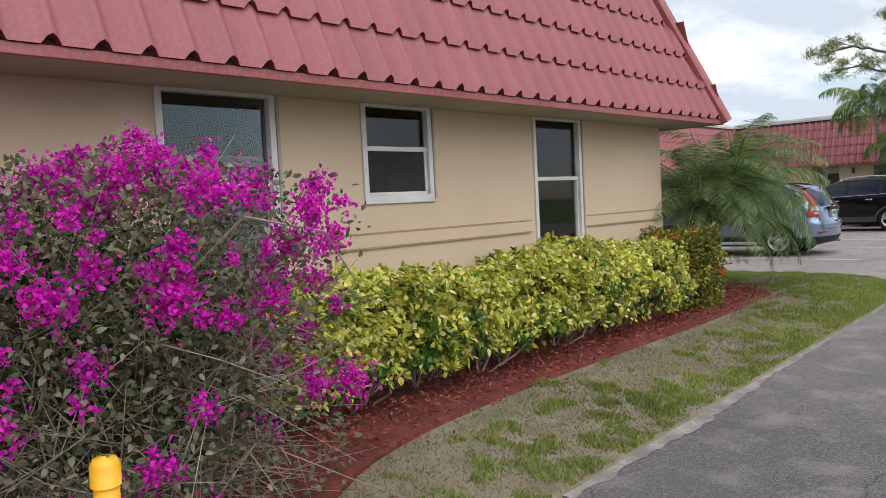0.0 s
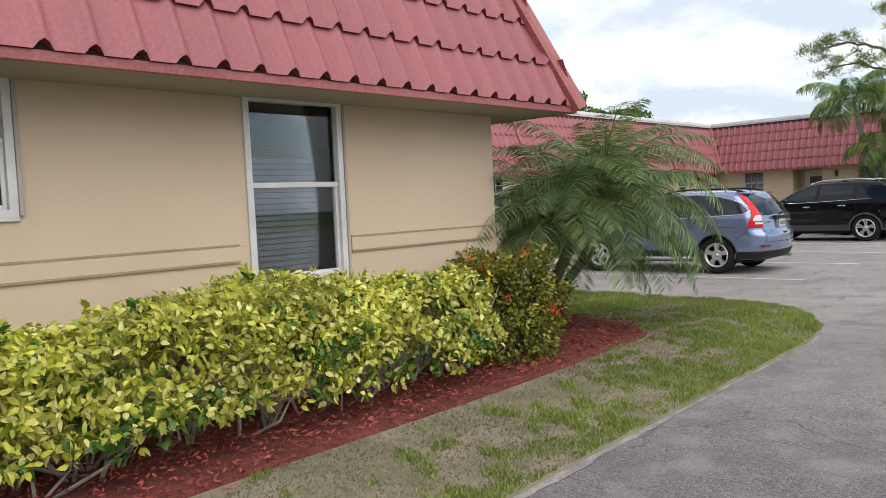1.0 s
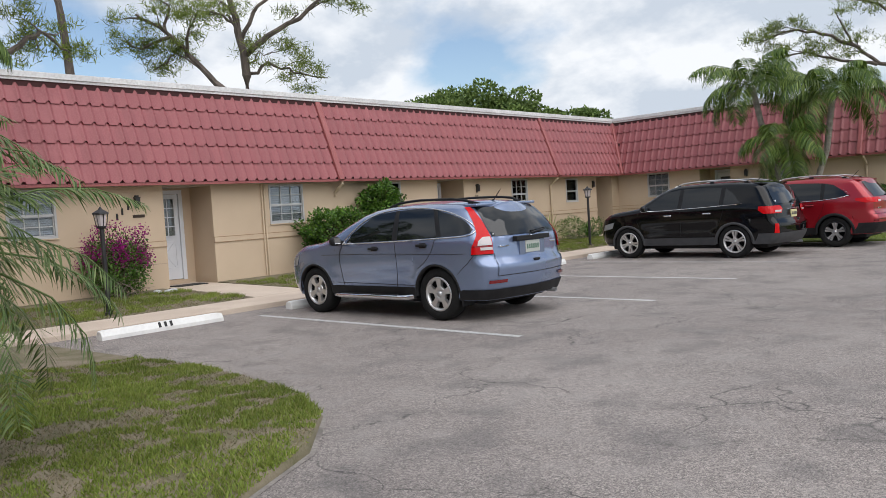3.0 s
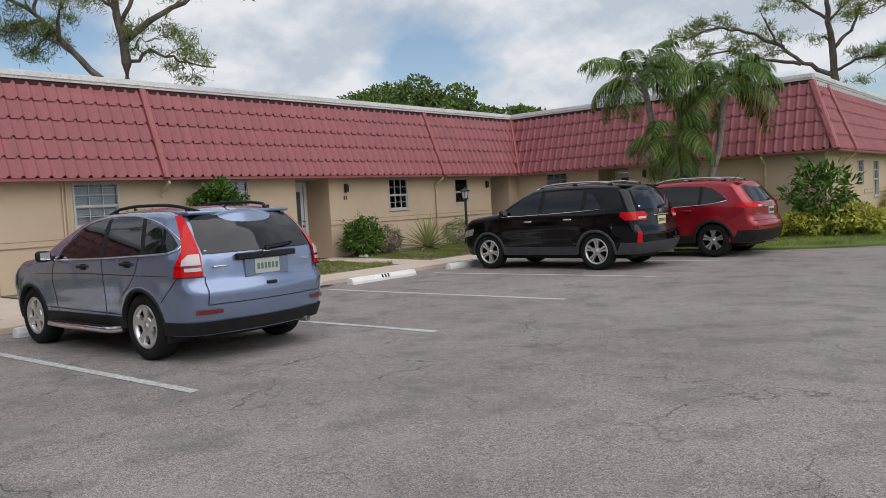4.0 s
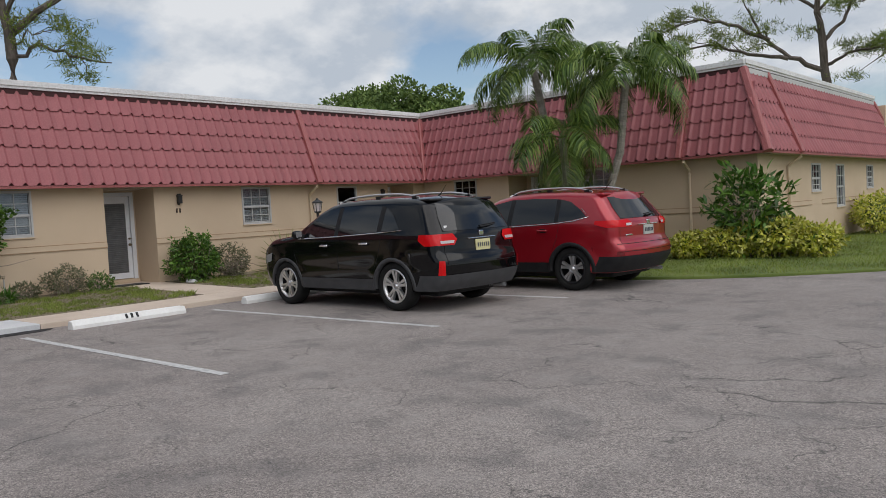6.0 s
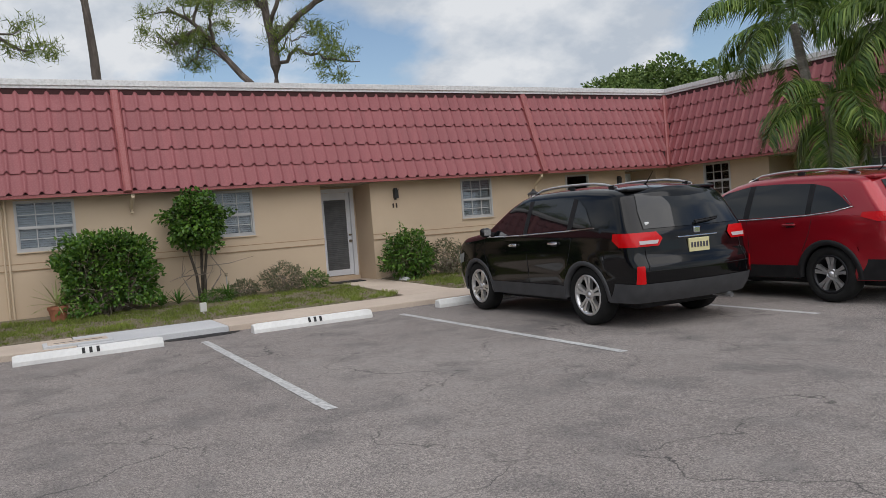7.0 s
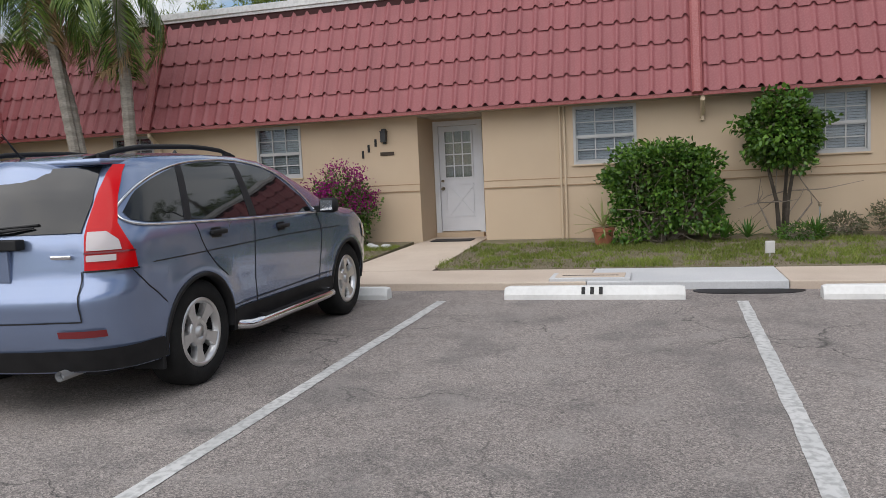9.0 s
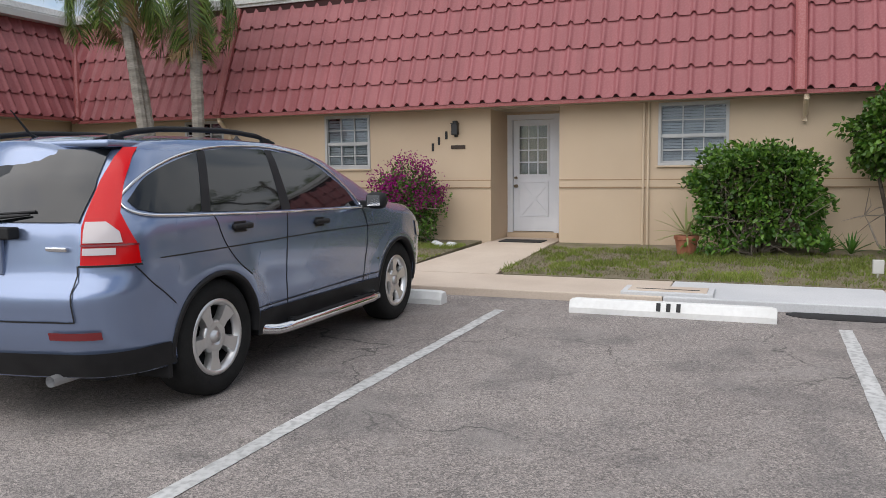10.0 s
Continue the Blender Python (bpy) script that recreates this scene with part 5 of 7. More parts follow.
    for k in range(6):
        y = -0.115 + 0.046 * k
        part("plate_bar", boxes((xp - 0.020, xp - 0.015, y - 0.014, y + 0.014, pz - 0.03, pz + 0.03)), P["plate_ink"], plate)
    # emblem as a plain shape, wiper, garnish
    ez = P["emblem_z"]
    xe = S.back(0, ez).x
    part("emblem", boxes((xe - 0.045 if P["name"] == "blue" else xe - 0.02, xe, -0.05, 0.05, ez - 0.035, ez + 0.035), bevel=0.012), M_CHROME, car, "chrome emblem shape")
    wz = P["wiper_z"]
    bm = bmesh.new()
    tube(bm, [S.back(0.0, wz, 0.03), S.back(-0.22, wz + 0.015, 0.035), S.back(-0.40, wz + 0.03, 0.02)], [0.016, 0.012, 0.006], 6)
    tube(bm, [S.back(-0.02, wz + 0.02, 0.014), S.back(-0.42, wz + 0.045, 0.014)], 0.008, 6)
    part("rear_wiper", bm, M_TRIM, car, "black rear wiper")
    for spec in P.get("extras", ()):
        nm, mat, x0, x1, y0, y1, z0, z1 = spec
        xx = S.back((y0 + y1) / 2, (z0 + z1) / 2).x
        part(nm, boxes((xx + x0, xx + x1, y0, y1, z0, z1), bevel=0.008), mat, car)
    bm = bmesh.new()
    y = -0.52 if P["name"] == "blue" else -0.5
    tube(bm, [(P["rear"][1][1] + 0.35, y, 0.27), (P["rear"][1][1] - 0.02, y, 0.265)], 0.030, 12, caps=False)
    tube(bm, [(P["rear"][1][1] + 0.3, y, 0.27), (P["rear"][1][1] + 0.02, y, 0.265)], 0.024, 12)
    part("exhaust_pipe", bm, M_GREYMETAL, car)
    # underbody between the wheels
    part("underbody", boxes((P["rear_axle"] - 0.6, P["front_axle"] + 0.6, -0.62, 0.62, 0.20, 0.36), bevel=0.03), M_TRIM, car)
    # aerial
    p = S.over(P["rail"][0] + 0.08, 0.15)
    bm = bmesh.new()
    tube(bm, [p, p + Vector((-0.04, 0, 0.02)), p + Vector((-0.16, 0.0, 0.15))], [0.014, 0.008, 0.003], 6)
    part("aerial", bm, M_TRIM, car)
    return car


BLUE = dict(
    name="blue", width=1.84, height=1.66, belt=1.02, crease=0.86, tumble=0.22, bulge=0.08, crown=0.035, rear_round=0.29, sill=0.27, arch=0.385, lip=0.012,
    rear_axle=-1.31, front_axle=1.31,
    rear=[(0.26, -2.13), (0.40, -2.20), (0.52, -2.23), (0.69, -2.24), (0.74, -2.22), (0.78, -2.17), (1.04, -2.14), (1.10, -2.12), (1.35, -2.00), (1.55, -1.86), (1.62, -1.77), (1.70, -1.72)],
    front=[(0.25, 2.05), (0.40, 2.18), (0.55, 2.22), (0.72, 2.20), (0.85, 2.12), (0.95, 2.00), (1.7, 1.98)],
    roof=[(-1.80, 1.585), (-1.60, 1.628), (-1.3, 1.652), (-0.7, 1.668), (-0.25, 1.655), (0.08, 1.61), (0.32, 1.53), (0.66, 1.34), (1.0, 1.12), (1.2, 1.058), (1.6, 1.01), (1.85, 0.95), (2.05, 0.86), (2.15, 0.76), (2.22, 0.62)],
    windows=[(smooth_line([(-1.90, 1.155), (-1.78, 1.125), (-1.60, 1.115), (-1.43, 1.11)]), smooth_line([(-1.92, 1.21), (-1.77, 1.36), (-1.56, 1.455), (-1.25, 1.55)])),
             (smooth_line([(-1.35, 1.105), (-0.95, 1.085), (-0.59, 1.075)]), smooth_line([(-1.17, 1.56), (-0.85, 1.59), (-0.50, 1.585)])),
             (smooth_line([(-0.48, 1.07), (0.0, 1.06), (0.50, 1.045)]), smooth_line([(-0.42, 1.58), (0.02, 1.50), (0.42, 1.20)]))],
    pillars=[([(-1.43, 1.11), (-1.35, 1.105)], [(-1.25, 1.55), (-1.17, 1.56)]), ([(-0.59, 1.075), (-0.48, 1.07)], [(-0.50, 1.585), (-0.42, 1.58)])],
    window_trim=smooth_line([(0.58, 1.03), (0.2, 1.035), (-0.5, 1.05), (-1.4, 1.085), (-1.72, 1.10), (-1.90, 1.125), (-1.955, 1.19), (-1.90, 1.28), (-1.72, 1.41), (-1.45, 1.515), (-1.1, 1.585), (-0.73, 1.61), (-0.4, 1.605), (-0.1, 1.56), (0.1, 1.49), (0.27, 1.385), (0.46, 1.20), (0.56, 1.06)], 4),
    trim_mat=M_CHROME,
    # last two lines: body creases, their shade drawn as black strips
    seam_crease_lines=[smooth_line([(-0.53, 1.04), (-0.56, 0.8), (-0.55, 0.6), (-0.52, 0.36)]), smooth_line([(0.60, 1.02), (0.68, 0.85), (0.66, 0.6), (0.62, 0.40)]), smooth_line([(-1.32, 1.07), (-1.26, 0.92), (-1.14, 0.78), (-0.98, 0.68)]), [(-0.9, 0.455), (0.0, 0.465), (0.9, 0.475)], smooth_line([(-1.97, 0.84), (-1.88, 0.75), (-1.78, 0.68), (-1.70, 0.61)]), smooth_line([(-1.95, 0.865), (-1.0, 0.872), (0.0, 0.88), (1.1, 0.87)])],
    handles=[(-1.08, 0.985), (-0.10, 0.955)], handle_mat=M_TRIM, mirror=(0.60, 1.08), mirror_mat=M_TRIM,
    clad_mat=M_TRIM, clad_z=0.43, clad_q=1.18, rear_clad_z=0.41, rail=(-1.74, -0.08), rail_h=0.040, rail_mat=M_TRIM,
    tail=[("tail_lamp", M_LAMP_RED, [(0.855, 0.70, 0.985), (0.95, 0.70, 0.965), (1.05, 0.695, 0.905), (1.14, 0.69, 0.845), (1.28, 0.682, 0.805), (1.44, 0.668, 0.765), (1.575, 0.65, 0.72)]), ("tail_lamp_clear", M_LAMP_CLEAR, [(0.965, 0.712, 0.888), (1.02, 0.712, 0.872), (1.085, 0.708, 0.80)]), ("tail_lamp_clear", M_LAMP_CLEAR, [(0.905, 0.712, 0.86), (0.94, 0.712, 0.86)]), ("tail_lamp_band", M_LAMP_DARK, [(0.948, 0.70, 0.968), (0.958, 0.70, 0.964)]), ("tail_lamp_rim", M_TRIM, [(0.845, 0.695, 0.99), (0.855, 0.695, 0.985)])],
    reflectors=[[(0.485, 0.56, 0.82), (0.525, 0.56, 0.82)]],
    rear_glass=[(1.08, -0.67, 0.67), (1.30, -0.67, 0.67), (1.56, -0.61, 0.61)], screen=(0.50, 1.15),
    back_lines=[(0.575, 0.70)], back_verticals=[(0.70, 0.575, 0.85)], spoiler=1.60, plate_z=0.90, plate_mat=M_PLATE, plate_ink=M_PLATE_INK, emblem_z=1.02, wiper_z=1.09,
    extras=[("garnish", M_TRIM, -0.05, 0.02, -0.36, 0.36, 0.985, 1.045), ("plate_recess", M_BLUE, -0.008, 0.02, -0.27, 0.27, 0.80, 0.985), ("hatch_handle", M_TRIM, -0.02, 0.02, -0.06, 0.06, 0.715, 0.745), ("model_badge", M_CHROME, -0.012, 0.02, -0.63, -0.49, 0.92, 0.945), ("model_badge", M_CHROME, -0.012, 0.02, 0.40, 0.60, 0.925, 0.945), ("rear_sticker", M_STICKER, -0.004, 0.03, 0.60, 0.65, 1.085, 1.10)],
    step=True, wheel_r=0.347, wheel=wheel_meshes(0.347, 0.222, 5, 0.105, M_ALLOY, M_ALLOY, hub_r=0.098))
BLACKP = dict(
    name="black", width=1.885, height=1.68, belt=1.06, crease=0.90, tumble=0.18, bulge=0.08, crown=0.035, sill=0.29, arch=0.395, lip=0.04,
    rear_axle=-1.35, front_axle=1.35,
    rear=[(0.26, -2.18), (0.40, -2.28), (0.50, -2.32), (0.70, -2.32), (0.76, -2.29), (0.80, -2.25), (1.05, -2.22), (1.12, -2.19), (1.40, -2.06), (1.55, -1.97), (1.62, -1.88), (1.70, -1.80)],
    front=[(0.25, 2.14), (0.40, 2.28), (0.55, 2.33), (0.75, 2.32), (0.90, 2.26), (1.0, 2.14), (1.7, 2.08)],
    roof=[(-1.90, 1.595), (-1.65, 1.64), (-1.2, 1.67), (-0.6, 1.68), (0.0, 1.665), (0.25, 1.62), (0.5, 1.52), (0.8, 1.34), (1.08, 1.165), (1.3, 1.13), (1.7, 1.085), (1.98, 1.03), (2.16, 0.95), (2.27, 0.83), (2.33, 0.66)],
    windows=[([(-1.52, 1.185), (-1.34, 1.175), (-1.12, 1.165)], [(-1.50, 1.21), (-1.34, 1.42), (-1.16, 1.545)]),
             ([(-1.02, 1.16), (-0.55, 1.14), (-0.10, 1.12)], [(-1.06, 1.555), (-0.55, 1.58), (-0.14, 1.58)]),
             ([(0.0, 1.115), (0.45, 1.105), (0.90, 1.10)], [(-0.05, 1.58), (0.32, 1.52), (0.74, 1.25)])],
    window_trim=[(0.95, 1.085), (0.4, 1.09), (-0.1, 1.105), (-1.0, 1.14), (-1.56, 1.17)], trim_mat=M_CHROME,
    pillars=[([(-1.12, 1.165), (-1.02, 1.16)], [(-1.16, 1.545), (-1.06, 1.555)]), ([(-0.10, 1.085), (0.0, 1.085)], [(-0.14, 1.575), (-0.05, 1.575)])],
    seam_crease_lines=[[(-0.06, 1.06), (-0.07, 0.8), (-0.06, 0.42)], [(1.05, 1.05), (1.08, 0.85), (0.98, 0.60), (0.92, 0.44)], [(-1.12, 1.05), (-1.06, 0.85), (-0.95, 0.64)]],
    handles=[(-0.74, 0.985), (0.24, 0.965)], handle_mat=M_CHROME, mirror=(0.80, 1.15), mirror_mat=M_BLACKCAR,
    clad_mat=M_GREYTRIM, clad_z=0.46, clad_q=1.22, rear_clad_z=0.52, rail=(-1.65, 0.20), rail_h=0.045, rail_mat=M_ALLOY,
    tail=[("tail_lamp_top", M_LAMP_RED, [(0.93, 0.56, 1.04), (1.01, 0.50, 1.14), (1.09, 0.56, 1.10)]), ("tail_lamp_clear", M_LAMP_CLEAR, [(0.955, 0.58, 0.80), (0.995, 0.56, 0.80)])],
    reflectors=[[(0.52, 0.80, 0.90), (0.72, 0.80, 0.88)]],
    rear_glass=[(1.13, -0.70, 0.70), (1.35, -0.68, 0.68), (1.56, -0.61, 0.61)], screen=(0.42, 1.08),
    back_lines=[(0.66, 0.78), (0.80, 0.80)], back_verticals=[(0.74, 0.66, 0.95)], spoiler=1.61, plate_z=0.90, plate_mat=M_PLATE_Y, plate_ink=M_PLATE_INK2, emblem_z=1.07, wiper_z=1.16,
    extras=[("garnish", M_CHROME, -0.018, 0.02, -0.30, 0.30, 0.995, 1.012), ("rear_sticker", M_STICKER, -0.006, 0.03, 0.60, 0.66, 1.14, 1.20)],
    wheel_r=0.36, wheel=wheel_meshes(0.36, 0.245, 5, 0.052, M_ALLOY, M_ALLOY, True))
REDP = dict(
    name="red", width=1.845, height=1.66, belt=1.06, crease=0.92, tumble=0.18, bulge=0.09, crown=0.035, sill=0.29, arch=0.395, lip=0.05,
    rear_axle=-1.33, front_axle=1.33,
    rear=[(0.28, -2.12), (0.40, -2.22), (0.50, -2.28), (0.66, -2.30), (0.72, -2.26), (0.80, -2.19), (1.05, -2.19), (1.12, -2.15), (1.35, -1.98), (1.52, -1.86), (1.60, -1.78), (1.70, -1.70)],
    front=[(0.25, 2.05), (0.40, 2.20), (0.55, 2.27), (0.75, 2.25), (0.90, 2.14), (1.0, 2.0), (1.7, 1.98)],
    roof=[(-1.85, 1.56), (-1.6, 1.61), (-1.2, 1.645), (-0.6, 1.66), (0.0, 1.64), (0.3, 1.58), (0.55, 1.48), (0.85, 1.31), (1.12, 1.15), (1.35, 1.10), (1.7, 1.05), (1.95, 0.98), (2.12, 0.88), (2.2, 0.77), (2.27, 0.62)],
    windows=[([(-1.66, 1.20), (-1.40, 1.15), (-1.10, 1.12)], [(-1.52, 1.33), (-1.32, 1.47), (-1.12, 1.52)]),
             ([(-1.02, 1.115), (-0.55, 1.10), (-0.10, 1.085)], [(-1.04, 1.53), (-0.55, 1.56), (-0.14, 1.56)]),
             ([(0.0, 1.085), (0.5, 1.075), (1.0, 1.08)], [(-0.05, 1.56), (0.38, 1.48), (0.86, 1.19)])],
    pillars=[([(-1.10, 1.12), (-1.02, 1.115)], [(-1.12, 1.52), (-1.04, 1.53)]), ([(-0.10, 1.085), (0.0, 1.085)], [(-0.14, 1.56), (-0.05, 1.56)])],
    window_trim=[(1.0, 1.06), (0.5, 1.055), (-0.1, 1.065), (-1.0, 1.095), (-1.40, 1.13), (-1.70, 1.195), (-1.55, 1.34)], trim_mat=M_CHROME,
    seam_crease_lines=[[(-0.06, 1.06), (-0.07, 0.8), (-0.06, 0.42)], [(1.05, 1.05), (1.08, 0.85), (0.98, 0.60), (0.92, 0.44)], [(-1.12, 1.05), (-1.06, 0.85), (-0.95, 0.64)]],
    handles=[(-0.78, 0.985), (0.22, 0.965)], handle_mat=M_RED, mirror=(0.92, 1.12), mirror_mat=M_RED,
    clad_mat=M_TRIM, clad_z=0.46, clad_q=1.20, rear_clad_z=0.55, rail=(-1.6, 0.15), rail_h=0.05, rail_mat=M_ALLOY,
    tail=[("tail_lamp_top", M_LAMP_RED, [(1.00, 0.48, 0.98), (1.06, 0.46, 1.18), (1.12, 0.52, 1.12)]), ("tail_lamp_clear", M_LAMP_CLEAR, [(1.02, 0.50, 0.62), (1.06, 0.49, 0.62)])],
    reflectors=[[(0.57, 0.78, 0.90), (0.61, 0.78, 0.90)]],
    rear_glass=[(1.14, -0.66, 0.66), (1.32, -0.64, 0.64), (1.52, -0.58, 0.58)], screen=(0.48, 1.12),
    back_lines=[(0.74, 0.86), (0.62, 0.9)], back_verticals=[(0.76, 0.74, 1.0)], spoiler=1.57, plate_z=0.93, plate_mat=M_PLATE, plate_ink=M_PLATE_INK2, emblem_z=1.06, wiper_z=1.17,
    extras=[("garnish", M_CHROME, -0.016, 0.02, -0.32, 0.32, 1.015, 1.03), ("model_badge", M_CHROME, -0.012, 0.02, 0.42, 0.64, 0.86, 0.885)],
    wheel_r=0.355, wheel=wheel_meshes(0.355, 0.24, 5, 0.055, M_DARKRIM, M_ALLOY, True))


def reshape(P, kx, kz):
    """Shortens a car by kx along its length and presses everything above the belt line down by kz."""
    b_ = P["belt"]
    z = lambda v: v if v <= b_ else b_ + (v - b_) * kz
    line = lambda pts: [(x * kx, z(v)) for x, v in pts]
    for key in ("height", "spoiler", "plate_z", "wiper_z"):
        P[key] = z(P[key])
    for key in ("rear_axle", "front_axle"):
        P[key] *= kx
    P["roof"], P["handles"] = line(P["roof"]), line(P["handles"])
    P["mirror"] = line([P["mirror"]])[0]
    P["rail"], P["screen"] = tuple(x * kx for x in P["rail"]), tuple(x * kx for x in P["screen"])
    for key in ("rear", "front"):
        P[key] = [(z(v), x * kx) for v, x in P[key]]
    for key in ("windows", "pillars"):
        P[key] = [(line(a), line(c)) for a, c in P[key]]
    P["seam_crease_lines"] = [line(a) for a in P["seam_crease_lines"]]
    if P.get("window_trim"):
        P["window_trim"] = line(P["window_trim"])
    P["tail"] = [(n_, m_, [(z(v), a, c) for v, a, c in rows]) for n_, m_, rows in P["tail"]]
    P["rear_glass"] = [(z(v), a, c) for v, a, c in P["rear_glass"]]


reshape(BLUE, 0.95, 0.775), reshape(BLACKP, 0.95, 0.93), reshape(REDP, 0.95, 0.92)
build_car("suv_blue", BLUE, pose(-6.34, 22.55, 0, 0, 0, 180.3), M_BLUE, "blue-grey compact SUV parked nose to the wheel stop")
build_car("suv_black", BLACKP, pose(-6.22, 31.82, 0, 0, 0, 178.5), M_BLACKCAR, "glossy black SUV with silver wheels parked in a stall")
build_car("suv_red", REDP, pose(-5.03, 34.66, 0, 0, 0, 179.0), M_RED, "red SUV with dark two-tone wheels parked beside lawn")


# ---- plants ----
def quick_mesh(name, verts, faces_n, material, smooth=False):
    """A mesh from an (n, k, 3) array: n islands whose faces are the index tuples faces_n."""
    n, k, _ = verts.shape
    me = bpy.data.meshes.new(name)
    fl = [np.array(f, dtype=np.int32) for f in faces_n]
    per = sum(len(f) for f in fl)
    loops = np.concatenate([f for f in fl])
    idx = (loops[None, :] + (np.arange(n, dtype=np.int32) * k)[:, None]).ravel()
    sizes = np.tile(np.array([len(f) for f in fl], dtype=np.int32), n)
    starts = np.concatenate(([0], np.cumsum(sizes)[:-1])).astype(np.int32)
    me.vertices.add(n * k), me.loops.add(n * per), me.polygons.add(len(sizes))
    me.vertices.foreach_set("co", verts.astype(np.float32).ravel())
    me.loops.foreach_set("vertex_index", idx.astype(np.int32))
    me.polygons.foreach_set("loop_start", starts)
    me.update(calc_edges=True)
    me.materials.append(material)
    return me


def unit(v):
    return v / np.maximum(1e-6, np.linalg.norm(v, axis=-1, keepdims=True))


def leaf_mesh(name, rng, pos, axis, length, width, material, fold=0.25, curl=0.25):
    """Broad pointed leaves with six corners each, growing from pos along axis."""
    n = len(pos)
    a = unit(axis)
    side = unit(np.cross(a, rng.normal(size=(n, 3)) + np.array([0, 0, 0.6])))
    nrm = unit(np.cross(side, a))
    L = (length * rng.uniform(0.65, 1.25, n))[:, None]
    W = (width * rng.uniform(0.7, 1.2, n))[:, None]
    up = nrm * (fold * W)
    c1, c2 = pos + a * L * 0.33, pos + a * L * 0.70 - nrm * L * curl * 0.25
    tip = pos + a * L - nrm * L * curl * 0.6
    v = np.stack([pos, c1 + side * W * 0.5 + up, c2 + side * W * 0.42 + up * 0.8, tip, c2 - side * W * 0.42 + up * 0.8, c1 - side * W * 0.5 + up], axis=1)
    return quick_mesh(name, v, [(0, 1, 5), (1, 2, 4, 5), (2, 3, 4)], material)


def blade_mesh(name, rng, pos, height, width, material, lean=0.5):
    n = len(pos)
    h = (np.asarray(height) * rng.uniform(0.5, 1.3, n))[:, None]
    a = rng.uniform(0, 2 * math.pi, n)
    s = np.stack([np.cos(a), np.sin(a), np.zeros(n)], 1)
    b = rng.uniform(0, 2 * math.pi, n)
    d = np.stack([np.cos(b), np.sin(b), np.zeros(n)], 1) * rng.uniform(0.1, lean, n)[:, None]
    tip = pos + (d + np.array([0, 0, 1.0])) * h
    v = np.stack([pos - s * width / 2, pos + s * width / 2, tip], 1)
    return quick_mesh(name, v, [(0, 1, 2)], material)


def stuff(name, me, parent, label="", m=None):
    o = part(name, me, None, parent, label, m)
    o["kind"] = "stuff"
    return o


M_LEAF_YELLOW = leafy("variegated_leaf", [(0.15, 0.21, 0.02), (0.60, 0.56, 0.08), (0.40, 0.43, 0.035), (0.74, 0.68, 0.26), (0.28, 0.34, 0.035), (0.68, 0.62, 0.14)], 0.42, 0.25, 2.0)
# inner leaves near black: the shade inside the bushes is in their colour
M_LEAF_SHADE = leafy("leaf_shade_colour", [(0.022, 0.036, 0.008), (0.045, 0.062, 0.015), (0.075, 0.072, 0.025)], 0.5, 0.1)
M_LEAF_GREEN = leafy("shrub_leaf", [(0.028, 0.075, 0.010), (0.055, 0.135, 0.018), (0.13, 0.24, 0.035), (0.035, 0.085, 0.010)], 0.34, 0.2, 1.6)
M_LEAF_DUSTY = leafy("dusty_leaf", [(0.10, 0.11, 0.055), (0.18, 0.17, 0.10), (0.07, 0.095, 0.035), (0.26, 0.225, 0.165)], 0.6, 0.22, 1.6)
M_BRACT = leafy("magenta_bract", [(0.46, 0.004, 0.31), (0.68, 0.008, 0.47), (0.56, 0.006, 0.42), (0.80, 0.035, 0.56)], 0.6, 0.35, 2.5)
M_BRACT_DARK = leafy("crimson_bract", [(0.22, 0.006, 0.13), (0.36, 0.012, 0.21), (0.14, 0.006, 0.07)], 0.6, 0.3, 2.5)
M_IXORA_LEAF = leafy("ixora_leaf", [(0.05, 0.08, 0.01), (0.19, 0.20, 0.022), (0.08, 0.11, 0.014), (0.36, 0.30, 0.035), (0.05, 0.07, 0.01)], 0.40, 0.2, 2.0)
M_IXORA = leafy("red_floret", [(0.55, 0.05, 0.015), (0.65, 0.12, 0.03), (0.45, 0.03, 0.02)], 0.6, 0.2, 2.0)
M_TWIG = surf("grey_twig", (0.19, 0.155, 0.125), (0.32, 0.27, 0.22), 8, 0.9, bump=0.3)
M_BARK = surf("dark_bark", (0.045, 0.036, 0.028), (0.085, 0.068, 0.052), 6, 0.95, bump=0.9, fine=25, bump_dist=0.03)
M_PINEBARK = surf("pine_bark", (0.085, 0.068, 0.058), (0.16, 0.13, 0.11), 2.5, 0.95, bump=0.8, fine=12, bump_dist=0.04, c3=(0.04, 0.032, 0.028), stretch=(1, 1, 0.3))
M_PALMTRUNK = surf("palm_trunk", (0.22, 0.20, 0.17), (0.32, 0.29, 0.25), 3, 0.9, bump=0.5, fine=14, c3=(0.12, 0.11, 0.09), stretch=(1, 1, 4), bump_dist=0.02)
M_FROND = leafy("palm_leaflet", [(0.035, 0.075, 0.012), (0.075, 0.14, 0.025), (0.24, 0.33, 0.07), (0.055, 0.11, 0.016)], 0.42, 0.25, 1.2)
M_FROND_GREY = leafy("date_palm_leaflet", [(0.07, 0.12, 0.035), (0.13, 0.21, 0.06), (0.27, 0.34, 0.13), (0.09, 0.15, 0.04)], 0.42, 0.3, 1.2)
M_FROND_DRY = leafy("dry_leaflet", [(0.20, 0.13, 0.06), (0.30, 0.20, 0.10), (0.12, 0.07, 0.035)], 0.8, 0.2, 1.2)
M_NEEDLE = leafy("pine_needles", [(0.06, 0.09, 0.018), (0.14, 0.19, 0.035), (0.25, 0.30, 0.06), (0.09, 0.13, 0.024)], 0.6, 0.35, 0.5)
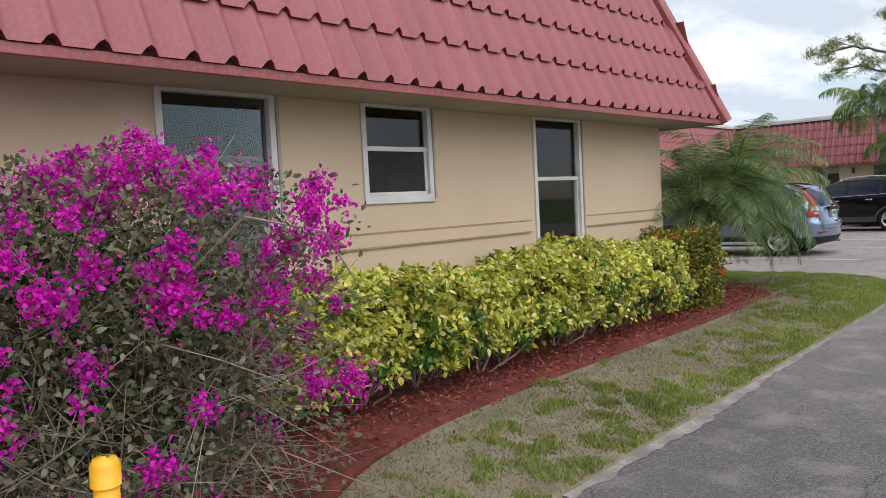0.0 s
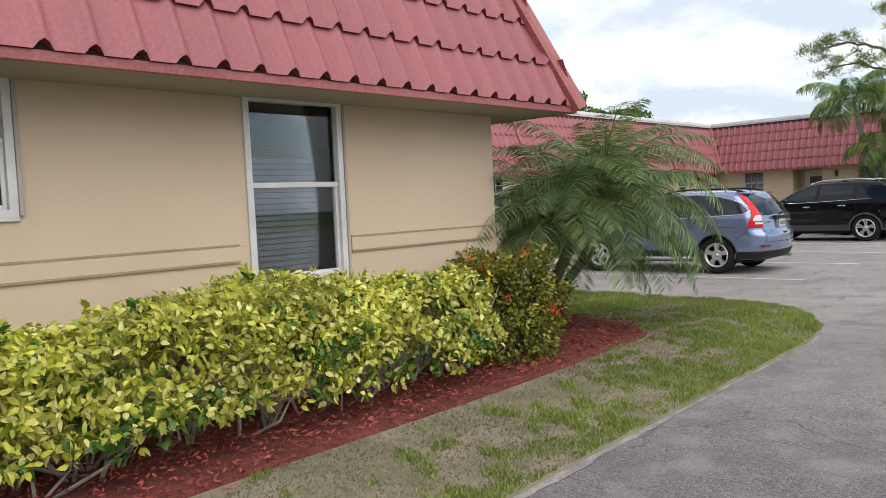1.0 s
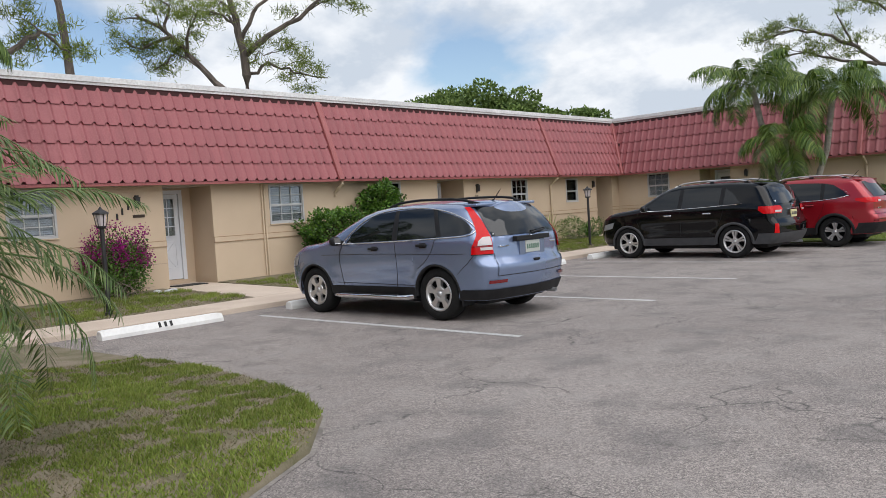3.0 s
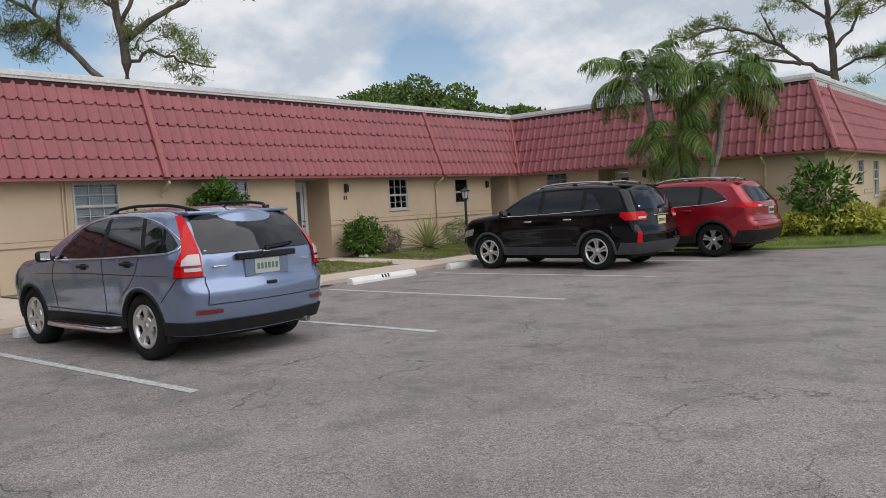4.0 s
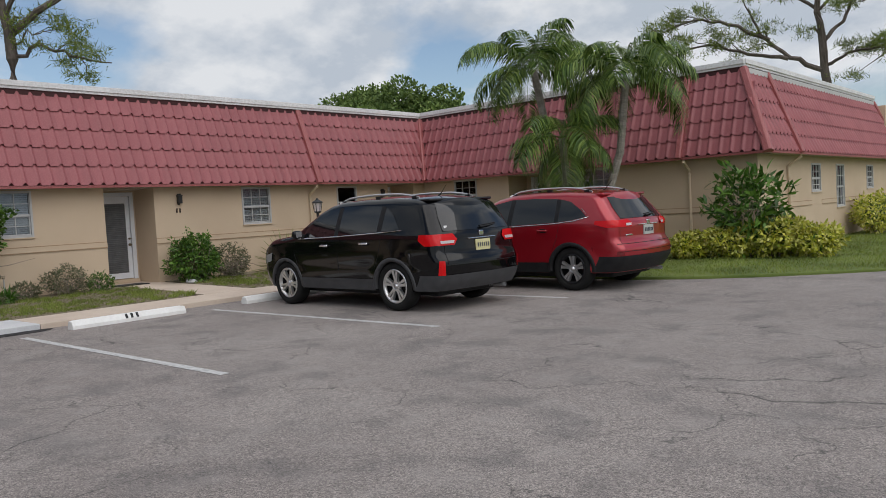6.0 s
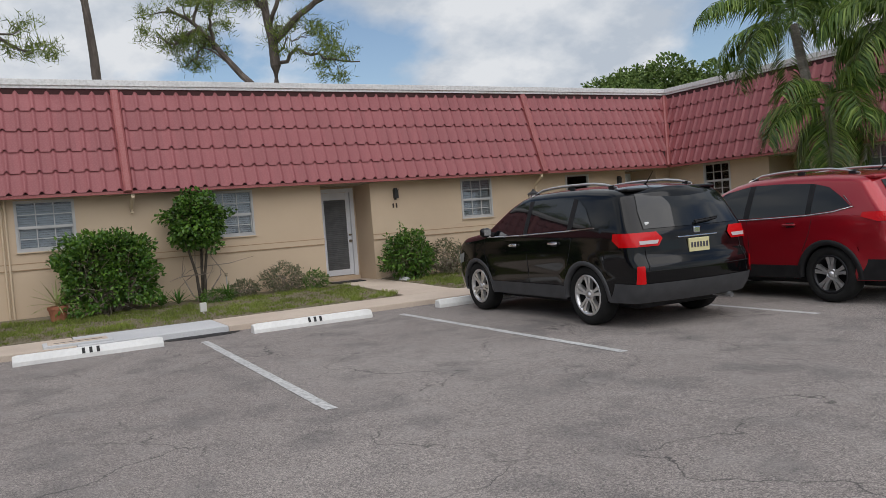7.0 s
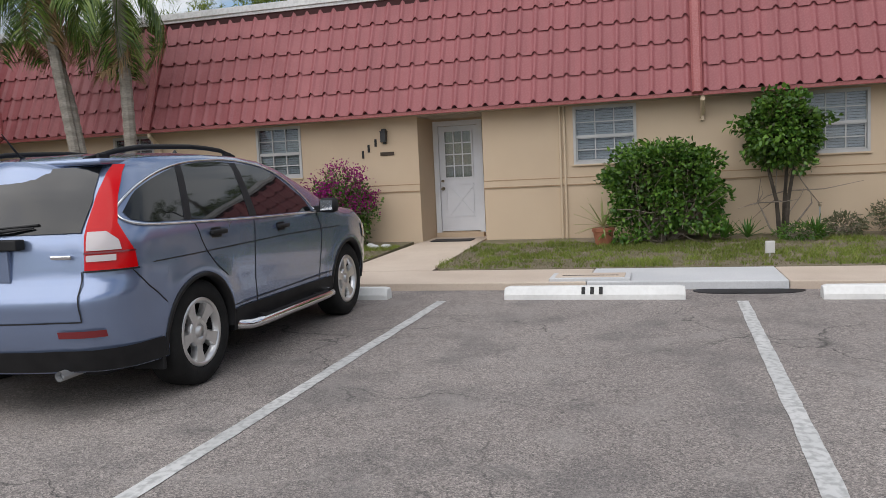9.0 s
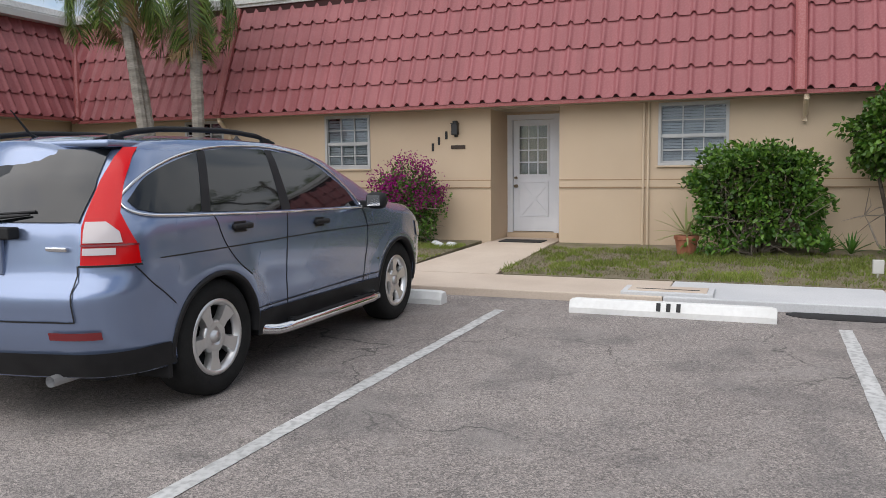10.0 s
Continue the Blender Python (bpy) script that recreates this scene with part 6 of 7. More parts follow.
M_FARLEAF = leafy("far_leaf", [(0.08, 0.13, 0.036), (0.13, 0.20, 0.052), (0.20, 0.27, 0.075)], 0.7, 0.2, 0.3)
M_GRASS = leafy("grass_blade", [(0.12, 0.17, 0.026), (0.19, 0.255, 0.042), (0.26, 0.31, 0.065), (0.14, 0.195, 0.032), (0.30, 0.28, 0.10)], 0.6, 0.35, 0.8)
M_STRAW = leafy("dry_grass_blade", [(0.21, 0.17, 0.105), (0.31, 0.26, 0.17), (0.15, 0.122, 0.072), (0.13, 0.155, 0.045)], 0.8, 0.25, 0.8)
M_STRIPE = leafy("striped_blade", [(0.16, 0.20, 0.06), (0.42, 0.42, 0.20), (0.24, 0.28, 0.10)], 0.45, 0.15, 1.0)
M_CLAY = surf("terracotta", (0.30, 0.11, 0.06), (0.36, 0.15, 0.08), 6, 0.85, bump=0.2)


def branchy(rng, base, reach, n, r0=0.014, sub=3):
    """A tangle of bent stems from base outwards into an ellipsoid of half-axes reach; returns the bmesh and the tips."""
    bm, tips = bmesh.new(), []
    for _ in range(n):
        th, rad, hh = rng.uniform(0, 2 * math.pi), rng.uniform(0.2, 0.95) ** 0.6, rng.uniform(0.35, 1.0)
        end = np.array([math.cos(th) * rad * reach[0], math.sin(th) * rad * reach[1], hh * reach[2]])
        p0 = np.array([math.cos(th) * 0.12 * reach[0], math.sin(th) * 0.12 * reach[1], 0.0])
        mid = p0 * 0.5 + end * 0.5 + rng.normal(size=3) * 0.10 * reach[2]
        pts = [base + p0, base + (p0 + mid) / 2 + rng.normal(size=3) * 0.04, base + mid, base + (mid + end) / 2 + rng.normal(size=3) * 0.05, base + end]
        tube(bm, pts, [r0, r0 * 0.8, r0 * 0.6, r0 * 0.4, r0 * 0.2], 5, caps=False)
        for _ in range(sub):
            k = rng.integers(1, 4)
            q = np.array(pts[k])
            e = q + rng.normal(size=3) * np.array([0.22, 0.22, 0.18]) * reach[2]
            e[2] = max(e[2], base[2] + 0.05)
            tube(bm, [q, (q + e) / 2 + rng.normal(size=3) * 0.03, e], [r0 * 0.5, r0 * 0.35, r0 * 0.15], 4, caps=False)
            tips.append(e - base)
        tips.append(end)
    return bm, np.array(tips)


def in_blob(rng, n, half, shell=0.5, lump=0.18, seed=0.0):
    """Points in the outer part of a lumpy ellipsoid standing on the ground: half-axes half, z from 0 to 2 half z."""
    d = unit(rng.normal(size=(n, 3)))
    r = (shell + (1 - shell) * rng.uniform(0, 1, n) ** 0.6)
    l = np.array([1 + lump * 2 * noise.noise(Vector((x * 2.2 + seed, y * 2.2, z * 2.2))) for x, y, z in d])
    p = d * (r * l)[:, None] * np.array(half)
    p[:, 2] += half[2]
    return p, d


def bush(name, m, half, n, leaf, w, mat, label, seed, trunk=0.0, stems=24, shell=0.55, lump=0.18, boxy=0.0, category="bush", inner=None):
    rng = np.random.default_rng(seed)
    t = thing(name, m, label, category)
    p, d = in_blob(rng, n, half, shell, lump, seed * 1.7)
    if boxy:      # clipped towards a box
        q = p.copy()
        q[:, 2] -= half[2]
        q /= np.array(half)
        k = np.max(np.abs(q), axis=1, keepdims=True)
        sc = (np.linalg.norm(q, axis=1, keepdims=True) / np.maximum(k, 1e-4))
        q = q * (1 + (np.minimum(sc, 1.55) - 1) * boxy)
        p = q * np.array(half)
        p[:, 2] += half[2]
    p[:, 2] += trunk
    keep = p[:, 2] > 0.02
    p, d = p[keep], d[keep]
    ax = d * 0.8 + rng.normal(size=p.shape) * 0.7 + np.array([0, 0, -0.1])
    bm, tips = branchy(rng, np.zeros(3), (half[0] * 0.9, half[1] * 0.9, trunk + half[2] * 1.7), stems, 0.013 if not trunk else 0.02)
    stuff("stem_tangle", mesh_of(bm, "stem_tangle", M_TWIG), t, "grey-brown woody stems")
    stuff("foliage", leaf_mesh("foliage", rng, p, ax, leaf, w, mat), t)
    if trunk:
        for k in range(3):
            a = 2.1 * k + 0.7
            bm = bmesh.new()
            tube(bm, [(0.05 * math.cos(a), 0.05 * math.sin(a), -0.02), (0.07 * math.cos(a), 0.09 * math.sin(a), trunk * 0.5), (0.12 * math.cos(a), 0.22 * math.sin(a), trunk), (0.2 * math.cos(a), 0.34 * math.sin(a), trunk + half[2])], [0.034, 0.028, 0.022, 0.01], 7)
            part("trunk", bm, M_BARK, t)
    # core leaves in their own material; with M_LEAF_SHADE it paints the inner shade
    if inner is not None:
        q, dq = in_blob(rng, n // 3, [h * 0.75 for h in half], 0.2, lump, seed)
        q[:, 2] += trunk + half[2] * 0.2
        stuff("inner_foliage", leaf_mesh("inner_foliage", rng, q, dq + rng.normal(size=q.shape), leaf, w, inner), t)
    return t, rng


def blossoms(t, rng, centres, per, size, mat, name="blossom_cluster", spread=0.05):
    c = np.repeat(centres, per, axis=0) + rng.normal(size=(len(centres) * per, 3)) * spread
    stuff(name, leaf_mesh(name, rng, c, rng.normal(size=c.shape) + np.array([0, 0, 0.3]), size, size * 0.8, mat, 0.1, 0.1), t, "bright papery bracts")


def frond(rng, base, heading, rise, length, droop, leaflets, ll, lw, hang=0.35, vee=0.5, back=0.0):
    """One feather palm frond: points of its spine, and its leaflets as an array of 4-corner blades."""
    h = np.array([math.cos(heading), math.sin(heading), 0.0])
    side = np.array([-h[1], h[0], 0.0])
    pts = []
    p, ang = np.array(base, float), rise
    n = 10
    for k in range(n + 1):
        pts.append(p.copy())
        p = p + (h * math.cos(ang) + np.array([0, 0, 1.0]) * math.sin(ang)) * length / n
        ang -= droop / n * (0.5 + 1.2 * k / n)
    pts = np.array(pts)
    out = []
    for i in range(leaflets):
        s = 0.14 + 0.86 * (i + 0.5) / leaflets
        k = min(int(s * n), n - 1)
        f = s * n - k
        q = pts[k] * (1 - f) + pts[k + 1] * f
        d = unit(pts[k + 1] - pts[k])
        up = np.cross(side, d)
        L = ll * (0.45 + 1.1 * math.sin(math.pi * min(1, 0.12 + s * 0.86)) ** 0.8) * 0.72
        for sg in (-1, 1):
            a = unit(d * rng.uniform(0.45, 0.75) + side * sg + up * vee * rng.uniform(0.2, 1.0) * (1 if rng.random() > back else -1) + rng.normal(size=3) * 0.07)
            mid = q + a * L * 0.55 - np.array([0, 0, hang * L * 0.12])
            tip = q + a * L - np.array([0, 0, hang * L * rng.uniform(0.5, 1.2)])
            w = d * lw * 0.6
            out.append((q, mid + w, tip, mid - w))
    return pts, out


def palm(name, m, trunk_pts, trunk_r, crowns, label, seed, mat, dry=None, trunk_mat=None):
    """trunk_pts: list of trunks, each a list of points. crowns: per crown (point, fronds, length, leaflet length, leaflet width, rise range, droop, hang)."""
    rng = np.random.default_rng(seed)
    t = thing(name, m, label, "palm tree")
    for pts, r in zip(trunk_pts, trunk_r):
        bm = bmesh.new()
        fine, rad = [], []
        P = [Vector(p) for p in pts]
        for a, b_ in zip(P, P[1:]):
            k = max(2, int((b_ - a).length / 0.09))
            for j in range(k):
                fine.append(a.lerp(b_, j / k))
                rad.append(r * (1.0 + 0.10 * ((len(fine) % 2) - 0.5) + (0.35 * max(0, 1 - len(fine) / 4))))
        fine.append(P[-1]), rad.append(r * 0.9)
        tube(bm, fine, rad, 9)
        part("trunk", bm, trunk_mat or M_PALMTRUNK, t, smooth=False)
    for c, nf, length, ll, lw, (r0, r1), droop, hang, nl in crowns:
        for k in range(nf):
            f = k / max(1, nf - 1)
            rise = r1 + (r0 - r1) * f ** 0.8
            head = 2.399963 * k + rng.uniform(-0.25, 0.25)
            isdry = dry is not None and f > 0.9
            pts, lf = frond(rng, np.array(c) + rng.normal(size=3) * 0.02, head, rise, length * rng.uniform(0.85, 1.1) * (0.72 if f < 0.12 else 1), droop * rng.uniform(0.8, 1.25), nl, ll, lw, hang)
            bm = bmesh.new()
            tube(bm, [Vector(q) for q in pts[::2]], [0.014, 0.011, 0.008, 0.006, 0.004, 0.002], 4, caps=False)
            fr = part("frond", bm, M_FROND_DRY if isdry else mat, t)
            me = quick_mesh("feather", np.array(lf), [(0, 1, 2, 3)], dry if isdry else mat)
            stuff("feather", me, fr)
    return t


# variegated clipped hedge beside the south wing
def hedge():
    rng = np.random.default_rng(11)
    t = thing("hedge", pose(-3.22, 6.75, 0.10), "clipped hedge of yellow variegated leaves over bare stems", "hedge")
    L, n = 5.75, 4300
    y = rng.uniform(0, L, n)
    th = rng.uniform(-0.55, math.pi + 0.25, n)
    depth = rng.uniform(0, 1, n) ** 1.8
    lump = np.array([noise.noise(Vector((a * 1.7, 3.3 * math.cos(b), 3.3 * math.sin(b)))) for a, b in zip(y, th)])
    rad = 1 + 0.40 * lump - 0.45 * depth
    c, s = np.cos(th), np.sin(th)
    sq = 1 / np.maximum(np.abs(c), np.abs(s)) ** 0.62       # squarish section
    x = 0.45 * c * sq * rad
    z = 0.47 + 0.44 * s * sq * rad + 0.05 * np.sin(y * 2.1)
    endr = np.minimum(1, np.minimum(y, L - y) / 0.35)
    x *= 0.75 + 0.25 * endr
    # gaps where stems show
    gap = np.array([noise.noise(Vector((a * 1.1, 9.0, b * 1.6))) for a, b in zip(y, z)])
    keep = (z > 0.05) & ~((gap > 0.10) & (z < 0.70) & (rng.random(n) < 0.50)) & ~((z < 0.22) & (rng.random(n) < 0.25))
    P = np.stack([x, y, z], 1)[keep]
    D = np.stack([c, rng.normal(size=n) * 0.25, s * 0.9 + 0.25], 1)[keep]
    D = unit(D + rng.normal(size=D.shape) * 0.35)
    # each shoot carries a whorl of leaves
    per = 8
    Q, A = np.repeat(P, per, axis=0), np.repeat(D, per, axis=0)
    R = unit(np.cross(A, rng.normal(size=A.shape)))
    ax = A * rng.uniform(-0.1, 0.7, (len(A), 1)) + R
    Q = Q + A * rng.uniform(-0.05, 0.02, (len(A), 1)) + R * 0.008
    # darker green leaves, picked more often low down and in noise patches
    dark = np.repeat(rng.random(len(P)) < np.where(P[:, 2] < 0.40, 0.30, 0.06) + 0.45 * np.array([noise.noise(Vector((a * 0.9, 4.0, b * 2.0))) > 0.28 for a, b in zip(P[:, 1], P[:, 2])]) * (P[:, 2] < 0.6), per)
    stuff("foliage", leaf_mesh("foliage", rng, Q[~dark], ax[~dark], 0.060, 0.030, M_LEAF_YELLOW, 0.2, 0.35), t, "yellow and green mottled leaves")
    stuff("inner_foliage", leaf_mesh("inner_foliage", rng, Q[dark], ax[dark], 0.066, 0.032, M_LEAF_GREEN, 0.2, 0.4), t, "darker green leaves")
    bm = bmesh.new()
    for k in range(60):
        y0 = rng.uniform(0.15, L - 0.15)
        b = np.array([rng.normal() * 0.1 - 0.05, y0, 0.0])
        for _ in range(3):
            e = b + np.array([rng.uniform(-0.32, 0.36), rng.normal() * 0.28, rng.uniform(0.3, 0.78)])
            mid = (b + e) / 2 + rng.normal(size=3) * 0.07
            tube(bm, [b, mid, e], [0.012, 0.009, 0.004], 5, caps=False)
    stuff("stem_tangle", mesh_of(bm, "stem_tangle", M_TWIG), t, "bare grey stems")


hedge()


def squared(p, half, k=0.22):
    """Pushes the points of a blob outwards towards a box."""
    q = (p - np.array([0, 0, half[2]])) / np.array(half)
    r = np.linalg.norm(q, axis=1) / np.maximum(1e-4, np.max(np.abs(q), axis=1))
    return q * (1 + (r - 1) * k * 2)[:, None] * np.array(half) + np.array([0, 0, half[2]])


def bougainvillea():
    rng = np.random.default_rng(4)
    t = thing("bougainvillea", pose(-2.58, 5.74, 0.08), "large bougainvillea shrub covered in magenta bracts", "bush")
    half = (1.05, 1.02, 0.85)
    bm, tips = branchy(rng, np.zeros(3), (1.0, 1.1, 1.45), 190, 0.007, 10)
    stuff("stem_tangle", mesh_of(bm, "stem_tangle", M_TWIG), t, "tangle of thin grey thorny stems")
    bm = bmesh.new()
    for k in range(5):
        a = k * 1.3
        tube(bm, [(0.1 * math.cos(a), 0.1 * math.sin(a), -0.03), (0.25 * math.cos(a), 0.25 * math.sin(a), 0.5), (0.5 * math.cos(a + 0.3), 0.6 * math.sin(a + 0.3), 1.1)], [0.045, 0.032, 0.018], 7)
    part("trunk", bm, M_BARK, t, "dark woody trunks")
    bm = bmesh.new()
    tube(bm, [(0.55, 0.1, 1.1), (0.85, 0.3, 1.42), (0.95, 0.62, 1.34), (0.92, 0.80, 1.12)], [0.008, 0.007, 0.005, 0.003], 5)
    part("shoot", bm, M_TWIG, t, "long pale arching shoots")
    p, d = in_blob(rng, 22000, half, 0.40, 0.12, 2.0)
    p = squared(p, half)
    low = p[:, 2] < 0.95
    keep = (p[:, 2] > 0.05) & ~(low & (rng.random(len(p)) < 0.38))
    p, d = p[keep], d[keep]
    stuff("foliage", leaf_mesh("foliage", rng, p, d + rng.normal(size=p.shape) * 0.9, 0.038, 0.021, M_LEAF_DUSTY), t, "small dusty green leaves")
    # core leaves coloured near black, standing in for the shade within
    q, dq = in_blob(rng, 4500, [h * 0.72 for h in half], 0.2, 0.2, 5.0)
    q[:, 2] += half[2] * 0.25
    stuff("inner_foliage", leaf_mesh("inner_foliage", rng, q, dq + rng.normal(size=q.shape), 0.055, 0.032, M_LEAF_SHADE), t, "inner leaves coloured dark for shade")
    c, dc = in_blob(rng, 330, half, 0.84, 0.13, 2.0)
    c = squared(c, half)
    c = c[(c[:, 2] > 0.12) & (rng.random(len(c)) < np.where(c[:, 2] > 1.0, 1.0, np.where(c[:, 2] > 0.5, 0.50, 0.62)))]
    sizes = rng.uniform(0.1, 1.0, len(c)) ** 1.5
    cc = np.repeat(c, (30 + 300 * sizes ** 2).astype(int), axis=0)
    sp = np.repeat(0.012 + 0.034 * sizes, (30 + 300 * sizes ** 2).astype(int))
    cc = cc + rng.normal(size=cc.shape) * sp[:, None]
    stuff("blossom", leaf_mesh("blossom", rng, cc, rng.normal(size=cc.shape) + np.array([0.3, 0, 0.3]), 0.024, 0.017, M_BRACT, 0.35, 0.3), t, "clusters of magenta bracts")


bougainvillea()
ix, rr = bush("ixora_bush", pose(-3.27, 13.05, 0.10), (0.41, 0.46, 0.47), 9500, 0.050, 0.026, M_IXORA_LEAF, "rounded ixora bush with red flower heads", 21, stems=60, boxy=0.55, lump=0.3, shell=0.7, inner=M_LEAF_SHADE)
c, dc = in_blob(rr, 90, (0.44, 0.48, 0.50), 0.98, 0.3, 21 * 1.7)
c = c[(c[:, 2] > 0.35) & (c[:, 0] > -0.2)][:15]
blossoms(ix, rr, c, 40, 0.024, M_IXORA, "flower_head", 0.028)

# three-stemmed pygmy date palm at the corner
crown = lambda x, y, z, n: ((x, y, z), n, 1.50, 0.27, 0.0105, (-0.25, 1.45), 1.45, 0.22, 64)
palm("date_palm", pose(-3.90, 14.62, 0.10),
     [[(0.0, -0.20, 0), (0.02, -0.28, 0.5), (0.16, -0.25, 0.85), (0.30, -0.20, 1.24)], [(0.05, 0.0, 0), (0.12, 0.02, 0.6), (0.32, 0.14, 1.05), (0.55, 0.30, 1.52)], [(-0.02, 0.22, 0), (0.0, 0.40, 0.5), (0.14, 0.64, 0.8), (0.26, 0.80, 1.20)]], [0.055, 0.06, 0.055],
     [crown(0.30, -0.20, 1.24, 30), crown(0.55, 0.30, 1.52, 38), crown(0.26, 0.80, 1.20, 30)], "three-stemmed pygmy date palm with fine feathery fronds", 5, M_FROND_GREY, None, M_BARK)

# palms before the north wing, and in the south-west corner
big = lambda x, y, z, n, L=1.7, low=-0.25: ((x, y, z), n, L, 0.46, 0.029, (low, 1.35), 1.85, 0.70, 64)
palm("palm_tree", pose(-6.0, 37.75, 0.04), [[(0, 0, 0), (-0.3, 0.0, 1.4), (-0.75, 0.0, 2.9), (-1.05, 0.0, 4.4)], [(0.25, 0.1, 0), (0.5, 0.2, 1.3), (0.85, 0.3, 2.4), (1.05, 0.3, 3.9)], [(0.05, -0.3, 0), (0.05, -0.5, 1.2), (0.05, -0.7, 2.75)]], [0.085, 0.085, 0.08],
     [big(-1.05, 0, 4.5, 18, 2.0, -0.1), big(1.05, 0.3, 4.05, 18, 1.9, -0.15), big(0.05, -0.7, 2.75, 13, 1.5, -0.5)], "clump of three green palms with arching fronds", 8, M_FROND)
palm("palm_tree", pose(-11.75, 16.95, 0.1), [[(0, 0.1, 0), (-0.05, 0.05, 1.5), (-0.15, -0.2, 2.6), (-0.3, -0.85, 4.9)], [(0.12, 0.12, 0), (0.05, 0.02, 1.5), (0.02, -0.16, 2.6), (0.0, -0.5, 4.85)]], [0.10, 0.09],
     [big(-0.3, -0.85, 4.9, 10, 1.8, -0.6), big(0.0, -0.5, 4.75, 9, 1.8, -1.1)], "pair of slender grey palm trunks with arching fronds", 9, M_FROND, M_FROND_DRY)
palm("palm_tree", pose(-12.05, 17.75, 0.1), [[(0, 0, 0), (0.02, 0.02, 1.5), (0.05, 0.05, 2.9), (0.1, 0.1, 4.85)]], [0.10],
     [big(0.1, 0.1, 4.6, 10, 1.8, -1.25)], "slender palm with yellowing lower fronds", 10, M_FROND, M_FROND_DRY)

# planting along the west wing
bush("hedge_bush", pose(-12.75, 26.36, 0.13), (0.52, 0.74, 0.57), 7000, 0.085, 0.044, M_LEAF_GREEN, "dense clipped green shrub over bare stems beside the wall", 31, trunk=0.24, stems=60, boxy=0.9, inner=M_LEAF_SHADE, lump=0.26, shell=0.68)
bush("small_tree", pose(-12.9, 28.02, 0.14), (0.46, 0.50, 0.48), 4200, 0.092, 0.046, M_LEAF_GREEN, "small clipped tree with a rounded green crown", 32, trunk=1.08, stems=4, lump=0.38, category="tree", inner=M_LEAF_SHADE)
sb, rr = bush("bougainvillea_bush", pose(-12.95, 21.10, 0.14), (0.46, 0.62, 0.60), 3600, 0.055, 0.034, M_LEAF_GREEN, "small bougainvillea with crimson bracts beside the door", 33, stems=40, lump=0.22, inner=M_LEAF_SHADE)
c, dc = in_blob(rr, 230, (0.48, 0.62, 0.64), 0.85, 0.22, 33 * 1.7)
blossoms(sb, rr, c[(c[:, 2] > 0.60)], 24, 0.034, M_BRACT_DARK, "blossom", 0.06)
bush("round_shrub", pose(-12.75, 32.35, 0.13), (0.56, 0.58, 0.52), 3200, 0.09, 0.036, M_LEAF_GREEN, "rounded green shrub beside the path", 34, stems=24, lump=0.36, inner=M_LEAF_SHADE)
bush("brown_shrub", pose(-12.75, 33.3, 0.12), (0.45, 0.45, 0.40), 1800, 0.08, 0.018, M_LEAF_DUSTY, "low brownish feathery shrub", 35, stems=40)
for k, (x, y, hx, hz, n, mt, lb) in enumerate(((-13.0, 29.65, 0.45, 0.30, 1400, M_LEAF_DUSTY, "loose low shrub with reddish tips"), (-13.0, 28.85, 0.30, 0.17, 800, M_LEAF_DUSTY, "small greyish ground plant"), (-12.95, 30.3, 0.28, 0.20, 700, M_LEAF_GREEN, "small flowering ground plant"), (-12.6, 28.2, 0.34, 0.12, 700, M_LEAF_GREEN, "low dark green ground cover"), (-12.7, 36.4, 0.55, 0.40, 1600, M_LEAF_GREEN, "dark green fern-like shrub"), (-12.9, 38.2, 0.4, 0.35, 1000, M_LEAF_GREEN, "leafy green shrub by the corner"))):
    bush("ground_plant", pose(x, y, 0.13), (hx * 0.8, hx, hz), n, 0.07, 0.02, mt, lb, 40 + k, stems=18)
for k, (x, hx, hz, z) in enumerate(((-4.35, 0.42, 0.27, 0.05), (-3.5, 0.6, 0.36, 0.05), (-2.6, 0.7, 0.42, 0.05), (-1.9, 0.55, 0.33, 0.05))):
    bush("croton_bush", pose(x, 39.6 + 0.12 * k, z), (hx, 0.6, hz), 2600, 0.11, 0.05, M_LEAF_YELLOW, "yellow-green croton bush beside the wall", 50 + k, stems=24, inner=M_LEAF_GREEN)
bush("tall_shrub", pose(-3.15, 39.85, 0.05), (0.75, 0.5, 0.92), 1100, 0.26, 0.07, M_LEAF_GREEN, "loose tall shrub with long green leaves", 55, stems=22, lump=0.35)
bush("croton_bush", pose(-2.55, 48.6, 0.05), (0.7, 1.3, 0.6), 2200, 0.12, 0.05, M_LEAF_YELLOW, "yellow-green croton bush beside the wall", 57, stems=24, inner=M_LEAF_GREEN)


def rosette(name, m, n, length, width, mat, label, seed, rise=(0.1, 1.45)):
    """A rosette of stiff sword-shaped leaves."""
    rng = np.random.default_rng(seed)
    t = thing(name, m, label, "plant")
    for k in range(n):
        h, e = 2.399963 * k, rise[1] + (rise[0] - rise[1]) * (k / n) ** 0.9
        d = np.array([math.cos(h) * math.cos(e), math.sin(h) * math.cos(e), math.sin(e)])
        s = np.array([-math.sin(h), math.cos(h), 0])
        L = length * rng.uniform(0.8, 1.1)
        bm = bmesh.new()
        rows = []
        for j, (f, w) in enumerate(((0.0, 0.5), (0.25, 1.0), (0.55, 0.85), (0.8, 0.5), (1.0, 0.03))):
            c_ = d * L * f - np.array([0, 0, 0.18 * L * f * f * math.cos(e)]) + np.array([0, 0, 0.06])
            rows.append([bm.verts.new(c_ + s * width * w * q + np.array([0, 0, abs(q) * width * 0.35])) for q in (-0.5, 0, 0.5)])
        for a, b_ in zip(rows, rows[1:]):
            for q in range(2):
                bm.faces.new((a[q], a[q + 1], b_[q + 1], b_[q]))
        part("leaf", bm, mat, t)
    return t


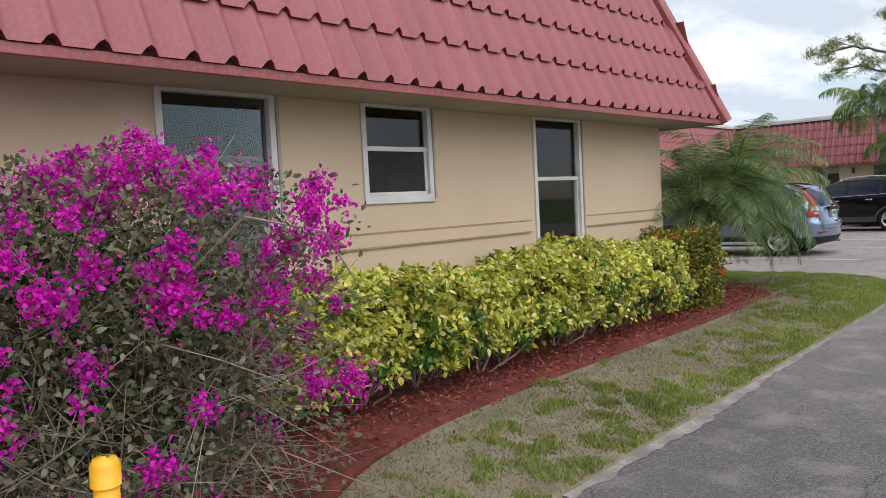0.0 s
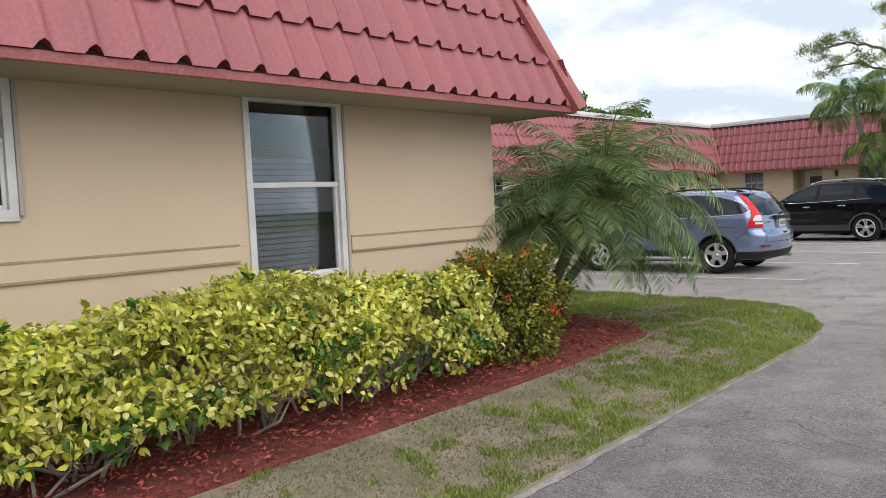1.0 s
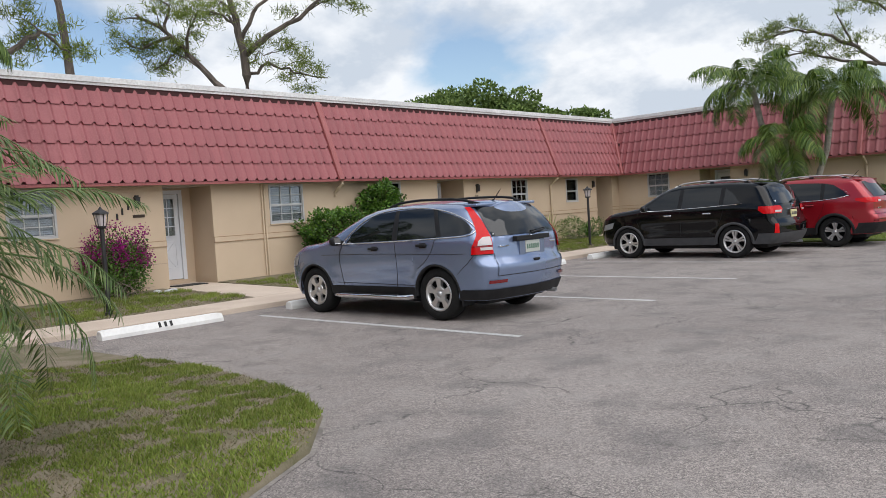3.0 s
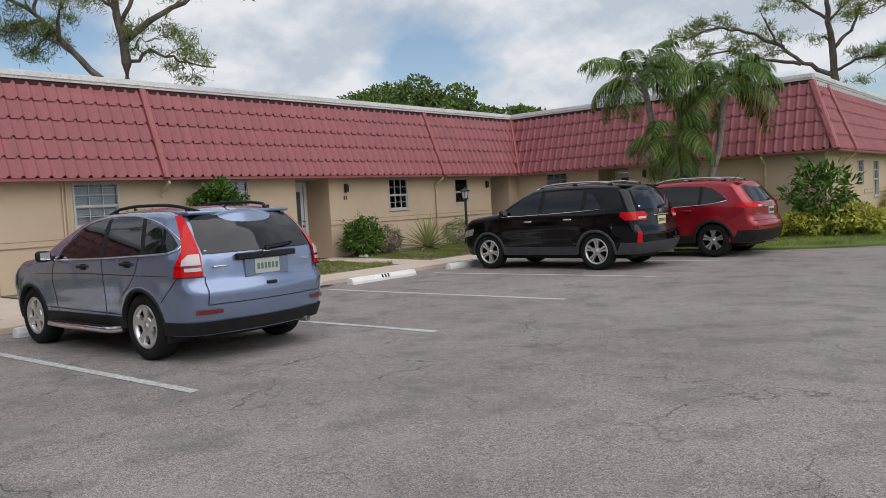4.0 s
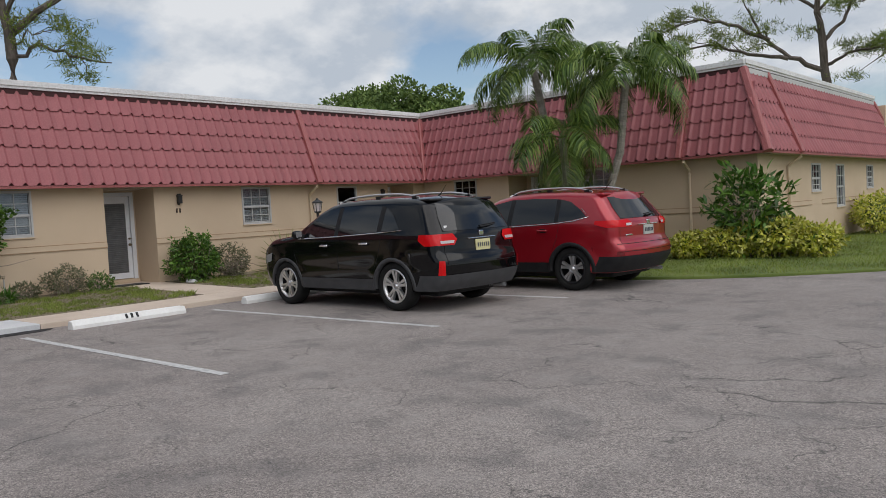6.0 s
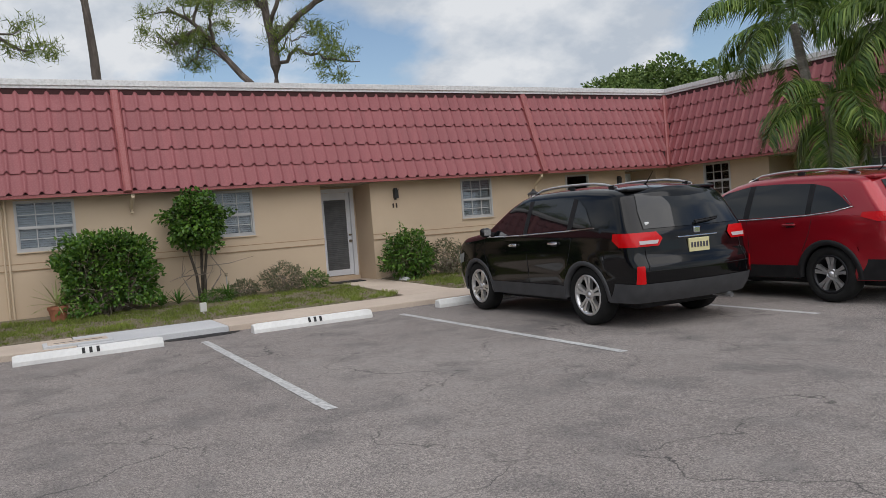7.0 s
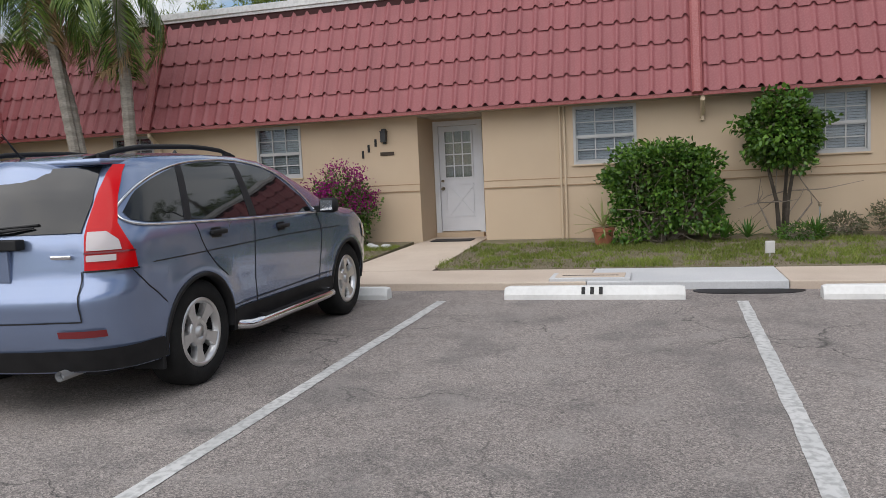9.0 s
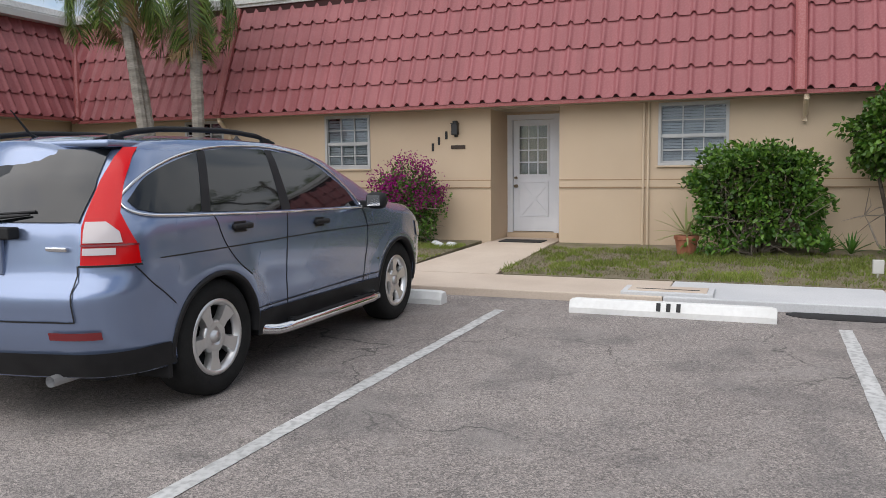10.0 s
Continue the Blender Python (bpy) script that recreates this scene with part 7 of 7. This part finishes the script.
rosette("agave", pose(-12.5, 34.75, 0.13), 70, 1.0, 0.075, M_STRIPE, "large striped agave rosette in the bed", 60, (0.05, 1.45))
rosette("agave", pose(-12.5, 37.1, 0.13), 34, 0.6, 0.05, M_LEAF_GREEN, "small dark green sword-leaved plant", 61, (0.2, 1.4))
rosette("potted_plant", pose(-12.35, 25.5, 0.36), 22, 0.50, 0.03, M_STRIPE, "spiky plant in a terracotta pot", 62, (-0.2, 1.3))
bm = bmesh.new()
tube(bm, [(0, 0, 0), (0, 0, 0.22), (0, 0, 0.222), (0, 0, 0.27)], [0.11, 0.15, 0.165, 0.165], 20)
tagged(new("plant_pot", mesh_of(bm, "plant_pot", M_CLAY)), "round terracotta pot on the soil", "pot").matrix_basis = pose(-12.35, 25.5, 0.13)
for y in (27.2, 27.5, 28.4):
    rosette("bromeliad", pose(-12.55, y, 0.13), 18, 0.34, 0.035, M_LEAF_GREEN, "small sword-leaved ground plant", 63 + int(y), (0.3, 1.35))


# pines and trees beyond the roofs
def shaped_pine(m, across, limbs, label, seed, r0=0.22, clump=(0.72, 0.28), density=230):
    """A pine from trunk and limbs drawn in an upright plane along across: each limb is (radius, [(r, z), ...], clumps along its outer half)."""
    rng = np.random.default_rng(seed)
    t = thing("pine_tree", m, label, "tree")
    a = unit(np.array([across[0], across[1], 0.0]))
    d = np.array([-a[1], a[0], 0.0])
    centres = []
    for k, (r, line, nc) in enumerate(limbs):
        off = 0.0 if k == 0 else rng.uniform(-1.3, 1.3)
        pts = []
        for j, (u, z) in enumerate(line):
            f = j / (len(line) - 1)
            pts.append(a * u + d * off * f + np.array([0, 0, z]))
        fine = []
        for p, q in zip(pts, pts[1:]):
            for j in range(4):
                fine.append(p + (q - p) * j / 4 + rng.normal(size=3) * 0.05 * (1 if nc else 0.4))
        fine.append(pts[-1])
        bm = bmesh.new()
        n = len(fine) - 1
        tube(bm, fine, [r * (1 - 0.72 * i / n) for i in range(n + 1)], 8 if k == 0 else 6, caps=False)
        limb = part("trunk" if k == 0 else "limb", bm, M_PINEBARK, t)
        for c_ in range(nc):
            i = int(n * (0.45 + 0.55 * (c_ + 1) / nc))
            q = fine[i] + rng.normal(size=3) * np.array([0.55, 0.55, 0.32])
            q[2] += 0.12
            b2 = bmesh.new()
            tube(b2, [fine[max(0, i - 1)], (fine[i] + q) / 2 + rng.normal(size=3) * 0.1, q], [r * 0.3, r * 0.2, r * 0.06], 5, caps=False)
            part("twig", b2, M_PINEBARK, limb)
            centres.append(q)
    C = np.array(centres)
    sub = np.repeat(C, 7, axis=0) + rng.normal(size=(len(C) * 7, 3)) * np.array([clump[0] * 0.5, clump[0] * 0.5, clump[1] * 0.55])
    c = np.repeat(sub, density // 7, axis=0)
    c = c + rng.normal(size=c.shape) * np.array([0.16, 0.16, 0.11])
    ax = unit(rng.normal(size=c.shape) + np.array([0, 0, 0.6]))
    s = unit(np.cross(ax, rng.normal(size=c.shape)))
    L = rng.uniform(0.2, 0.42, len(c))[:, None]
    v = np.stack([c - s * 0.017, c + s * 0.017, c + ax * L], 1)
    stuff("needles", quick_mesh("needles", v, [(0, 1, 2)], M_NEEDLE), t, "open tufts of green needles")
    return t


ACROSS = (0.75, 0.66)
shaped_pine(pose(-28.6, 34.8, 0), ACROSS, [
    (0.30, [(0, 0), (0.05, 5), (0.0, 9.0), (-0.3, 11.0), (-0.9, 13.2)], 4),
    (0.15, [(0.0, 8.9), (1.2, 9.7), (2.6, 10.3), (3.9, 11.3), (5.0, 11.0)], 6),
    (0.09, [(0.0, 7.9), (1.0, 8.5), (2.2, 8.0), (3.7, 7.7)], 6),
    (0.10, [(0.0, 9.6), (0.9, 11.0), (2.2, 12.0), (3.4, 12.4)], 5),
    (0.08, [(0.0, 10.2), (-1.2, 11.0), (-2.3, 11.3)], 4),
    (0.05, [(0.05, 8.3), (0.7, 9.0), (1.6, 8.9)], 3)], "tall slash pine with a flat open crown", 3)
shaped_pine(pose(-28.3, 34.3, 0), ACROSS, [
    (0.20, [(-0.1, 0), (-0.1, 4.5), (-0.7, 7.3), (-2.2, 9.0), (-3.1, 10.0), (-4.4, 10.9)], 5),
    (0.09, [(-2.2, 9.0), (-2.0, 9.8), (-1.3, 10.4)], 4),
    (0.10, [(-2.9, 9.8), (-4.2, 9.4), (-5.3, 9.9)], 6),
    (0.08, [(-3.2, 10.1), (-3.0, 11.2), (-3.9, 12.0)], 4),
    (0.06, [(-2.6, 9.4), (-3.2, 8.7), (-3.9, 8.4)], 3)], "leaning slash pine with a sparse crown", 14)
shaped_pine(pose(-32.1, 28.4, 0), ACROSS, [
    (0.27, [(0.3, 0), (0.1, 6), (-0.1, 12), (-0.3, 17)], 2), (0.1, [(-0.2, 14.5), (1.4, 15.4), (2.6, 15.6)], 5), (0.1, [(-0.2, 14.0), (-1.6, 15.0), (-2.8, 15.0)], 5)], "tall bare pine trunk with a high crown", 6)
shaped_pine(pose(-25.5, 22.9, 0), (0.2, 0.98), [
    (0.26, [(0, 0), (0.05, 4), (0.0, 6.5), (-0.2, 8.0), (-0.1, 10.5)], 4),
    (0.14, [(0.0, 6.9), (1.0, 7.4), (2.0, 8.2), (2.6, 7.6)], 7),
    (0.13, [(0.0, 6.2), (-1.4, 6.0), (-3.0, 6.5), (-4.6, 6.2)], 9),
    (0.11, [(-0.1, 7.6), (-1.6, 8.6), (-3.4, 8.4), (-5.0, 8.9)], 8),
    (0.09, [(-0.1, 8.2), (1.0, 9.2), (2.0, 9.6)], 5),
    (0.08, [(-0.1, 8.6), (-1.2, 9.8), (-2.4, 10.2)], 5)], "spreading slash pine with open tufts", 7)
shaped_pine(pose(-24.5, 15.6, 0), (0.1, 1.0), [
    (0.24, [(0, 0), (0.1, 4), (0.0, 6.8), (0.1, 9.5)], 5), (0.12, [(0.0, 6.0), (1.4, 6.6), (3.2, 6.5)], 8), (0.12, [(0.0, 6.3), (-1.6, 6.8), (-3.2, 6.6)], 8), (0.1, [(0.0, 7.2), (1.6, 8.2), (2.8, 8.4)], 6)], "spreading slash pine with open tufts", 17)
shaped_pine(pose(-9.2, 68.0, 0), (0.95, 0.3), [
    (0.30, [(0.3, 0), (0.2, 6), (0.0, 9.5), (-0.3, 12), (0.2, 15)], 4),
    (0.16, [(0.1, 7.6), (-1.6, 8.6), (-3.0, 10.0), (-3.6, 11.5)], 6),
    (0.12, [(-1.6, 8.6), (-3.6, 8.9), (-5.6, 9.8), (-7.6, 9.6)], 9),
    (0.12, [(-2.6, 9.6), (-4.6, 10.8), (-6.4, 11.2), (-8.4, 10.6)], 10),
    (0.10, [(0.1, 7.9), (1.2, 8.4), (2.4, 8.6), (3.2, 8.3)], 8),
    (0.12, [(0.0, 9.2), (1.0, 10.2), (1.6, 11.6), (2.6, 12.4)], 6),
    (0.10, [(-0.2, 11.0), (-2.0, 12.4), (-4.0, 12.9)], 8)], "tall slash pine with twisted limbs", 8)
shaped_pine(pose(-4.5, 66.7, 0), (0.98, 0.2), [
    (0.24, [(0, 0), (0.05, 6), (0.0, 11), (0.1, 16)], 5), (0.08, [(0.0, 8.0), (-1.2, 8.2), (-2.0, 7.6)], 5), (0.08, [(0.0, 9.2), (1.2, 9.4), (2.0, 9.0)], 5), (0.08, [(0.0, 10.5), (-1.4, 11.0), (-2.4, 10.4)], 6), (0.08, [(0.0, 11.8), (1.6, 12.2), (2.6, 11.8)], 6), (0.07, [(0.0, 13.0), (-1.3, 13.6), (-2.2, 13.2)], 5)], "slender pine with drooping tufts", 9)
shaped_pine(pose(-3.7, 67.2, 0), (0.98, 0.2), [
    (0.22, [(0.1, 0), (-0.05, 6), (0.1, 11), (0.3, 16)], 4), (0.08, [(0.1, 9.8), (1.6, 10.3), (2.8, 10.0)], 6), (0.08, [(0.1, 11.5), (1.6, 12.4), (3.0, 12.2)], 6), (0.07, [(0.2, 13.5), (-1.0, 14.2)], 4)], "slender pine standing close to another", 19)


def leafy_tree(m, half, height, n, leaf, label, seed):
    rng = np.random.default_rng(seed)
    t = thing("broadleaf_tree", m, label, "tree")
    bm = bmesh.new()
    tube(bm, [(0, 0, 0), (0.1, 0, height * 0.4), (0, 0.1, height * 0.75)], [0.4, 0.3, 0.15], 8)
    for k in range(6):
        a = k * 1.05
        tube(bm, [(0, 0, height * 0.5), (math.cos(a) * half[0] * 0.4, math.sin(a) * half[1] * 0.4, height * 0.75), (math.cos(a) * half[0] * 0.75, math.sin(a) * half[1] * 0.75, height * 0.88)], [0.16, 0.1, 0.04], 6)
    part("trunk", bm, M_BARK, t)
    pts, dirs = [], []
    for k in range(16):
        c0 = np.array([rng.uniform(-0.75, 0.75) * half[0], rng.uniform(-0.75, 0.75) * half[1], height + rng.uniform(-0.7, 0.35) * half[2]])
        sz = rng.uniform(0.35, 0.55)
        p, d = in_blob(rng, n // 16, [h * sz for h in half], 0.6, 0.2, k + seed)
        p[:, 2] -= half[2] * sz
        pts.append(p + c0), dirs.append(d)
    p, d = np.concatenate(pts), np.concatenate(dirs)
    stuff("crown", leaf_mesh("crown", rng, p, d + rng.normal(size=p.shape) * 0.7, leaf, leaf * 0.6, M_FARLEAF), t, "dense green crown with uneven outline")
    return t


leafy_tree(pose(-56.0, 79.5, 0), (5.2, 5.2, 3.4), 12.6, 14000, 0.42, "broad round-topped tree beyond the roofs", 71)
leafy_tree(pose(-50.5, 84.0, 0), (4.0, 4.0, 2.2), 12.0, 9000, 0.42, "broad tree beyond the roofs", 72)
leafy_tree(pose(-44.0, 88.0, 0), (2.2, 2.2, 1.6), 10.2, 4000, 0.40, "lower tree beyond the roofs", 73)
for k in range(9):
    leafy_tree(pose(-38 + 9.5 * k, 118 + 7 * math.sin(k * 2.1), 0), (6.5, 4.5, 2.6), 4.6 + 1.2 * math.sin(k * 1.7), 3000, 0.7, "distant green trees along the horizon", 80 + k)


# grass, mulch chips
def inside(poly, x, y):
    r = np.zeros(len(x), bool)
    px, py = np.array([p[0] for p in poly]), np.array([p[1] for p in poly])
    j = len(poly) - 1
    for i in range(len(poly)):
        hit = ((py[i] > y) != (py[j] > y)) & (x < (px[j] - px[i]) * (y - py[i]) / (py[j] - py[i] + 1e-12) + px[i])
        r ^= hit
        j = i
    return r


def grass_area(name, poly, box4, n, zfun, height, seed, label, bare=0.0, avoid=None, straw=0.25):
    rng = np.random.default_rng(seed)
    x, y = rng.uniform(box4[0], box4[1], n), rng.uniform(box4[2], box4[3], n)
    ok = inside(poly, x, y)
    if avoid is not None:
        jx, jy = rng.normal(size=n) * 0.05, rng.normal(size=n) * 0.05
        wob = np.array([0.16 * noise.noise(Vector((a * 1.7, b_ * 1.7, 2.0))) for a, b_ in zip(x, y)])
        ok &= ~inside(avoid, x + jx + wob, y + jy)
    x, y = x[ok], y[ok]
    patch_ = np.array([0.6 * noise.noise(Vector((a * 1.3, b_ * 1.3, seed))) + 0.8 * noise.noise(Vector((a * 5.0, b_ * 5.0, seed))) for a, b_ in zip(x, y)])
    z = zfun(x, y)
    P = np.stack([x, y, z], 1)
    dry = patch_ < (bare(x, y) if callable(bare) else bare) + rng.normal(size=len(x)) * 0.06
    t = thing(name, IDENT, label, "grass", kind="stuff")
    g = P[~dry]
    stuff("green_blades", blade_mesh("green_blades", rng, g, height * np.clip(0.75 + 1.1 * patch_[~dry], 0.5, 1.7), 0.012, M_GRASS, 1.2), t)
    s = P[dry]
    s = s[rng.random(len(s)) < 0.5]
    if len(s):
        stuff("dry_blades", blade_mesh("dry_blades", rng, s, height * 0.55, 0.008, M_STRAW, 2.2), t)
    return t


LAWN_POLY = LAWN_EDGE + [(-9.02, -40)]
grass_area("grass", LAWN_POLY, (-6.5, -1.2, 5.5, 18.4), 380000, lawn_height, 0.034, 1, "patchy green and straw-coloured grass", lambda x, y: -0.12 + 0.50 * np.clip((-1.65 - x) / 0.7, 0, 1) - 0.50 * np.clip((y - 12.3) / 2.2, 0, 1), MULCH)
for k, (y0, y1) in enumerate(LAWN_STRIPS):
    grass_area("grass", [(-10.16, y0 + 0.05), (-10.16, y1 - 0.2), (-10.4, y1 + 0.02), (-12.75, y1), (-12.75, y0), (-10.4, y0 - 0.02)], (-12.8, -10.1, max(y0, 16), y1 + 0.1), 46000, lambda x, y: 0.09 + (-10.14 - x) * 0.0225, 0.055, 2 + k, "clipped green lawn grass", 0.02)
grass_area("grass", NORTH_EDGE + [(8, 60), (-9.02, 60)], (-9, 6, 35.4, 50), 110000, lambda x, y: 0.045 + 0 * x, 0.07, 9, "green lawn grass at the kerb", -0.5)
rng = np.random.default_rng(77)
n = 34000
cx, cy = rng.uniform(-6.2, -1.7, n), rng.uniform(5.0, 15.9, n)
ok = inside(MULCH, cx, cy)
cx, cy = cx[ok], cy[ok]
stray = rng.random(len(cx)) < 0.45
cx, cy = cx + stray * rng.normal(size=len(cx)) * 0.11, cy + stray * rng.normal(size=len(cy)) * 0.08
P = np.stack([cx, cy, lawn_height(cx, cy) + rng.uniform(0.02, 0.06, len(cx))], 1)
A = unit(rng.normal(size=P.shape) * np.array([1, 1, 0.35]))
stuff_chips = thing("mulch_chips", IDENT, "loose shredded red wood chips", "mulch", kind="stuff")
stuff("chips", leaf_mesh("chips", rng, P, A, 0.045, 0.013, M_CHIP, 0.1, 0.1), stuff_chips)


# ---- small things ----
def lamp_post(m, h, label):
    t = thing("lamp_post", m, label, "lamp post", "garden lamp posts")
    bm = bmesh.new()
    tube(bm, [(0, 0, -0.05), (0, 0, 0.05), (0, 0, 0.06), (0, 0, h - 0.32)], [0.06, 0.055, 0.038, 0.034], 14)
    part("pole", bm, M_BLACK, t)
    bm = bmesh.new()
    tube(bm, [(0, 0, h - 0.32), (0, 0, h - 0.29), (0, 0, h - 0.27)], [0.03, 0.085, 0.085], 6)
    for k in range(6):
        a = 2 * math.pi * k / 6
        tube(bm, [(0.075 * math.cos(a), 0.075 * math.sin(a), h - 0.27), (0.105 * math.cos(a), 0.105 * math.sin(a), h - 0.08)], 0.007, 4)
    tube(bm, [(0, 0, h - 0.085), (0, 0, h - 0.06), (0, 0, h - 0.01), (0, 0, h + 0.03)], [0.135, 0.13, 0.04, 0.012], 6)
    lan = part("lantern", bm, M_BLACK, t, "black six-sided lantern")
    bm = bmesh.new()
    tube(bm, [(0, 0, h - 0.268), (0, 0, h - 0.088)], [0.07, 0.098], 6)
    part("lantern_glass", bm, M_LAMP_CLEAR, lan, "pale frosted glass")


lamp_post(pose(-10.40, 19.72, 0.10), 1.68, "black metal lamp post on the lawn strip")
lamp_post(pose(-10.7, 34.3, 0.10), 1.72, "black metal lamp post beside the agave")

post = thing("marker_post", pose(-1.50, 5.32, 0.02), "round yellow plastic marker post at the drive edge", "bollard")
bm = bmesh.new()
tube(bm, [(0, 0, -0.02), (0, 0, 0.72)], 0.040, 20)
bmesh.ops.recalc_face_normals(bm, faces=bm.faces)
part("post", bm, M_YELLOW, post, smooth=True)
bm = bmesh.new()
tube(bm, [(0, 0, 0.66), (0, 0, 0.725), (0, 0, 0.748), (0, 0, 0.757)], [0.047, 0.047, 0.036, 0.012], 20)
part("cap", bm, M_YELLOW, post, "rounded yellow cap", smooth=True)

for y in (22.45, 30.82):
    tagged(new("door_mat", mesh_of(boxes((-13.75, -13.35, y + 0.08, y + 0.78, 0.155, 0.172), bevel=0.004), "door_mat", M_MAT)), "dark fibre mat before the door", "door mat")

sign = thing("marker_sign", pose(-10.9, 27.6, 0.1), "small white plastic marker on the lawn", "marker")
part("stake", boxes((-0.01, 0.01, -0.01, 0.01, 0.0, 0.08)), M_WHITE, sign)
part("face", boxes((-0.03, 0.03, -0.055, 0.055, 0.05, 0.20), bevel=0.008), M_WHITE, sign)

tap = thing("garden_tap", pose(-13.15, 28.55, 0.13), "thin standpipe with a tap near the wall", "tap")
bm = bmesh.new()
tube(bm, [(0, 0, 0), (0, 0, 0.48)], 0.012, 8)
part("pipe", bm, M_GREYMETAL, tap)
part("valve", boxes((-0.05, 0.03, -0.018, 0.018, 0.44, 0.48), (-0.02, 0.02, -0.03, 0.03, 0.49, 0.505), bevel=0.005), M_BRASS, tap)

# pale concrete step behind the second wheel stop
cover = thing("utility_cover", pose(-9.28, 25.58, 0.085), "low pale concrete utility box with a slot in its lid", "utility cover")
part("frame", boxes((-0.22, 0.22, -0.43, 0.43, -0.01, 0.035), bevel=0.01), M_CONCRETE_GREY, cover)
part("lid", boxes((-0.16, 0.16, -0.37, 0.37, 0.03, 0.042), bevel=0.004), M_CONCRETE, cover)
part("slot", boxes((0.03, 0.06, -0.30, 0.30, 0.040, 0.0445)), M_INK, cover)
# dark patch at the kerb
tagged(new("kerb_dark_patch", mesh_of(prism(smooth_outline([(-8.75, 26.75), (-8.72, 27.3), (-8.8, 27.6), (-9.0, 27.62), (-9.01, 26.7)], 4), 0.001, 0.005), "kerb_dark_patch", M_TRIM)), "dark patch on the asphalt at the kerb", "asphalt patch", kind="structure")

# small stones by the doors
rng = random.Random(3)
for x, y in ((-12.6, 22.02), (-12.5, 21.85), (-12.7, 21.72), (-12.55, 31.95 + 0.15), (-12.4, 32.1)):
    bm = bmesh.new()
    bmesh.ops.create_icosphere(bm, subdivisions=2, radius=0.085)
    for v in bm.verts:
        v.co *= 1 + 0.35 * noise.noise(v.co * 9 + Vector((x, y, 0)))
        v.co.z *= 0.65
    o = tagged(new("garden_stone", mesh_of(bm, "garden_stone", M_CONCRETE_GREY)), "pale rounded stone at the bed edge", "stone", "garden stones")
    o.matrix_basis = pose(x, y, 0.16, 0, 0, rng.uniform(0, 360))

# low building beyond the north wing
FAR_WINS = (1.2, 3.6, 6.2, 8.8, 12.0)
far = thing("apartment_building", pose(-6.4, 74.5, 0), "distant beige wing with a red mansard roof", "building", "apartment wings")
part("wall", wall_mesh(30.0, EZ, 0.15, [(a, a + 1.7, 0.9, 2.1) for a in FAR_WINS], 0.0), M_STUCCO, far)
for a in FAR_WINS:
    sash_window(far, IDENT, a, a + 1.7, 0.9, 2.1, "house")
mansard(far, 30.0, IDENT, None, 0, 0, [6.0, 14.0])
part("flat_roof", boxes((0, 30.0, SET_IN - 0.3, 9.0, TOP_Z - 0.1, TOP_Z + 0.02)), M_FLATROOF, far)
